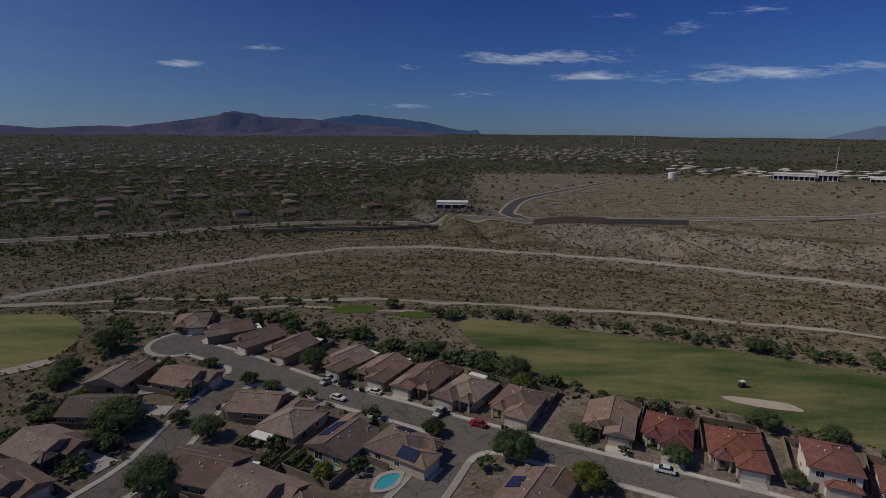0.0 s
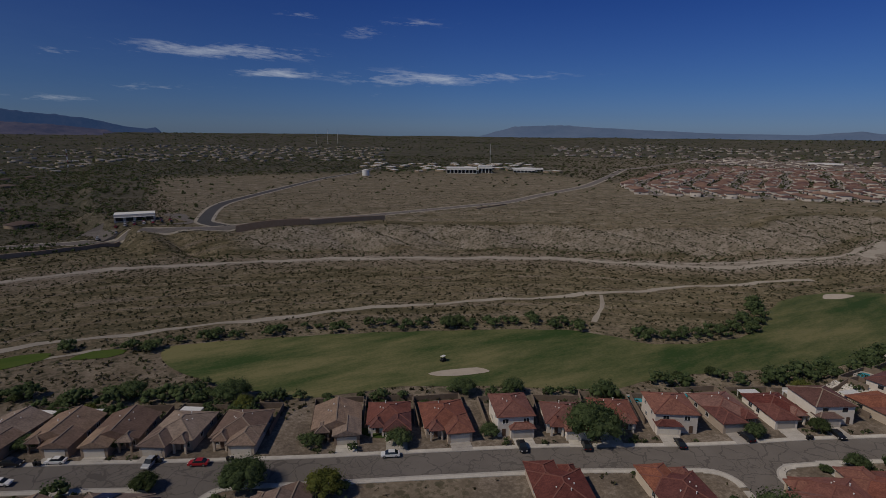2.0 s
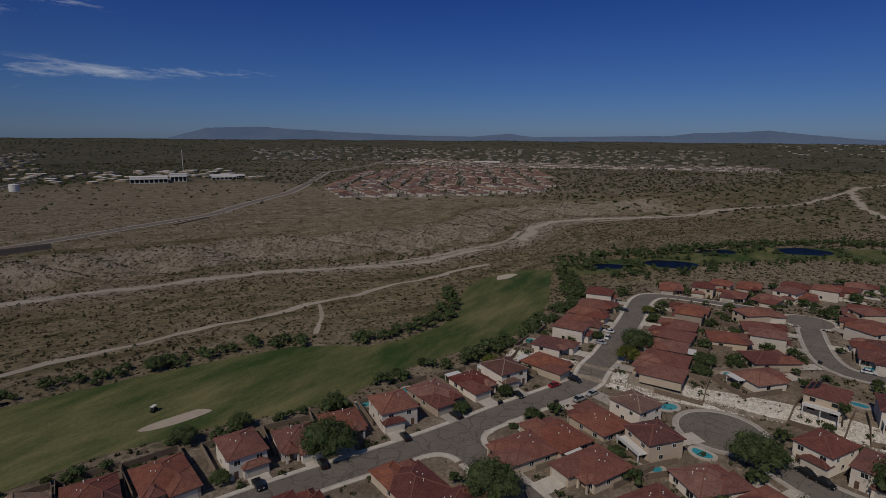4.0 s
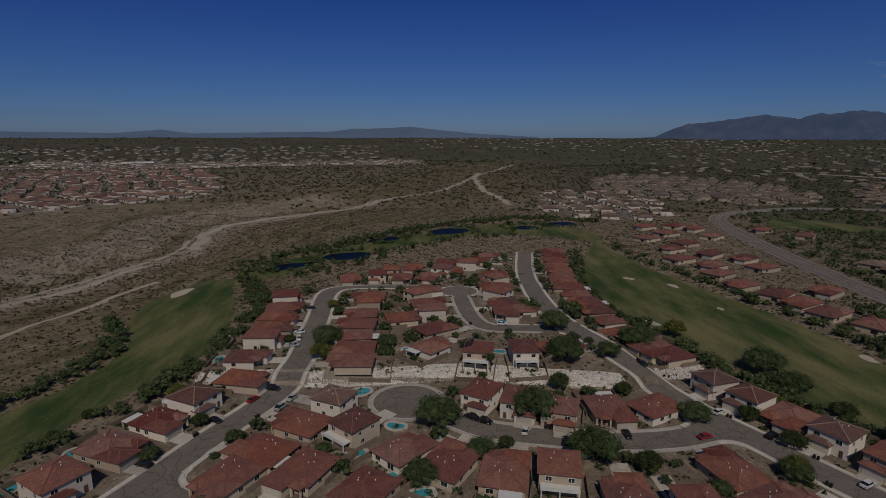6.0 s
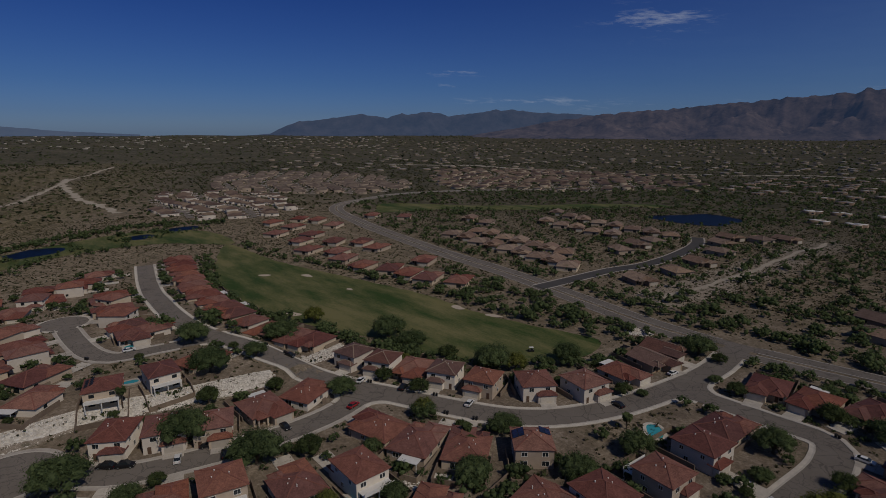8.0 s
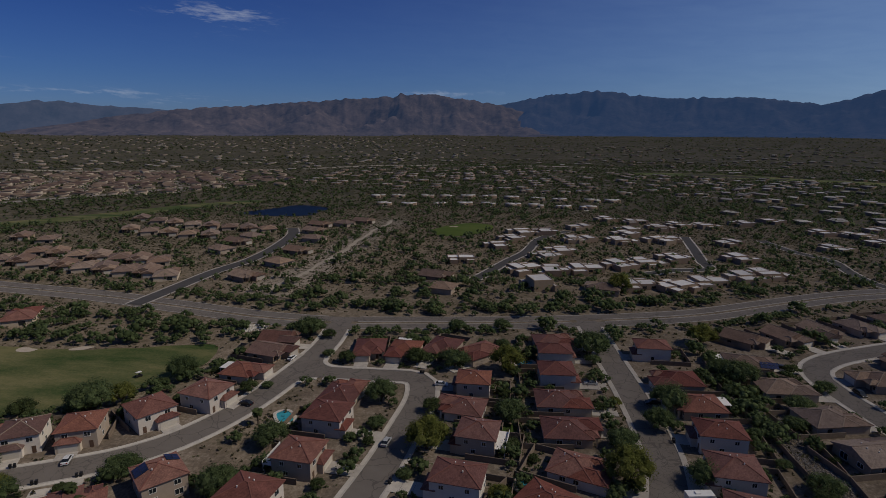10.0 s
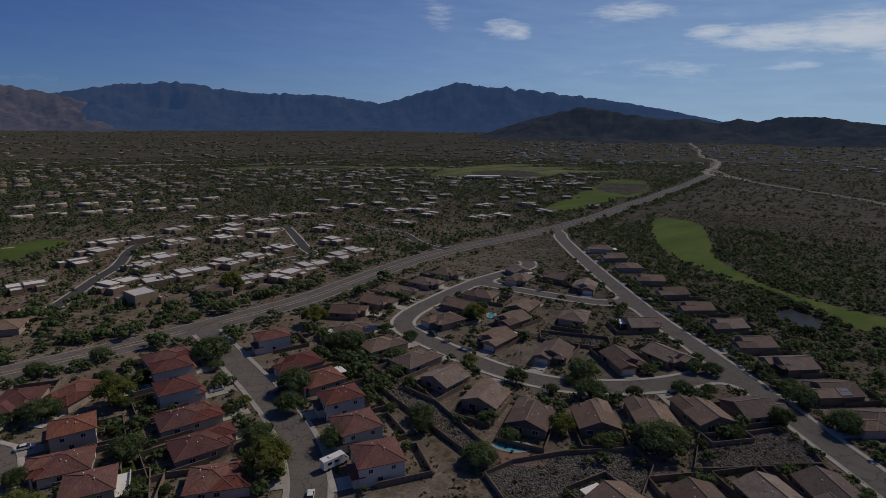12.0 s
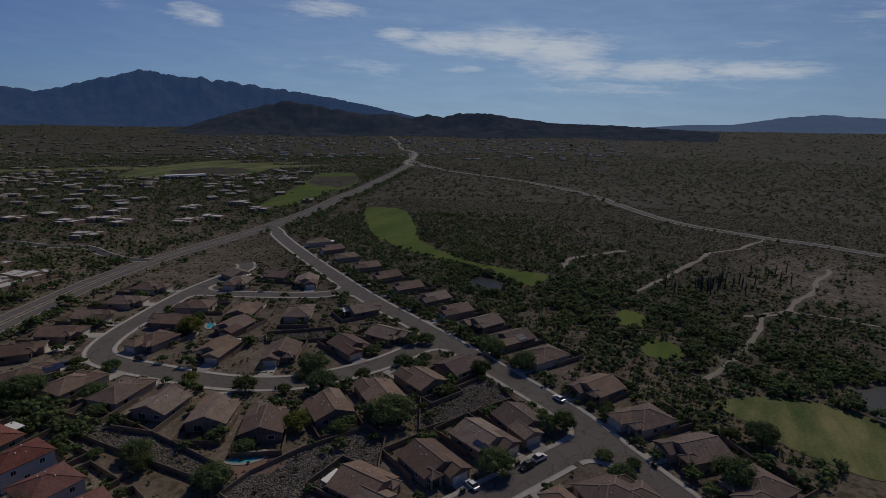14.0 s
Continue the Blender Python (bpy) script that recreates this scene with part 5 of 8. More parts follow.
def strew(name, forms, xy, size, mat, label, category, lift=0.0, heading=None):
    """Many small copies of a few forms, joined in one mesh of stuff."""
    g = np.random.RandomState(len(xy))
    which = g.randint(0, len(forms), len(xy))
    z = height(xy[:, 0], xy[:, 1]) + lift
    vs, fs, base = [], [], 0
    for k, (tv, tf) in enumerate(forms):
        sel = np.where(which == k)[0]
        if not len(sel):
            continue
        a = g.uniform(0, math.tau, len(sel)) if heading is None else heading[sel]
        s = size[sel][:, None]
        x = tv[None, :, 0] * np.cos(a)[:, None] - tv[None, :, 1] * np.sin(a)[:, None]
        y = tv[None, :, 0] * np.sin(a)[:, None] + tv[None, :, 1] * np.cos(a)[:, None]
        p = np.stack([x * s + xy[sel][:, :1], y * s + xy[sel][:, 1:2], tv[None, :, 2] * s + z[sel][:, None]], -1)
        vs.append(p.reshape(-1, 3))
        fs.append((tf[None] + (np.arange(len(sel)) * len(tv))[:, None, None]).reshape(-1, tf.shape[1]) + base)
        base += len(sel) * len(tv)
    v, f = np.concatenate(vs), np.concatenate(fs)
    me = bpy.data.meshes.new(name)
    me.vertices.add(len(v))
    me.vertices.foreach_set("co", v.astype(np.float32).ravel())
    k = f.shape[1]
    me.loops.add(f.size)
    me.loops.foreach_set("vertex_index", f.astype(np.int32).ravel())
    me.polygons.add(len(f))
    me.polygons.foreach_set("loop_start", np.arange(0, f.size, k, dtype=np.int32))
    me.materials.append(mat)
    me.update(calc_edges=True)
    return tagged(new(name, me), label, category, "", "stuff")


def polar(n, r0, r1, power, seed, lo=-42, hi=285):
    """Random places between two distances, within the azimuths that the flight looks over."""
    g = np.random.RandomState(seed)
    a = np.radians(g.uniform(lo, hi, n))
    r = r0 + (r1 - r0) * g.uniform(0, 1, n) ** power
    return np.stack([np.sin(a) * r, np.cos(a) * r], -1), np.degrees(a), r, g


NEAR_FORMS = [tuft(11, 0.95, 0.42, s) for s in range(6)]
LOW_FORMS = [tuft(4, 0.85, 0.62, 80 + s, 0.6) for s in range(8)]
MID_FORMS = [tuft(4, 0.9, 0.68, 20 + s) for s in range(5)]
FAR_FORMS = [tuft(3, 0.9, 0.7, 40 + s) for s in range(4)]


def mesa_top(x, y):
    d, s = line_dist(x, y, WASH[3:])
    return np.where(s > 0, d, 0) * (x > 40) * (x < 640)


# desert brush, nearest band
xy, a, r, g = polar(210000, 105, 660, 0.62, 11)
d_wash = line_dist(xy[:, 0], xy[:, 1], WASH)[0]
patch = ripple(xy[:, 0] * 2.2, xy[:, 1] * 2.2) * 0.5 + 0.5
flow = np.sin((xy[:, 0] * 0.4 + xy[:, 1] * 0.92) * 0.5 + 3 * ripple(xy[:, 0], xy[:, 1]) * 2)
dens = 0.5 + 0.4 * patch + np.where(d_wash < 170, 0.2 * flow, 0)
mt = mesa_top(xy[:, 0], xy[:, 1])
dens = np.where((mt > 78) & (r < 1200), 0.12, dens)
dens = np.where((a > 222) & (r > 150), 0.85, dens)
ave_d = line_dist(xy[:, 0], xy[:, 1], AVENUE)[0]
dens = np.where(ave_d < 60, 0.4, dens) * (1 - 0.75 * np.exp(-((xy[:, 0] + 400) / 80) ** 4 - ((xy[:, 1] - 78) / 46) ** 4))
ok = (g.uniform(0, 1, len(xy)) < dens) & ~paved(xy[:, 0], xy[:, 1], 0.5) & ~turfed(xy[:, 0], xy[:, 1]) & (house_near(xy[:, 0], xy[:, 1]) > 13)
xy, a, r, patch = xy[ok], a[ok], r[ok], patch[ok]
size = g.uniform(0.34, 0.98, len(xy)) * (1 + 0.25 * patch)
dw, sw = line_dist(xy[:, 0], xy[:, 1], WASH)
foot_of_scarp = (sw > 0) & (dw > 6) & (dw < 34) & (patch > 0.45)
green = g.uniform(0, 1, len(xy)) < np.where(a > 222, 0.13 + 0.25 * (1 - step(30, 130, line_dist(xy[:, 0], xy[:, 1], [(-500, -330), (-345, -150), (-265, -30), (-215, 60)])[0])), np.where(foot_of_scarp, 0.4, 0.06))
strew("desert_brush", LOW_FORMS, xy[~green], size[~green], BRUSH, "olive-brown creosote bushes over pale desert soil", "bush")
green_bushes = (xy[green], size[green] * 1.75)
# middle and far brush
xy, a, r, g = polar(52000, 640, 1700, 0.8, 12)
mt = mesa_top(xy[:, 0], xy[:, 1])
ok = ~paved(xy[:, 0], xy[:, 1], 0.5) & ~turfed(xy[:, 0], xy[:, 1]) & ((mt < 60) | (xy[:, 1] > 900) | (g.uniform(0, 1, len(xy)) < 0.12))
xy = xy[ok]
size = g.uniform(1.2, 3.0, len(xy))
half = g.uniform(0, 1, len(xy)) < 0.5
strew("desert_brush", MID_FORMS, xy[half], size[half], BRUSH, "olive-brown desert brush far off", "bush")
strew("desert_brush", MID_FORMS, xy[~half], size[~half] * 1.15, BRUSH_GREEN, "dark green brush and trees far off", "bush")
xy, a, r, g = polar(32000, 1600, 4500, 0.75, 13)
strew("far_brush", FAR_FORMS, xy, g.uniform(2.5, 6.0, len(xy)), BRUSH_GREEN, "dark brush on the far plain", "bush")


PHI = (1 + 5 ** 0.5) / 2
ICO_V = [Vector(p).normalized() for p in ((-1, PHI, 0), (1, PHI, 0), (-1, -PHI, 0), (1, -PHI, 0), (0, -1, PHI), (0, 1, PHI), (0, -1, -PHI), (0, 1, -PHI), (PHI, 0, -1), (PHI, 0, 1), (-PHI, 0, -1), (-PHI, 0, 1))]
ICO_F = [(0, 11, 5), (0, 5, 1), (0, 1, 7), (0, 7, 10), (0, 10, 11), (1, 5, 9), (5, 11, 4), (11, 10, 2), (10, 7, 6), (7, 1, 8), (3, 9, 4), (3, 4, 2), (3, 2, 6), (3, 6, 8), (3, 8, 9), (4, 9, 5), (2, 4, 11), (6, 2, 10), (8, 6, 7), (9, 8, 1)]


def crown_parts(seed, wide, high, stem, leaf, count, lumps):
    """Clump centres of a crown, and its triangles: a ragged core in each clump under a coat of leaf sprays."""
    q = random.Random(seed)
    clumps, v, f = [], [], []
    for i in range(lumps):
        a, u = i * 2.4 + q.uniform(-0.5, 0.5), math.sqrt((i + q.random()) / lumps)
        c = Vector((wide * 0.7 * u * math.cos(a), wide * 0.7 * u * math.sin(a), stem + high * (0.12 + 0.55 * math.sqrt(max(0, 1 - 0.9 * u * u)) * q.uniform(0.65, 1.15))))
        clumps.append((c, wide * q.uniform(0.2, 0.36) * (1.35 if lumps < 20 else 1.0)))
    for c, rad in clumps:
        n = len(v)
        for p in ICO_V:
            w = p * rad * q.uniform(0.4, 0.86)
            v.append(tuple(c + Vector((w.x, w.y, w.z * 0.85))))
        f += [(n + i, n + j, n + k) for i, j, k in ICO_F]
        for _ in range(count // lumps):
            d = Vector((q.gauss(0, 1), q.gauss(0, 1), q.gauss(0.35, 0.8))).normalized()
            u = (d + Vector((q.gauss(0, 0.35), q.gauss(0, 0.35), q.gauss(0.15, 0.35)))).normalized()
            d *= rad * q.uniform(0.6, 1.3)
            d.z *= 0.87
            s = Matrix.Rotation(q.uniform(0, math.tau), 3, u) @ u.orthogonal().normalized()
            t = u.cross(s)
            h = leaf * q.uniform(0.6, 1.3)
            n = len(v)
            v += [tuple(c + d + s * h), tuple(c + d - s * h * 0.5 + t * h * 0.8), tuple(c + d - s * h * 0.5 - t * h * 0.8)]
            f.append((n, n + 1, n + 2))
    return clumps, v, f


def build_tree(mat, seed, wide, high, stem, leaf, count):
    """A desert tree 4 m in radius: a forked trunk with limbs and a crown of loose leaf sprays."""
    q = random.Random(seed)
    tree = thing("tree", "", "tree")
    wood, crown = Form(), Form()
    wood.tube((0, 0, -0.3), (0.1, 0.05, stem), 0.26, 0.19, 7)
    clumps, crown.v, crown.f = crown_parts(seed, wide, high, stem, leaf, count, q.randint(30, 36))
    for c, rad in clumps[::3]:
        k = Vector((0.1, 0.05, stem * q.uniform(0.6, 1.0)))
        mid = k.lerp(c, 0.5) + Vector((0, 0, 0.25))
        wood.tube(k, mid, 0.13, 0.08, 4, False)
        wood.tube(mid, c, 0.08, 0.02, 4, False)
    part("trunk", wood, BARK, tree)
    part("crown", crown, mat, tree)
    return tree


TREES = {
    "mesquite": [build_tree(TREE_A, s, 4.0, 3.8, 0.8, 0.125, 4000) for s in (1, 2, 3)],
    "palo_verde": [build_tree(TREE_B, s, 4.0, 4.2, 1.0, 0.125, 3900) for s in (4,)],
    "evergreen": [build_tree(TREE_C, s, 3.8, 4.6, 0.8, 0.125, 4000) for s in (6, 7)],
}
TREE_WORDS = {"mesquite": "spreading green mesquite tree beside the houses", "palo_verde": "yellow-green palo verde tree beside the houses", "evergreen": "dense dark green tree beside the houses"}
used_proto = set()
TREE_SPOTS = []


def plant(kind, x, y, radius, group="", q=rng):
    k = q.randrange(len(TREES[kind]))
    ob = TREES[kind][k]
    s = radius / 4.0
    m = pose(x, y, ground_z(x, y), 0, 0, q.uniform(0, 360)) @ Matrix.Diagonal((s, s, s * q.uniform(0.85, 1.1), 1))
    if (kind, k) in used_proto:
        ob = copy_thing(ob, m)
    else:
        used_proto.add((kind, k))
        ob.matrix_basis = m
    TREE_SPOTS.append((x, y, radius))
    return tagged(ob, TREE_WORDS[kind], "tree", group)


# trees of the streets and gardens: x, y, crown radius
GARDEN_TREES = [
    [(-76, 167, 3), (-51, 151, 3.5), (-59, 155, 3), (-42, 167, 5), (-27, 160, 4), (-8, 149, 3), (-2, 127, 4), (17, 117, 4), (36, 126, 4), (55, 115, 2.5), (-83, 128, 5), (-84, 120, 5), (-69, 131, 3), (-59, 125, 3), (-62, 104, 4), (-119, 162, 5), (-117, 180, 4), (-86, 217, 4)],
    [(101, 92, 5.5), (78, 107, 2), (157, 64, 3.5), (213, 32, 4.5), (199, 33, 4.5), (218, 49, 3.5), (259, 51, 3), (290, 52, 3), (176, 66, 4), (210, 8, 5.5), (106, 46, 5), (139, 54, 2), (214, -2, 4)],
    [(335, -88, 6.3), (277, -76, 5.1), (250, -62, 6.3), (225, -66, 5.7), (246, -82, 5.7), (308, -113, 6.3), (356, -119, 5.5), (231, -85, 3.4), (193, -79, 6), (207, -76, 3.1), (191, -61, 6.3), (174, -54, 5.8), (153, -40, 6.3), (168, -75, 5), (209, -97, 6.3), (149, -90, 4.4), (124, -64, 5.9), (130, -51, 6.3), (148, -108, 5.4), (132, -111, 5.5), (105, -105, 3), (95, -114, 4), (85, -90, 4.3), (115, -87, 2.6), (113, -78, 2.5), (232, -111, 5.1), (207, -125, 6.3), (181, -135, 6.3), (166, -135, 5.2), (146, -138, 6.3)],
    [(128, -144, 6), (121, -150, 4), (200, -203, 5.7), (157, -198, 6.3), (203, -229, 6.3), (156, -210, 6.3), (265, -185, 5.7), (112, -170, 4.6), (144, -213, 6.3), (136, -214, 6.1), (113, -220, 3.5), (80, -216, 5.6), (56, -190, 5.3), (83, -162, 4.6), (78, -166, 2.9), (62, -132, 4.2), (36, -161, 4.6), (34, -145, 4.6), (34, -135, 2.8), (40, -137, 3.1), (29, -192, 6.3), (23, -197, 5), (14, -191, 5.1), (18, -156, 4.8), (17, -135, 6.1), (-16, -205, 4.2), (-7, -154, 4.3), (42, -114, 3.1), (48, -252, 6.3)],
    [(81, -302, 6.3), (96, -271, 6.3), (81, -264, 5.5), (71, -214, 4.6), (106, -349, 6.3), (62, -256, 4.7), (30, -252, 5), (16, -229, 3.5), (30, -222, 3), (-4, -233, 3.3), (20, -302, 6.3), (13, -278, 5.5), (6, -246, 5.9), (39, -288, 5.8), (-21, -252, 6.3), (-15, -254, 6.1), (-40, -209, 6.3), (-39, -141, 4), (-37, -125, 5.9), (-53, -229, 4.8), (-90, -190, 5.5), (-90, -180, 4.2), (-83, -179, 4.6), (-58, -166, 5), (-52, -154, 3.9), (-57, -127, 4.1), (-82, -120, 4.6), (-80, -137, 3.1), (-112, -200, 3.8), (-116, -185, 2.7)],
    [(-136, -232, 5.9), (-151, -275, 5.6), (-53, -285, 6.3), (-56, -266, 6.3), (-36, -279, 6.2), (-81, -278, 4.6), (-94, -274, 2.9), (-75, -246, 3.6), (-10, -244, 6.3), (-24, -236, 5.9), (-36, -163, 2.9), (-127, -129, 6.3), (-144, -118, 4.3), (-140, -106, 4.7), (-153, -98, 4.6), (-171, -92, 5), (-178, -86, 4), (-174, -108, 4.6), (-190, -99, 5.2), (-221, -130, 4.6), (-252, -162, 4.1), (-133, -74, 6.3), (-145, -69, 2.8), (-158, -66, 4.3), (-177, -62, 5.9), (-204, -67, 5.2), (-208, -73, 3.5), (-213, -87, 3.2), (-189, -49, 4), (-178, -28, 5.6)],
    [(-154, -25, 6), (-151, -30, 3.3), (-167, -14, 4.4), (-100, -169, 4.1), (-122, -150, 2.9), (-150, -118, 4.8), (-194, -94, 5.5), (-85, -126, 6.3), (-86, -98, 4.2), (-174, -250, 4.9), (-126, -254, 5.7), (-133, -280, 5.5), (-125, -36, 4.4), (-145, -11, 3.8), (-145, -3, 3.1), (-173, -15, 3.2), (-196, -65, 4.6), (-159, 4, 3.1), (-148, 21, 4.1), (-173, 29, 3.6), (200, 8, 4.5), (152, -9, 5.9), (124, -3, 4), (184, -28, 2.7), (138, -28, 3.6), (134, -20, 3.6), (284, -20, 3.6), (308, 0, 3.6), (118, -101, 3.6), (65, -195, 3.6)],
    [(66, -110, 4.5), (-8, -187, 4.5), (-136, -5, 3.1), (-172, 21, 3.6), (-236, -108, 2.7)],
]
wood_spots = []
for rows in GARDEN_TREES:
    for x, y, rad in rows:
        rad = rad * (1.15 if y > 0 else 1.0)
        if math.hypot(x, y) > 235:
            wood_spots.append((x, y, rad))
            continue
        plant("palo_verde" if rng.random() < 0.02 else "evergreen" if rng.random() < 0.3 else "mesquite", x, y, rad, "garden trees")
for x, y, rad in ((119, -102, 3.4), (220, -120, 4.5), (-6, -189, 5.9), (-88, -225, 5.9), (-69, -300, 6.1), (-154, -189, 5), (-117, -97, 4), (263, 36, 2.7), (32, 105, 4.1)):
    plant("palo_verde", x, y, rad, "garden trees")
# belts along the golf course, ponds and avenue: spacing, half width, radius, line
BELTS = [
    (4.2, 5, 3.6, [(-75, 212), (-45, 197), (-25, 187), (0, 173), (22, 161)]),
    (6.5, 4, 3.2, [(-3, 222), (30, 216), (80, 200), (120, 182), (142, 170), (160, 156)]),
    (6.0, 3, 3.8, [(172, 135), (192, 125), (222, 122), (254, 137)]),
    (9.0, 2, 2.8, [(30, 157), (62, 140), (92, 126), (118, 112)]),
    (4.6, 5, 3.8, [(118, 110), (150, 102), (172, 95), (196, 82), (220, 75), (246, 74), (278, 76), (306, 86), (330, 96)]),
    (9.0, 9, 4.2, [(345, 104), (368, 96), (404, 72), (442, 45), (480, 14), (520, -30), (552, -96), (568, -150)]),
    (6.0, 7, 4.2, [(352, 98), (384, 100), (420, 66), (452, 40), (486, 6), (516, -30), (548, -80), (568, -140), (540, -200)]),
    (11.0, 8, 4.0, [(338, 72), (362, 50), (386, 20), (420, -6), (452, -40), (470, -80), (486, -130)]),
    (5.0, 4, 3.6, [(206, -113), (184, -119), (160, -127), (140, -136), (122, -148), (108, -166), (100, -186)]),
    (8.0, 3, 3.4, [(216, -108), (250, -104), (300, -105), (350, -116), (400, -134)]),
    (8.5, 4, 3.5, [(112, -208), (140, -203), (176, -198), (222, -197), (290, -186), (350, -174), (420, -170)]),
    (4.5, 12, 3.2, [(255, -234), (215, -218), (185, -214), (160, -224), (140, -218)]),
    (9.0, 3, 2.4, [(300, -248), (250, -244)]),
    (10.0, 3, 2.4, [(240, -240), (200, -228), (120, -222), (60, -220), (0, -226)]),
    (10.0, 6, 2.8, [(330, -292), (280, -286), (160, -262), (60, -258), (0, -262), (-60, -276), (-120, -300), (-190, -328), (-280, -350)]),
    (15, 4, 3.0, [(240, -228), (164, -226), (120, -222), (84, -224)]),
    (8.5, 3, 2.6, [(56, -222), (0, -228), (-32, -236), (-66, -240), (-104, -250), (-146, -268), (-195, -290), (-260, -306)]),
    (8.5, 8, 3.2, [(230, -280), (150, -262), (90, -256), (30, -256), (-20, -262), (-66, -272), (-106, -286), (-150, -306), (-200, -326), (-250, -342), (-330, -362)]),
    (9.0, 8, 3.6, [(-330, -318), (-420, -338), (-540, -384), (-680, -430), (-900, -515)]),
    (9.0, 8, 3.6, [(-340, -370), (-440, -396), (-560, -440), (-690, -485), (-900, -570)]),
    (8.5, 12, 3.2, [(130, -290), (60, -300), (0, -300), (-50, -318), (-110, -340), (-180, -365), (-250, -385)]),
    (5.0, 3, 4.2, [(-84, -216), (-86, -196), (-85, -176), (-84, -150)]),
    (8.0, 8, 3.4, [(-345, -140), (-300, -70), (-265, -40), (-240, -10), (-225, 30), (-190, 70)]),
    (8.0, 8, 3.2, [(-320, -60), (-285, -20), (-262, 20), (-245, 60)]),
    (9.0, 3, 3.4, [(-500, -340), (-440, -290), (-390, -240), (-345, -190), (-305, -110)]),
    (10.0, 12, 3.4, [(60, -270), (44, -300), (58, -350), (74, -400), (72, -450)]),
    (12.0, 10, 3.2, [(92, -262), (126, -275), (100, -310)]),
    (9.0, 4, 3.0, [(-150, 224), (-128, 206), (-118, 190), (-118, 170), (-116, 150), (-112, 130), (-108, 112)]),
    (11.0, 2, 2.6, [(-304, -247), (-267, -189), (-239, -143), (-219, -105), (-203, -75), (-187, -47), (-172, -21), (-157, -3), (-141, 17)]),
    (13.0, 2, 2.6, [(-290, -257), (-253, -199), (-225, -153), (-205, -115), (-189, -85), (-173, -57), (-158, -31)]),
    (14.0, 4, 3.0, [(-180, 232), (-130, 234), (-80, 236), (-20, 232)]),
]
for spacing, half, rad, line in BELTS:
    for x, y in curve_through(line, spacing * 0.7):
        x, y = x + rng.uniform(-half, half), y + rng.uniform(-half, half)
        if not turfed(np.array([x]), np.array([y]))[0] and not paved(np.array([x]), np.array([y]), 0.5)[0] and house_near(x, y) > 9 and min(math.hypot(x - a, y - b) for a, b in ((143, 94), (127, 102), (73, 127), (176, 16), (152, 4))) > 6.5:
            if rng.random() < 0.8 or math.hypot(x, y) > 215:
                wood_spots.append((x, y, rad * rng.uniform(0.7, 1.3)))
                continue
            plant("palo_verde" if rng.random() < 0.02 else "evergreen" if rng.random() < 0.35 else "mesquite", x, y, rad * rng.uniform(0.6, 1.25), "tree belt")

FAR_CROWNS = []
for k in range(8):
    _, cv, cf = crown_parts(60 + k, 1.0, 1.05, 0.1, 0.1, 130, 9)
    FAR_CROWNS.append((np.array(cv), np.array(cf)))
SMALL_CROWNS = []
for k in range(6):
    _, cv, cf = crown_parts(90 + k, 1.0, 1.1, 0.05, 0.17, 36, 3)
    SMALL_CROWNS.append((np.array(cv), np.array(cf)))
PLAIN_CROWNS = []
for k in range(8):
    _, cv, cf = crown_parts(120 + k, 1.0, 0.95, 0.0, 0.24, 20, 2)
    PLAIN_CROWNS.append((np.array(cv), np.array(cf)))
BUSHES = []
for k in range(8):
    _, cv, cf = crown_parts(140 + k, 0.95, 0.9, 0.0, 0.26, 10, 1)
    BUSHES.append((np.array(cv) * (1.0, 1.0, 0.9), np.array(cf)))
strew("desert_brush", BUSHES, *green_bushes, BRUSH_GREEN, "dark green mesquite bushes in the desert", "bush")
wood_spots += [(x + rng.uniform(-5, 5), y + rng.uniform(-5, 5), r * rng.uniform(0.5, 0.9)) for x, y, r in wood_spots if rng.random() < 0.75]
ws = np.array(wood_spots)
ws = ws[~turfed(ws[:, 0], ws[:, 1]) & ~paved(ws[:, 0], ws[:, 1], 0.5)]
# trees on the pond banks, and the thicket between the western fairways
qr = random.Random(77)
banks = []
for k, (x, y, rx, ry, turn) in enumerate(PONDS):
    if k == 6:
        continue
    for _ in range(34):
        a, d = qr.uniform(0, math.tau), qr.uniform(1.3, 1.75)
        u, v = rx * d * math.cos(a), ry * d * math.sin(a)
        banks.append((x + u * math.cos(turn) - v * math.sin(turn), y + u * math.sin(turn) + v * math.cos(turn), qr.uniform(2.0, 4.2)))
thick = [(x + qr.uniform(-11, 11), y + qr.uniform(-11, 11), r * qr.uniform(0.6, 1.0)) for x, y, r in ws if -360 < x < -180 and -150 < y < 90 for _ in range(3)]
thick = np.array(thick)
thick = thick[~turfed(thick[:, 0], thick[:, 1]) & ~paved(thick[:, 0], thick[:, 1], 1.5)]
banks = np.array([p for p in banks if house_near(p[0], p[1]) > 9])
banks = banks[~paved(banks[:, 0], banks[:, 1], 1.5)]
thick = thick[[house_near(x, y) > 9 for x, y, _ in thick]]
ws = np.concatenate([ws, banks, thick])
close = np.hypot(ws[:, 0], ws[:, 1]) < 340
strew("woods", FAR_CROWNS, ws[close, :2], ws[close, 2], TREE_A, "belts of dark green trees along the golf course and ponds", "trees", 0.3)
strew("woods", PLAIN_CROWNS, ws[~close, :2], ws[~close, 2] * 1.1, TREE_A, "belts of dark green trees along far roads and ponds", "trees", 0.2)

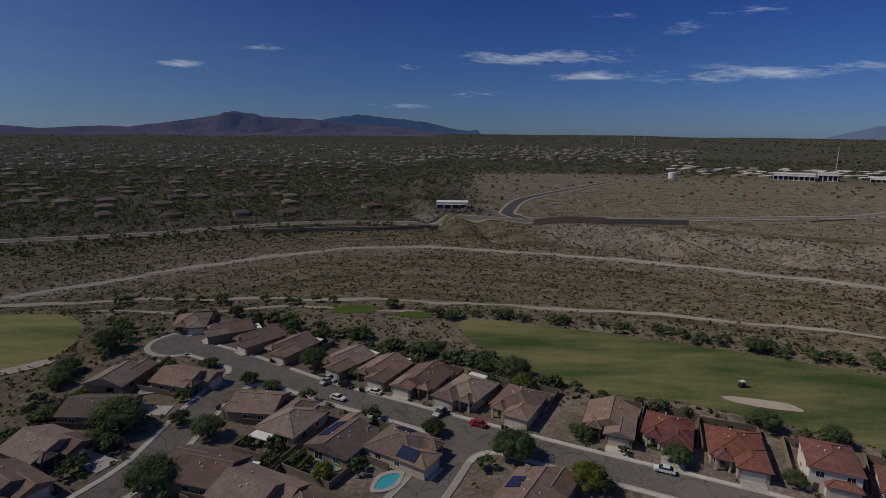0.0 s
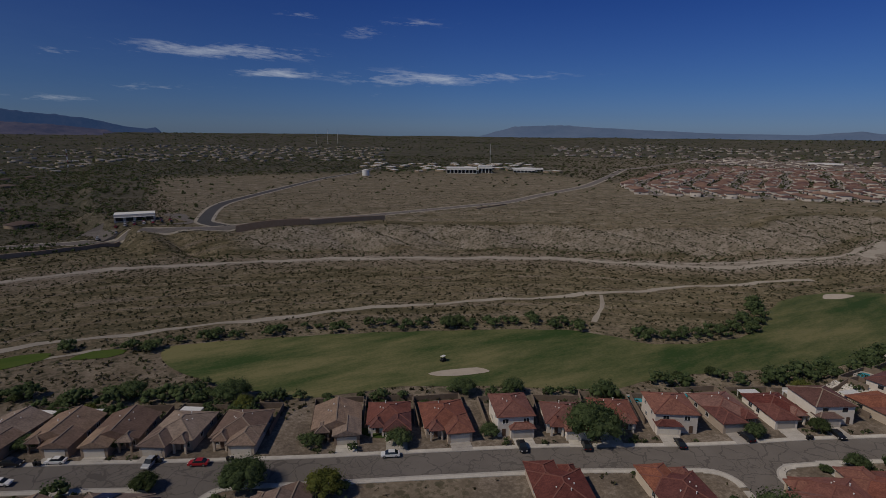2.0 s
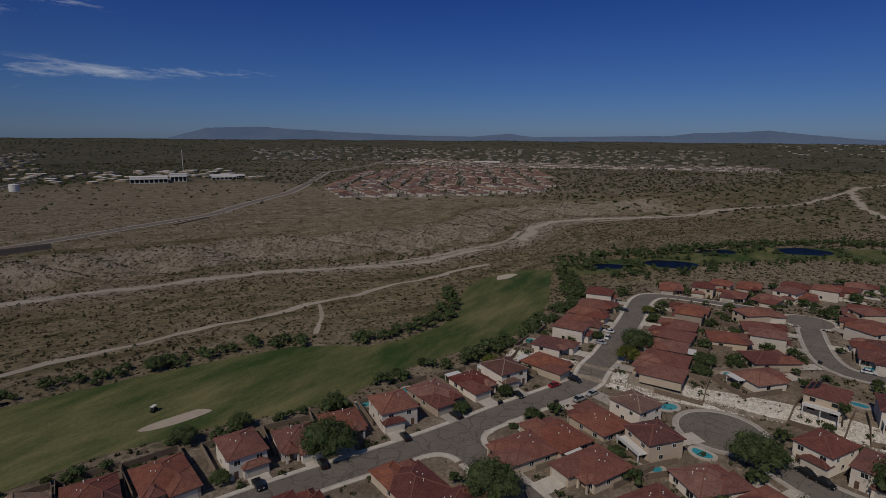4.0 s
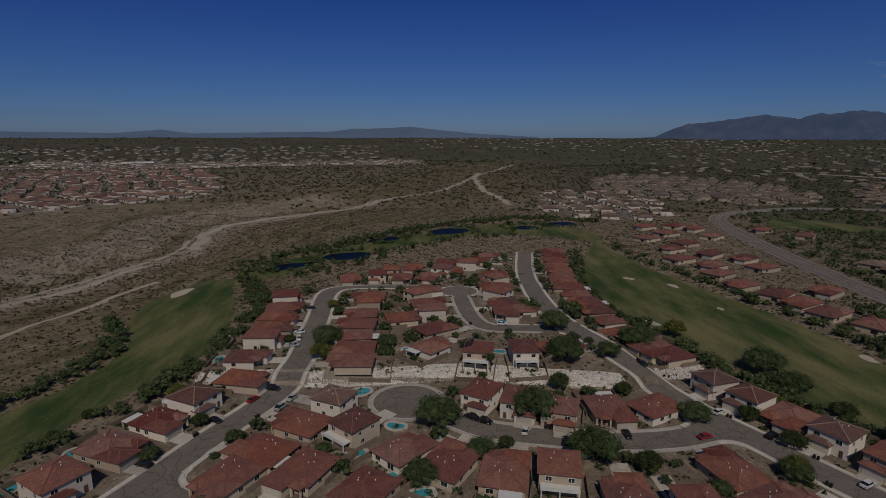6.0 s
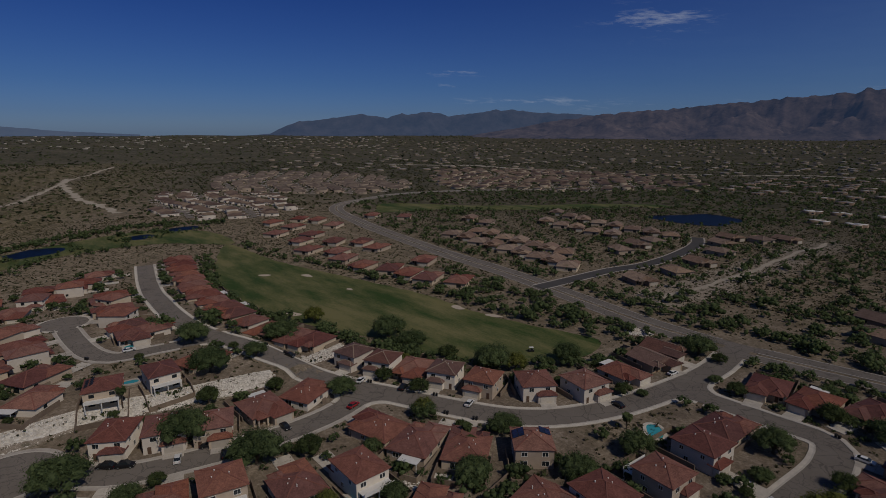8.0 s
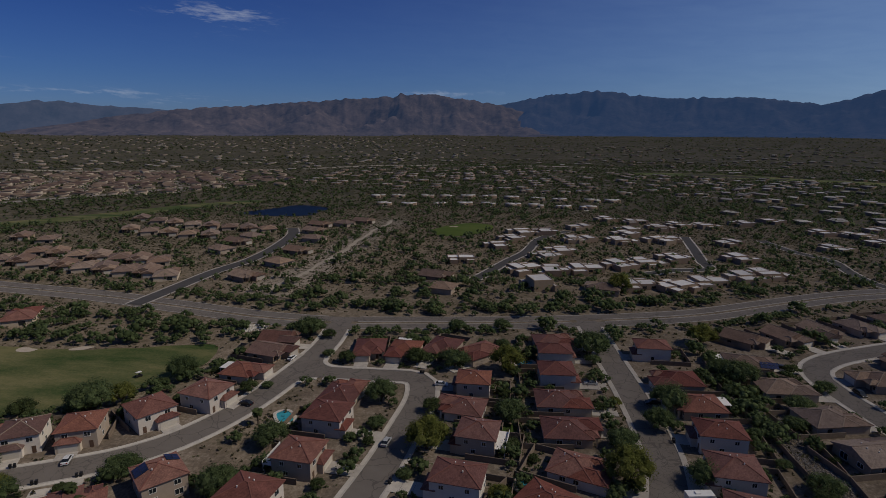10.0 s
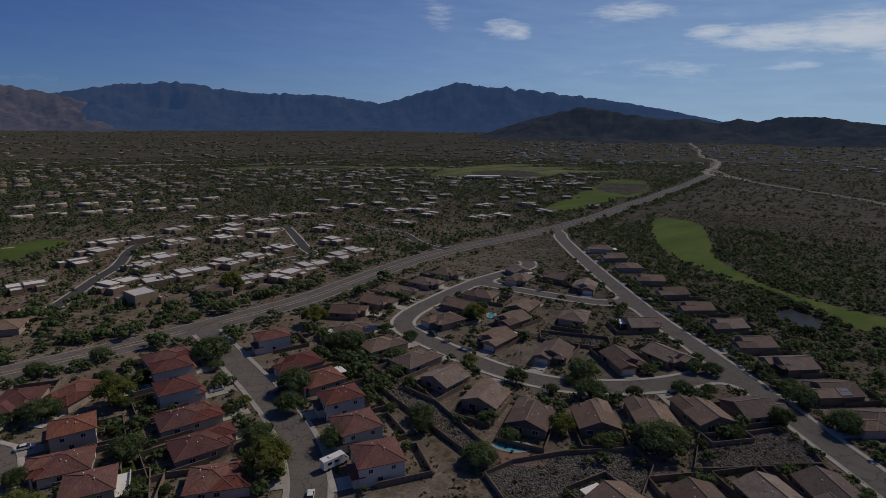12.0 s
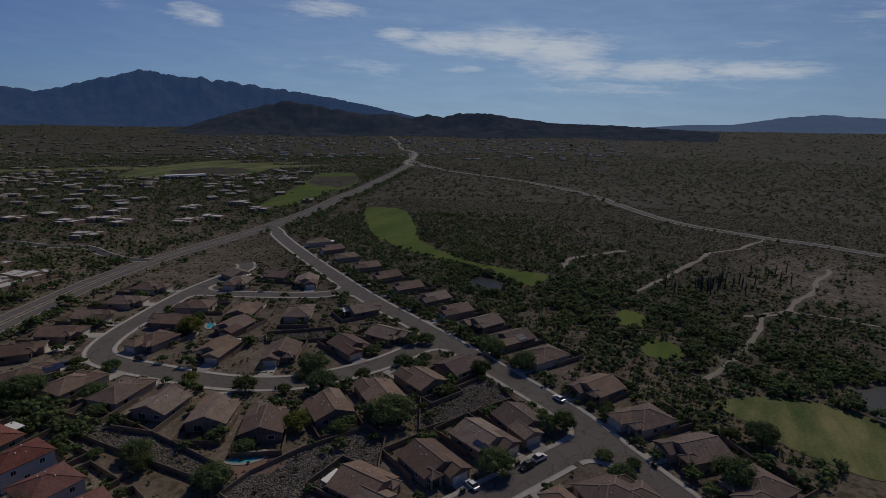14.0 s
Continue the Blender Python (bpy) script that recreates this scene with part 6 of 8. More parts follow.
# trees over the suburbs across the avenue
xy, a, r, g = polar(26000, 262, 1500, 0.8, 21, 112, 240)
ok = ~paved(xy[:, 0], xy[:, 1], 1) & ~turfed(xy[:, 0], xy[:, 1]) & (house_near(xy[:, 0], xy[:, 1]) > 16) & (line_dist(xy[:, 0], xy[:, 1], AVENUE)[1] > 0)
ok &= (g.uniform(0, 1, len(xy)) < 0.62 + 0.4 * ripple(xy[:, 0] * 1.7, xy[:, 1] * 1.7))
strew("woods", PLAIN_CROWNS, xy[ok], g.uniform(2.0, 4.9, ok.sum()), TREE_A, "dark desert trees between far houses", "trees", 0.2)
xy, a, r, g = polar(10000, 400, 1300, 0.8, 22, -42, 8)
ok = ~paved(xy[:, 0], xy[:, 1], 1) & (line_dist(xy[:, 0], xy[:, 1], WASH)[0] > 60) & (g.uniform(0, 1, len(xy)) < (1 - step(-10, 8, a) * 0.97) * (0.6 + 0.5 * ripple(xy[:, 0] * 1.5, xy[:, 1] * 1.5)))
strew("woods", PLAIN_CROWNS, xy[ok], g.uniform(1.6, 4.0, ok.sum()), TREE_C, "dark desert trees on the far slope", "trees", 0.2)
xy, a, r, g = polar(6400, 150, 560, 0.8, 23, 226, 286)
ok = ~paved(xy[:, 0], xy[:, 1], 1) & ~turfed(xy[:, 0], xy[:, 1]) & (house_near(xy[:, 0], xy[:, 1]) > 14) & (line_dist(xy[:, 0], xy[:, 1], STREETS["long_street"][1])[1] > 0)
near_green = 1 - step(40, 150, line_dist(xy[:, 0], xy[:, 1], [(-500, -330), (-345, -150), (-265, -30), (-215, 60)])[0])
ok &= g.uniform(0, 1, len(xy)) < 0.12 + 0.88 * near_green
strew("woods", PLAIN_CROWNS, xy[ok], g.uniform(1.7, 3.9, ok.sum()), TREE_A, "dense dark green brush beside the long street", "trees", 0.1)

# suburbs farther off: label, outline, street heading (degrees), lot width, block depth, share of lots built, roofs, walls, trees a house, bare ground
SUBURBS = [
    ("brown-roofed suburb behind the ponds", [(545, -240), (560, -195), (645, -167), (851, -225), (828, -299), (753, -352), (690, -335), (575, -300)], -14, 17, 62, 0.95, "far_brown", "pale", 2.6, 0.6),
    ("dense tan suburb on the plain", [(845, -302), (1117, -404), (1110, -569), (982, -642), (856, -640), (680, -575), (657, -451), (734, -380)], -32, 16, 56, 0.94, "far_tan", "tan", 2.8, 0.5),
    ("red-roofed suburb on the plateau", [(531, 457), (546, 397), (662, 292), (725, 254), (852, 267), (1168, 413), (1193, 717), (936, 727), (659, 579)], 34, 17, 60, 0.94, "far_red", "pale", 3.4, 0.6),
    ("pale suburb along the plateau's rim", [(1250, 900), (1260, 600), (1340, 430), (1410, 150), (1460, -60), (1640, -60), (1620, 200), (1540, 480), (1440, 900)], 100, 16, 58, 0.9, "far_tan", "white", 3.0, 0.6),
    ("brown-roofed suburb beyond the golf strip", [(650, -590), (769, -690), (934, -856), (808, -1068), (560, -1060), (393, -810), (477, -699), (560, -640)], -52, 19, 66, 0.85, "far_brown", "tan", 4.0, 0.3),
    ("low flat-roofed suburb among trees", [(330, -820), (370, -1250), (100, -1330), (-300, -1180), (-560, -1000), (-340, -760), (0, -790)], 4, 27, 76, 0.42, "flat", "brown", 11.0, 0.08),
    ("flat-roofed villas among dense trees", [(-480, -640), (-640, -560), (-800, -640), (-620, -860), (-430, -760)], 28, 29, 80, 0.5, "flat", "brown", 11.0, 0.05),
]


# ---- what grows where on the ground ----
vx, vy = gx.ravel(), gy.ravel()
vr, va = np.hypot(vx, vy), np.degrees(np.arctan2(vx, vy)) % 360
d_wash, s_wash = line_dist(vx, vy, WASH)
mesa = mesa_top(vx, vy)
on_mesa = step(74, 90, mesa) * (1 - step(900, 1000, vy)) * (1 - step(700, 900, vr - 200))
west = step(215, 235, va) * (1 - step(290, 300, va))
brush_cover = np.maximum(step(480, 1000, vr) * 0.92, west * step(180, 330, vr) * 0.75) * (1 - on_mesa)
brush_cover = np.maximum(brush_cover, np.where((va > 315) | (va < 2), step(380, 520, vr) * 0.8 * (1 - on_mesa), 0))
brush_cover = np.maximum(brush_cover, np.where((va > 125) & (va < 240), step(300, 800, vr) * 0.9, 0))
brush_cover = brush_cover * (1 - step(14, 34, np.where(s_wash > 0, d_wash, 0)) * (1 - step(76, 96, np.where(s_wash > 0, d_wash, 0))) * step(20, 90, vx) * (1 - step(700, 800, vx)))
brush_cover = brush_cover * (1 - 0.62 * step(36, 46, va) * (1 - step(100, 112, va)) * (1 - step(1500, 2000, vr)))
grass_cover = np.clip((1 - step(90, 170, d_wash)) * step(8, 30, d_wash) + on_mesa * 0.8, 0, 1)
yard = 1 - step(14, 24, house_near(vx, vy))
north_of = np.where(s_wash > 0, d_wash, 0)
bed = np.exp(-(d_wash / (6 + 8 * np.exp(-((vx - 330) / 70) ** 2) + 16 * np.exp(-((vx - 530) / 110) ** 2) + 2.5 * ripple(vx * 4, vy * 4))) ** 2) * (vr < 1200)
face = step(14, 34, north_of) * (1 - step(70, 88, north_of)) * step(20, 90, vx) * (1 - step(700, 800, vx)) * 0.62
trail = np.exp(-(line_dist(vx, vy, DIRT_TRACKS["bank_track"][1])[0] / 20) ** 2) * 1.0
bank_x = vx - np.interp(vy, [p[0] for p in BANK_FOOT], [p[1] for p in BANK_FOOT])
riprap = step(-2, 0, bank_x) * (1 - step(7, 9, bank_x)) * step(-76, -70, vy) * (1 - step(70, 76, vy))
pale = np.maximum(np.maximum(np.maximum(bed, riprap), face), np.maximum(trail, 0.44 * on_mesa))
in_town = np.zeros(len(vx))
for spec in SUBURBS:
    in_town = np.maximum(in_town, inside(vx, vy, spec[1]) * spec[9])
lot_at = np.exp(-((vx + 400) / 80) ** 4 - ((vy - 78) / 46) ** 4)
brush_cover = brush_cover * (1 - 0.9 * in_town) * (1 - 0.85 * lot_at)
yard = np.maximum(yard, in_town)
yard = np.maximum(yard, 0.4 * (1 - step(30, 80, line_dist(vx, vy, AVENUE)[0])) * (1 - step(300, 420, vr)))
pale = np.maximum(pale, 0.5 * lot_at)
pale = np.maximum(pale, np.exp(-((vx + 830) / 75) ** 2 - ((vy + 415) / 40) ** 2) * 1.2)
for key, values in (("pale", pale), ("off_wash", d_wash * s_wash), ("brush", brush_cover), ("dry_grass", grass_cover), ("bare", yard)):
    att = ground_mesh.attributes.new(key, "FLOAT", "POINT")
    att.data.foreach_set("value", values.astype(np.float32))

# ---- yards ----
# pools: x, y, half length, half width, turn
POOLS = [(-27, 113, 3.6, 2.1, 0.2), (-12, 107, 3.4, 1.8, 0.8), (-86, 150, 3.0, 1.7, 0.3), (143, 94, 3.4, 2.2, 0.6), (127, 102, 4.2, 2.0, 2.6), (73, 127, 4.0, 1.6, 2.7), (176, 16, 3.4, 2.2, 1.9),
         (205, -1, 3.0, 1.8, 1.0), (89, 66, 2.6, 1.8, 0.4), (152, 4, 2.8, 1.8, 1.2), (138, 15, 2.6, 1.8, 2.0), (126, 5, 3.6, 1.8, 2.3), (119, -3, 3.0, 1.6, 1.8), (98, -60, 3.8, 2.4, 0.4),
         (64, -147, 4.2, 2.4, 2.2), (97, -181, 3.6, 2.0, 0.3), (-13, -197, 3.4, 1.8, 0.5), (-10, -122, 3.0, 1.6, 1.2), (-99.5, -99, 5.0, 2.4, 2.4), (-121, -84, 3.2, 2.0, 2.6), (-153, -188, 3.4, 1.8, 0.6),
         (-165, -190, 4.0, 1.6, 0.9), (-155, -164, 3.0, 1.4, 0.6), (201, -37, 2.6, 1.6, 1.3), (201, 72, 3.2, 1.5, 0.2), (228, 74, 3.2, 1.5, 0.2), (237, -47, 4.0, 1.6, 1.5), (251, 0, 3, 1.6, 0.4)]
SIZE = {(1, 0): (11.6, 17.0), (1, 1): (12.0, 16.0), (1, 2): (11.0, 15.0), (2, 0): (10.4, 14.2), (2, 1): (11.2, 15.2), (2, 2): (9.6, 15.7)}


def on_house(x, y, but, margin=0.4):
    for i, (hx, hy, turn, _, s, _, _, plan) in enumerate(PLACED):
        if i != but and abs(hx - x) < 14 and abs(hy - y) < 14:
            c, n = math.cos(-turn), math.sin(-turn)
            lx, ly = (x - hx) * c - (y - hy) * n, (x - hx) * n + (y - hy) * c
            w, d = SIZE[s, plan]
            if abs(lx) < w / 2 + margin and abs(ly) < d / 2 + margin:
                return True
    return False


def near_pave(x, y):
    return street_gap(x, y) < 2.6


far_garden = []
for i, (hx, hy, turn, gap, s, flip, key, plan) in enumerate(PLACED):
    w, d = SIZE[s, plan]
    base = ground_z(hx, hy)
    k = -1 if flip else 1
    m = pose(hx, hy, base, 0, 0, math.degrees(turn))
    here = lambda a, b: (m @ Vector((a, b, 0))).to_2d()
    # driveway
    gxc = k * (-w / 2 + 3.3)
    f = Form()
    front = -d / 2 + 0.1 if s == 1 else -d / 2 + 1.7
    end = -min(max(gap, d / 2 + 1.5), d / 2 + 9) + 0.1
    n = 3
    for j in range(n):
        y0, y1 = end + (front - end) * j / n, end + (front - end) * (j + 1) / n
        f.face((gxc - 2.7, y0 + 0.03, 0.235), (gxc + 2.7, y0 + 0.03, 0.235), (gxc + 2.7, y1 - 0.03, 0.235), (gxc - 2.7, y1 - 0.03, 0.235))
        f.face((gxc - 2.7, y0 + 0.03, 0.0), (gxc + 2.7, y0 + 0.03, 0.0), (gxc + 2.7, y0 + 0.03, 0.235), (gxc - 2.7, y0 + 0.03, 0.235))
    ob = tagged(new("driveway", f.mesh("driveway", CONCRETE)), "pale concrete driveway from garage to street", "driveway", "", "structure")
    ob.matrix_basis = m
    # block wall round the back yard
    if math.hypot(hx, hy) < 330:
        f = Form()
        hw, dep = 7.0, 7.0
        path = [(-hw, d / 2 - 8), (-hw, d / 2 + dep), (hw, d / 2 + dep), (hw, d / 2 - 8)]
        for (ax, ay), (bx, by) in zip(path[:-1], path[1:]):
            n = 7
            for j in range(n):
                p = here(ax + (bx - ax) * j / n, ay + (by - ay) * j / n)
                q = here(ax + (bx - ax) * (j + 1) / n, ay + (by - ay) * (j + 1) / n)
                if any(on_house(c.x, c.y, i) or near_pave(c.x, c.y) for c in (p, q, (p + q) / 2)):
                    continue
                f.bar((p.x, p.y, ground_z(p.x, p.y) - 0.1), (q.x, q.y, ground_z(q.x, q.y) - 0.1), 0.22, 1.9)
        if f.v:
            tagged(new("garden_wall", f.mesh("garden_wall", BLOCKWALL)), "tan concrete block wall round a back yard", "wall", "garden walls")
    # yard trees and bins
    if math.hypot(hx, hy) < 210:
        for chance, (lx, ly), rad in ((0.3, (-gxc * 0.9 + rng.uniform(-1, 1), -max(gap, d / 2 + 2) + 3.2), rng.uniform(1.8, 3.2)), (0.4, (rng.uniform(-4, 4), d / 2 + rng.uniform(3.5, 5.5)), rng.uniform(1.8, 3.4))):
            p = here(lx, ly)
            if rng.random() < chance and not on_house(p.x, p.y, -1, 1.0) and street_gap(p.x, p.y) > 2.5 and min(math.hypot(p.x - a, p.y - b) - c for a, b, c in TREE_SPOTS) > 2.5:
                plant(rng.choice(("mesquite", "mesquite", "evergreen", "palo_verde")), p.x, p.y, rad, "garden trees")
    if math.hypot(hx, hy) >= 210 or key == "T" or hy < -60:
        for _ in range(5 if key == "T" else 4):
            p = here(rng.uniform(-8, 8), rng.choice((-1, 1)) * (d / 2 + rng.uniform(2.5, 5)))
            if rng.random() < 0.66 and not on_house(p.x, p.y, -1, 1.0) and street_gap(p.x, p.y) > 2.5:
                far_garden.append((p.x, p.y, rng.uniform(1.7, 4.0)))

# trees scattered over the yards, quarter by quarter: outline, number
for ring, count in (([(-262, -262), (-190, -262), (-98, -225), (-92, -100), (-128, -60), (-205, -58), (-285, -185)], 230), ([(-72, -215), (88, -212), (96, -140), (60, -92), (-70, -92)], 120),
                    ([(-112, 92), (-112, 205), (-60, 200), (60, 135), (60, 95), (-10, 84)], 70), ([(188, -66), (190, 68), (330, 60), (400, -60), (330, -74)], 110), ([(92, 0), (92, 60), (150, 70), (178, 30), (160, -95), (90, -95)], 70)):
    rr = np.array(ring, float)
    for _ in range(count):
        x, y = rng.uniform(rr[:, 0].min(), rr[:, 0].max()), rng.uniform(rr[:, 1].min(), rr[:, 1].max())
        if inside(np.array([x]), np.array([y]), ring)[0] and not on_house(x, y, -1, 1.2) and street_gap(x, y) > 2.2 and min(math.hypot(x - a, y - b) for a, b, *_ in POOLS) > 5.5:
            far_garden.append((x, y, rng.uniform(1.6, 3.3)))
far_garden = np.array(far_garden)
strew("garden_woods", FAR_CROWNS, far_garden[:, :2], far_garden[:, 2], TREE_A, "green trees between the far houses of the suburb", "trees", 0.4)
# small garden plants and gravel stones
gp = []
g = np.random.RandomState(5)
for hx, hy, turn, gap, s, flip, key, plan in PLACED:
    c, n = math.cos(turn), math.sin(turn)
    w, d = SIZE[s, plan]
    for _ in range(30):
        lx, ly = g.uniform(-7, 7), g.choice((g.uniform(-max(gap, 10), -d / 2 - 0.5), g.uniform(d / 2 + 0.6, d / 2 + 6.5)))
        if ly < 0 and abs(lx - (-1 if flip else 1) * (-w / 2 + 3.3)) < 3.4:
            continue
        gp.append((hx + lx * c - ly * n, hy + lx * n + ly * c))
gp = np.array([p for p in gp if not on_house(p[0], p[1], -1, 0.3) and street_gap(*p) > 2.2])
big = g.uniform(0, 1, len(gp)) < 0.13
strew("garden_shrubs", SMALL_CROWNS, gp[big], g.uniform(0.7, 1.7, big.sum()), TREE_A, "rounded green garden bushes beside the houses", "bush")
strew("garden_shrubs", NEAR_FORMS, gp, g.uniform(0.3, 1.25, len(gp)), BRUSH_GREEN, "small green shrubs in gravel yards", "bush")


# ---- pools ----
def pool(x, y, rx, ry, turn, label="turquoise swimming pool with pale stone edge"):
    p = thing("pool", label, "pool")
    ring = curve_through(blob(0, 0, rx, ry, 0, 8, 0.14, int(x * 7 + y)), 0.6, True)
    deck = curve_through(blob(0, 0, rx + 1.1, ry + 1.1, 0, 8, 0.14, int(x * 7 + y)), 0.6, True)
    z = ground_z(x, y)
    f, e = Form(), Form()
    f.face(*[(a, b, 0.2) for a, b in ring])
    n = len(ring)
    inner = [ring[i * n // 40] for i in range(40)]
    outer = [deck[i * len(deck) // 40] for i in range(40)]
    for i in range(40):
        j = (i + 1) % 40
        e.face((*inner[i], 0.3), (*outer[i], 0.3), (*outer[j], 0.3), (*inner[j], 0.3))
        e.face((*outer[i], 0.3), (*outer[i], -0.1), (*outer[j], -0.1), (*outer[j], 0.3))
        e.face((*inner[i], 0.0), (*inner[i], 0.3), (*inner[j], 0.3), (*inner[j], 0.0))
    part("water", f, POOL, p)
    part("deck", e, CONCRETE, p)
    p.matrix_basis = pose(x, y, z, 0, 0, math.degrees(turn))


for row in POOLS:
    pool(*row)
# paved pool terrace and lawns of single gardens
for x, y, rx, ry, turn, mat, word in ((-97, -96, 10, 6, 2.4, plain("red_pavers", (0.2, 0.12, 0.085), (0.29, 0.18, 0.13), 0.8), "reddish paved pool terrace"), (154, 22, 4, 3, 0.4, LAWN, "small green garden lawn"), (144, 24, 3.5, 3, 0.4, LAWN, "small green garden lawn"), (-35, 115, 5, 4, 0.3, LAWN, "small green garden lawn"),
                              (51, 124, 1.6, 5, 0.5, LAWN, "narrow green garden lawn"), (-4, -148, 5, 4, 0.3, LAWN, "small green garden lawn"), (50, -93, 5, 4, 0.1, LAWN, "small green garden lawn"), (-8, -117, 5, 4, 0.2, LAWN, "small green garden lawn")):
    f = Form()
    sheet(f, blob(x, y, rx, ry, turn, 8, 0.12, 3), 0.15)
    setting("lawn" if mat is LAWN else "terrace", f, mat, word, "garden")


# ---- roof fittings ----
def house_at(x, y):
    return min(PLACED, key=lambda p: math.hypot(p[0] - x, p[1] - y))


DARK_FRAME = plain("anodised_frame", (0.03, 0.03, 0.035), (0.06, 0.06, 0.065), 2.0, 0.6, 0.0, 0.1)


def solar(x, y, side, rows, cols, along, up, label="blue-black solar panels on a tile roof", mat=SOLAR):
    """Solar panels lying on the side slope of the roof at x, y; side -1 or 1."""
    hx, hy, turn, _, s, flip, key, plan = house_at(x, y)
    w, d = SIZE[s, plan]
    e = {1: 3.0, 2: 5.7}[s] + 0.12
    o = thing("solar_array", label, "solar panel")
    tilt = math.atan(0.37)
    for r in range(rows):
        for c in range(cols):
            f, g = Form(), Form()
            f.box(-0.5, -0.82, 0.0, 0.5, 0.82, 0.06)
            g.box(-0.46, -0.78, 0.05, 0.46, 0.78, 0.07)
            p = part("panel", f, DARK_FRAME, o)
            part("cell_sheet", g, mat, p)
            p.matrix_basis = Matrix.Translation((c * 1.04, r * 1.7, 0.0))
    # local frame: x along the ridge, y up the slope
    start = Vector((side * (w / 2 + 0.5 - up * math.cos(tilt)), along, e + up * math.sin(tilt) + 0.16))
    ax = Vector((0, 1, 0))
    ay = Vector((-side * math.cos(tilt), 0, math.sin(tilt)))
    az_ = ax.cross(ay)
    if az_.z < 0:
        ax, az_ = -ax, -az_
    rot = Matrix((ax, ay, az_)).transposed().to_4x4()
    o.matrix_basis = pose(hx, hy, ground_z(hx, hy), 0, 0, math.degrees(turn)) @ Matrix.Translation(start) @ rot


solar(-23, 121, 1, 2, 7, -2.5, 1.6)
solar(-8, 117, -1, 2, 5, -1.0, 1.4)
solar(-8, 117, 1, 2, 4, 2.0, 1.4)
solar(20, 101, 1, 2, 4, 0.0, 1.6)
solar(82, -110, 1, 2, 4, -1.5, 1.2)
solar(82, -110, -1, 2, 3, 0.0, 1.2)
solar(-98, -202, 1, 2, 7, -3.0, 1.4)
solar(-98, -202, -1, 2, 6, -3.0, 1.4)
solar(-211, -62, 1, 2, 4, 0.0, 1.4)
solar(-135, -43, -1, 1, 6, -1.0, 2.0)
solar(-26, -182, 1, 2, 3, 0.0, 1.2)


def coils(x, y, side):
    """Black solar water-heating coils in two rows on a roof."""
    hx, hy, turn, _, s, flip, key, plan = house_at(x, y)
    w, d = SIZE[s, plan]
    o = thing("solar_water_heater", "black round solar heating coils on a red roof", "solar heater")
    t = math.atan(0.37)
    for r in range(2):
        for c in range(4):
            f = Form()
            f.tube((0, 0, 0), (0, 0, 0.1), 0.72, 0.72, 14)
            f.tube((0, 0, 0.1), (0, 0, 0.14), 0.5, 0.3, 14)
            p = part("coil", f, BLACK, o)
            up = 1.3 + r * 1.65
            p.matrix_basis = Matrix.Translation((side * (w / 2 + 0.5 - up * math.cos(t)), -1.6 + c * 1.6, {1: 3.0, 2: 5.7}[s] + 0.12 + up * math.sin(t) + 0.02)) @ Matrix.Rotation(side * t, 4, "Y")
    o.matrix_basis = pose(hx, hy, ground_z(hx, hy), 0, 0, math.degrees(turn))


coils(194, -28, 1)
coils(-26, -200, 1)


# ---- cars, bins, carts ----
def build_car(paint, tall):
    car = thing("car", "", "car")
    L, W = (4.7, 1.84) if not tall else (4.9, 1.94)
    belt, top = (0.95, 1.45) if not tall else (1.1, 1.8)
    side = [(-L / 2, 0.35), (L / 2, 0.35), (L / 2, 0.62), (L / 2 - 0.15, 0.78), (0.28 * L, belt - 0.02), (-0.4 * L, belt + 0.02), (-L / 2 + 0.05, belt - 0.08)]
    roofl = [(0.27 * L, belt - 0.02), (0.1 * L, top), (-0.24 * L, top), (-0.41 * L if not tall else -0.46 * L, belt)]
    body, glass, top_f = Form(), Form(), Form()

    def loft(form, prof, w0, w1):
        n = len(form.v)
        k = len(prof)
        lo, hi = min(p[1] for p in prof), max(p[1] for p in prof)
        for sgn in (-1, 1):
            form.v += [(x, sgn * (w0 + (w1 - w0) * (z - lo) / (hi - lo)) / 2, z) for x, z in prof]
        form.f += [tuple(n + i for i in range(k)), tuple(n + 2 * k - 1 - i for i in range(k))]
        form.f += [(n + (i + 1) % k, n + i, n + k + i, n + k + (i + 1) % k) for i in range(k)]

    loft(body, side, W, W - 0.12)
    loft(glass, roofl, W - 0.16, W - 0.5)
    loft(top_f, [(0.105 * L, top - 0.03), (0.09 * L, top + 0.02), (-0.23 * L, top + 0.02), (-0.25 * L, top - 0.03)], W - 0.46, W - 0.52)
    part("body", body, paint, car)
    part("glasshouse", glass, GLASS, car, "dark car windows")
    part("roof", top_f, paint, car)
    for x in (-0.31 * L, 0.31 * L):
        for y in (-W / 2 + 0.1, W / 2 - 0.1):
            t, h = Form(), Form()
            t.tube((x, y - 0.11, 0.33), (x, y + 0.11, 0.33), 0.33, 0.33, 12)
            sgn = 1 if y > 0 else -1
            h.tube((x, y + sgn * 0.11, 0.33), (x, y + sgn * 0.13, 0.33), 0.2, 0.18, 10)
            wh = part("wheel", t, RUBBER, car)
            part("rim", h, METAL, wh)
    for y in (-0.62, 0.62):
        a, b = Form(), Form()
        a.box(L / 2 - 0.12, y - 0.18, 0.6, L / 2 + 0.015, y + 0.18, 0.74)
        b.box(-L / 2 - 0.015, y - 0.16, 0.68, -L / 2 + 0.1, y + 0.16, 0.86)
        part("headlight", a, TRIM, car)
        part("tail_light", b, LAMP_RED, car)
    return car


CAR_WORDS = {"white": "white car parked by the kerb", "red": "red car parked by the kerb", "black": "black car parked by a house", "silver": "silver car parked by a house", "blue": "dark blue car parked by a house"}
CAR_PROTO = {}


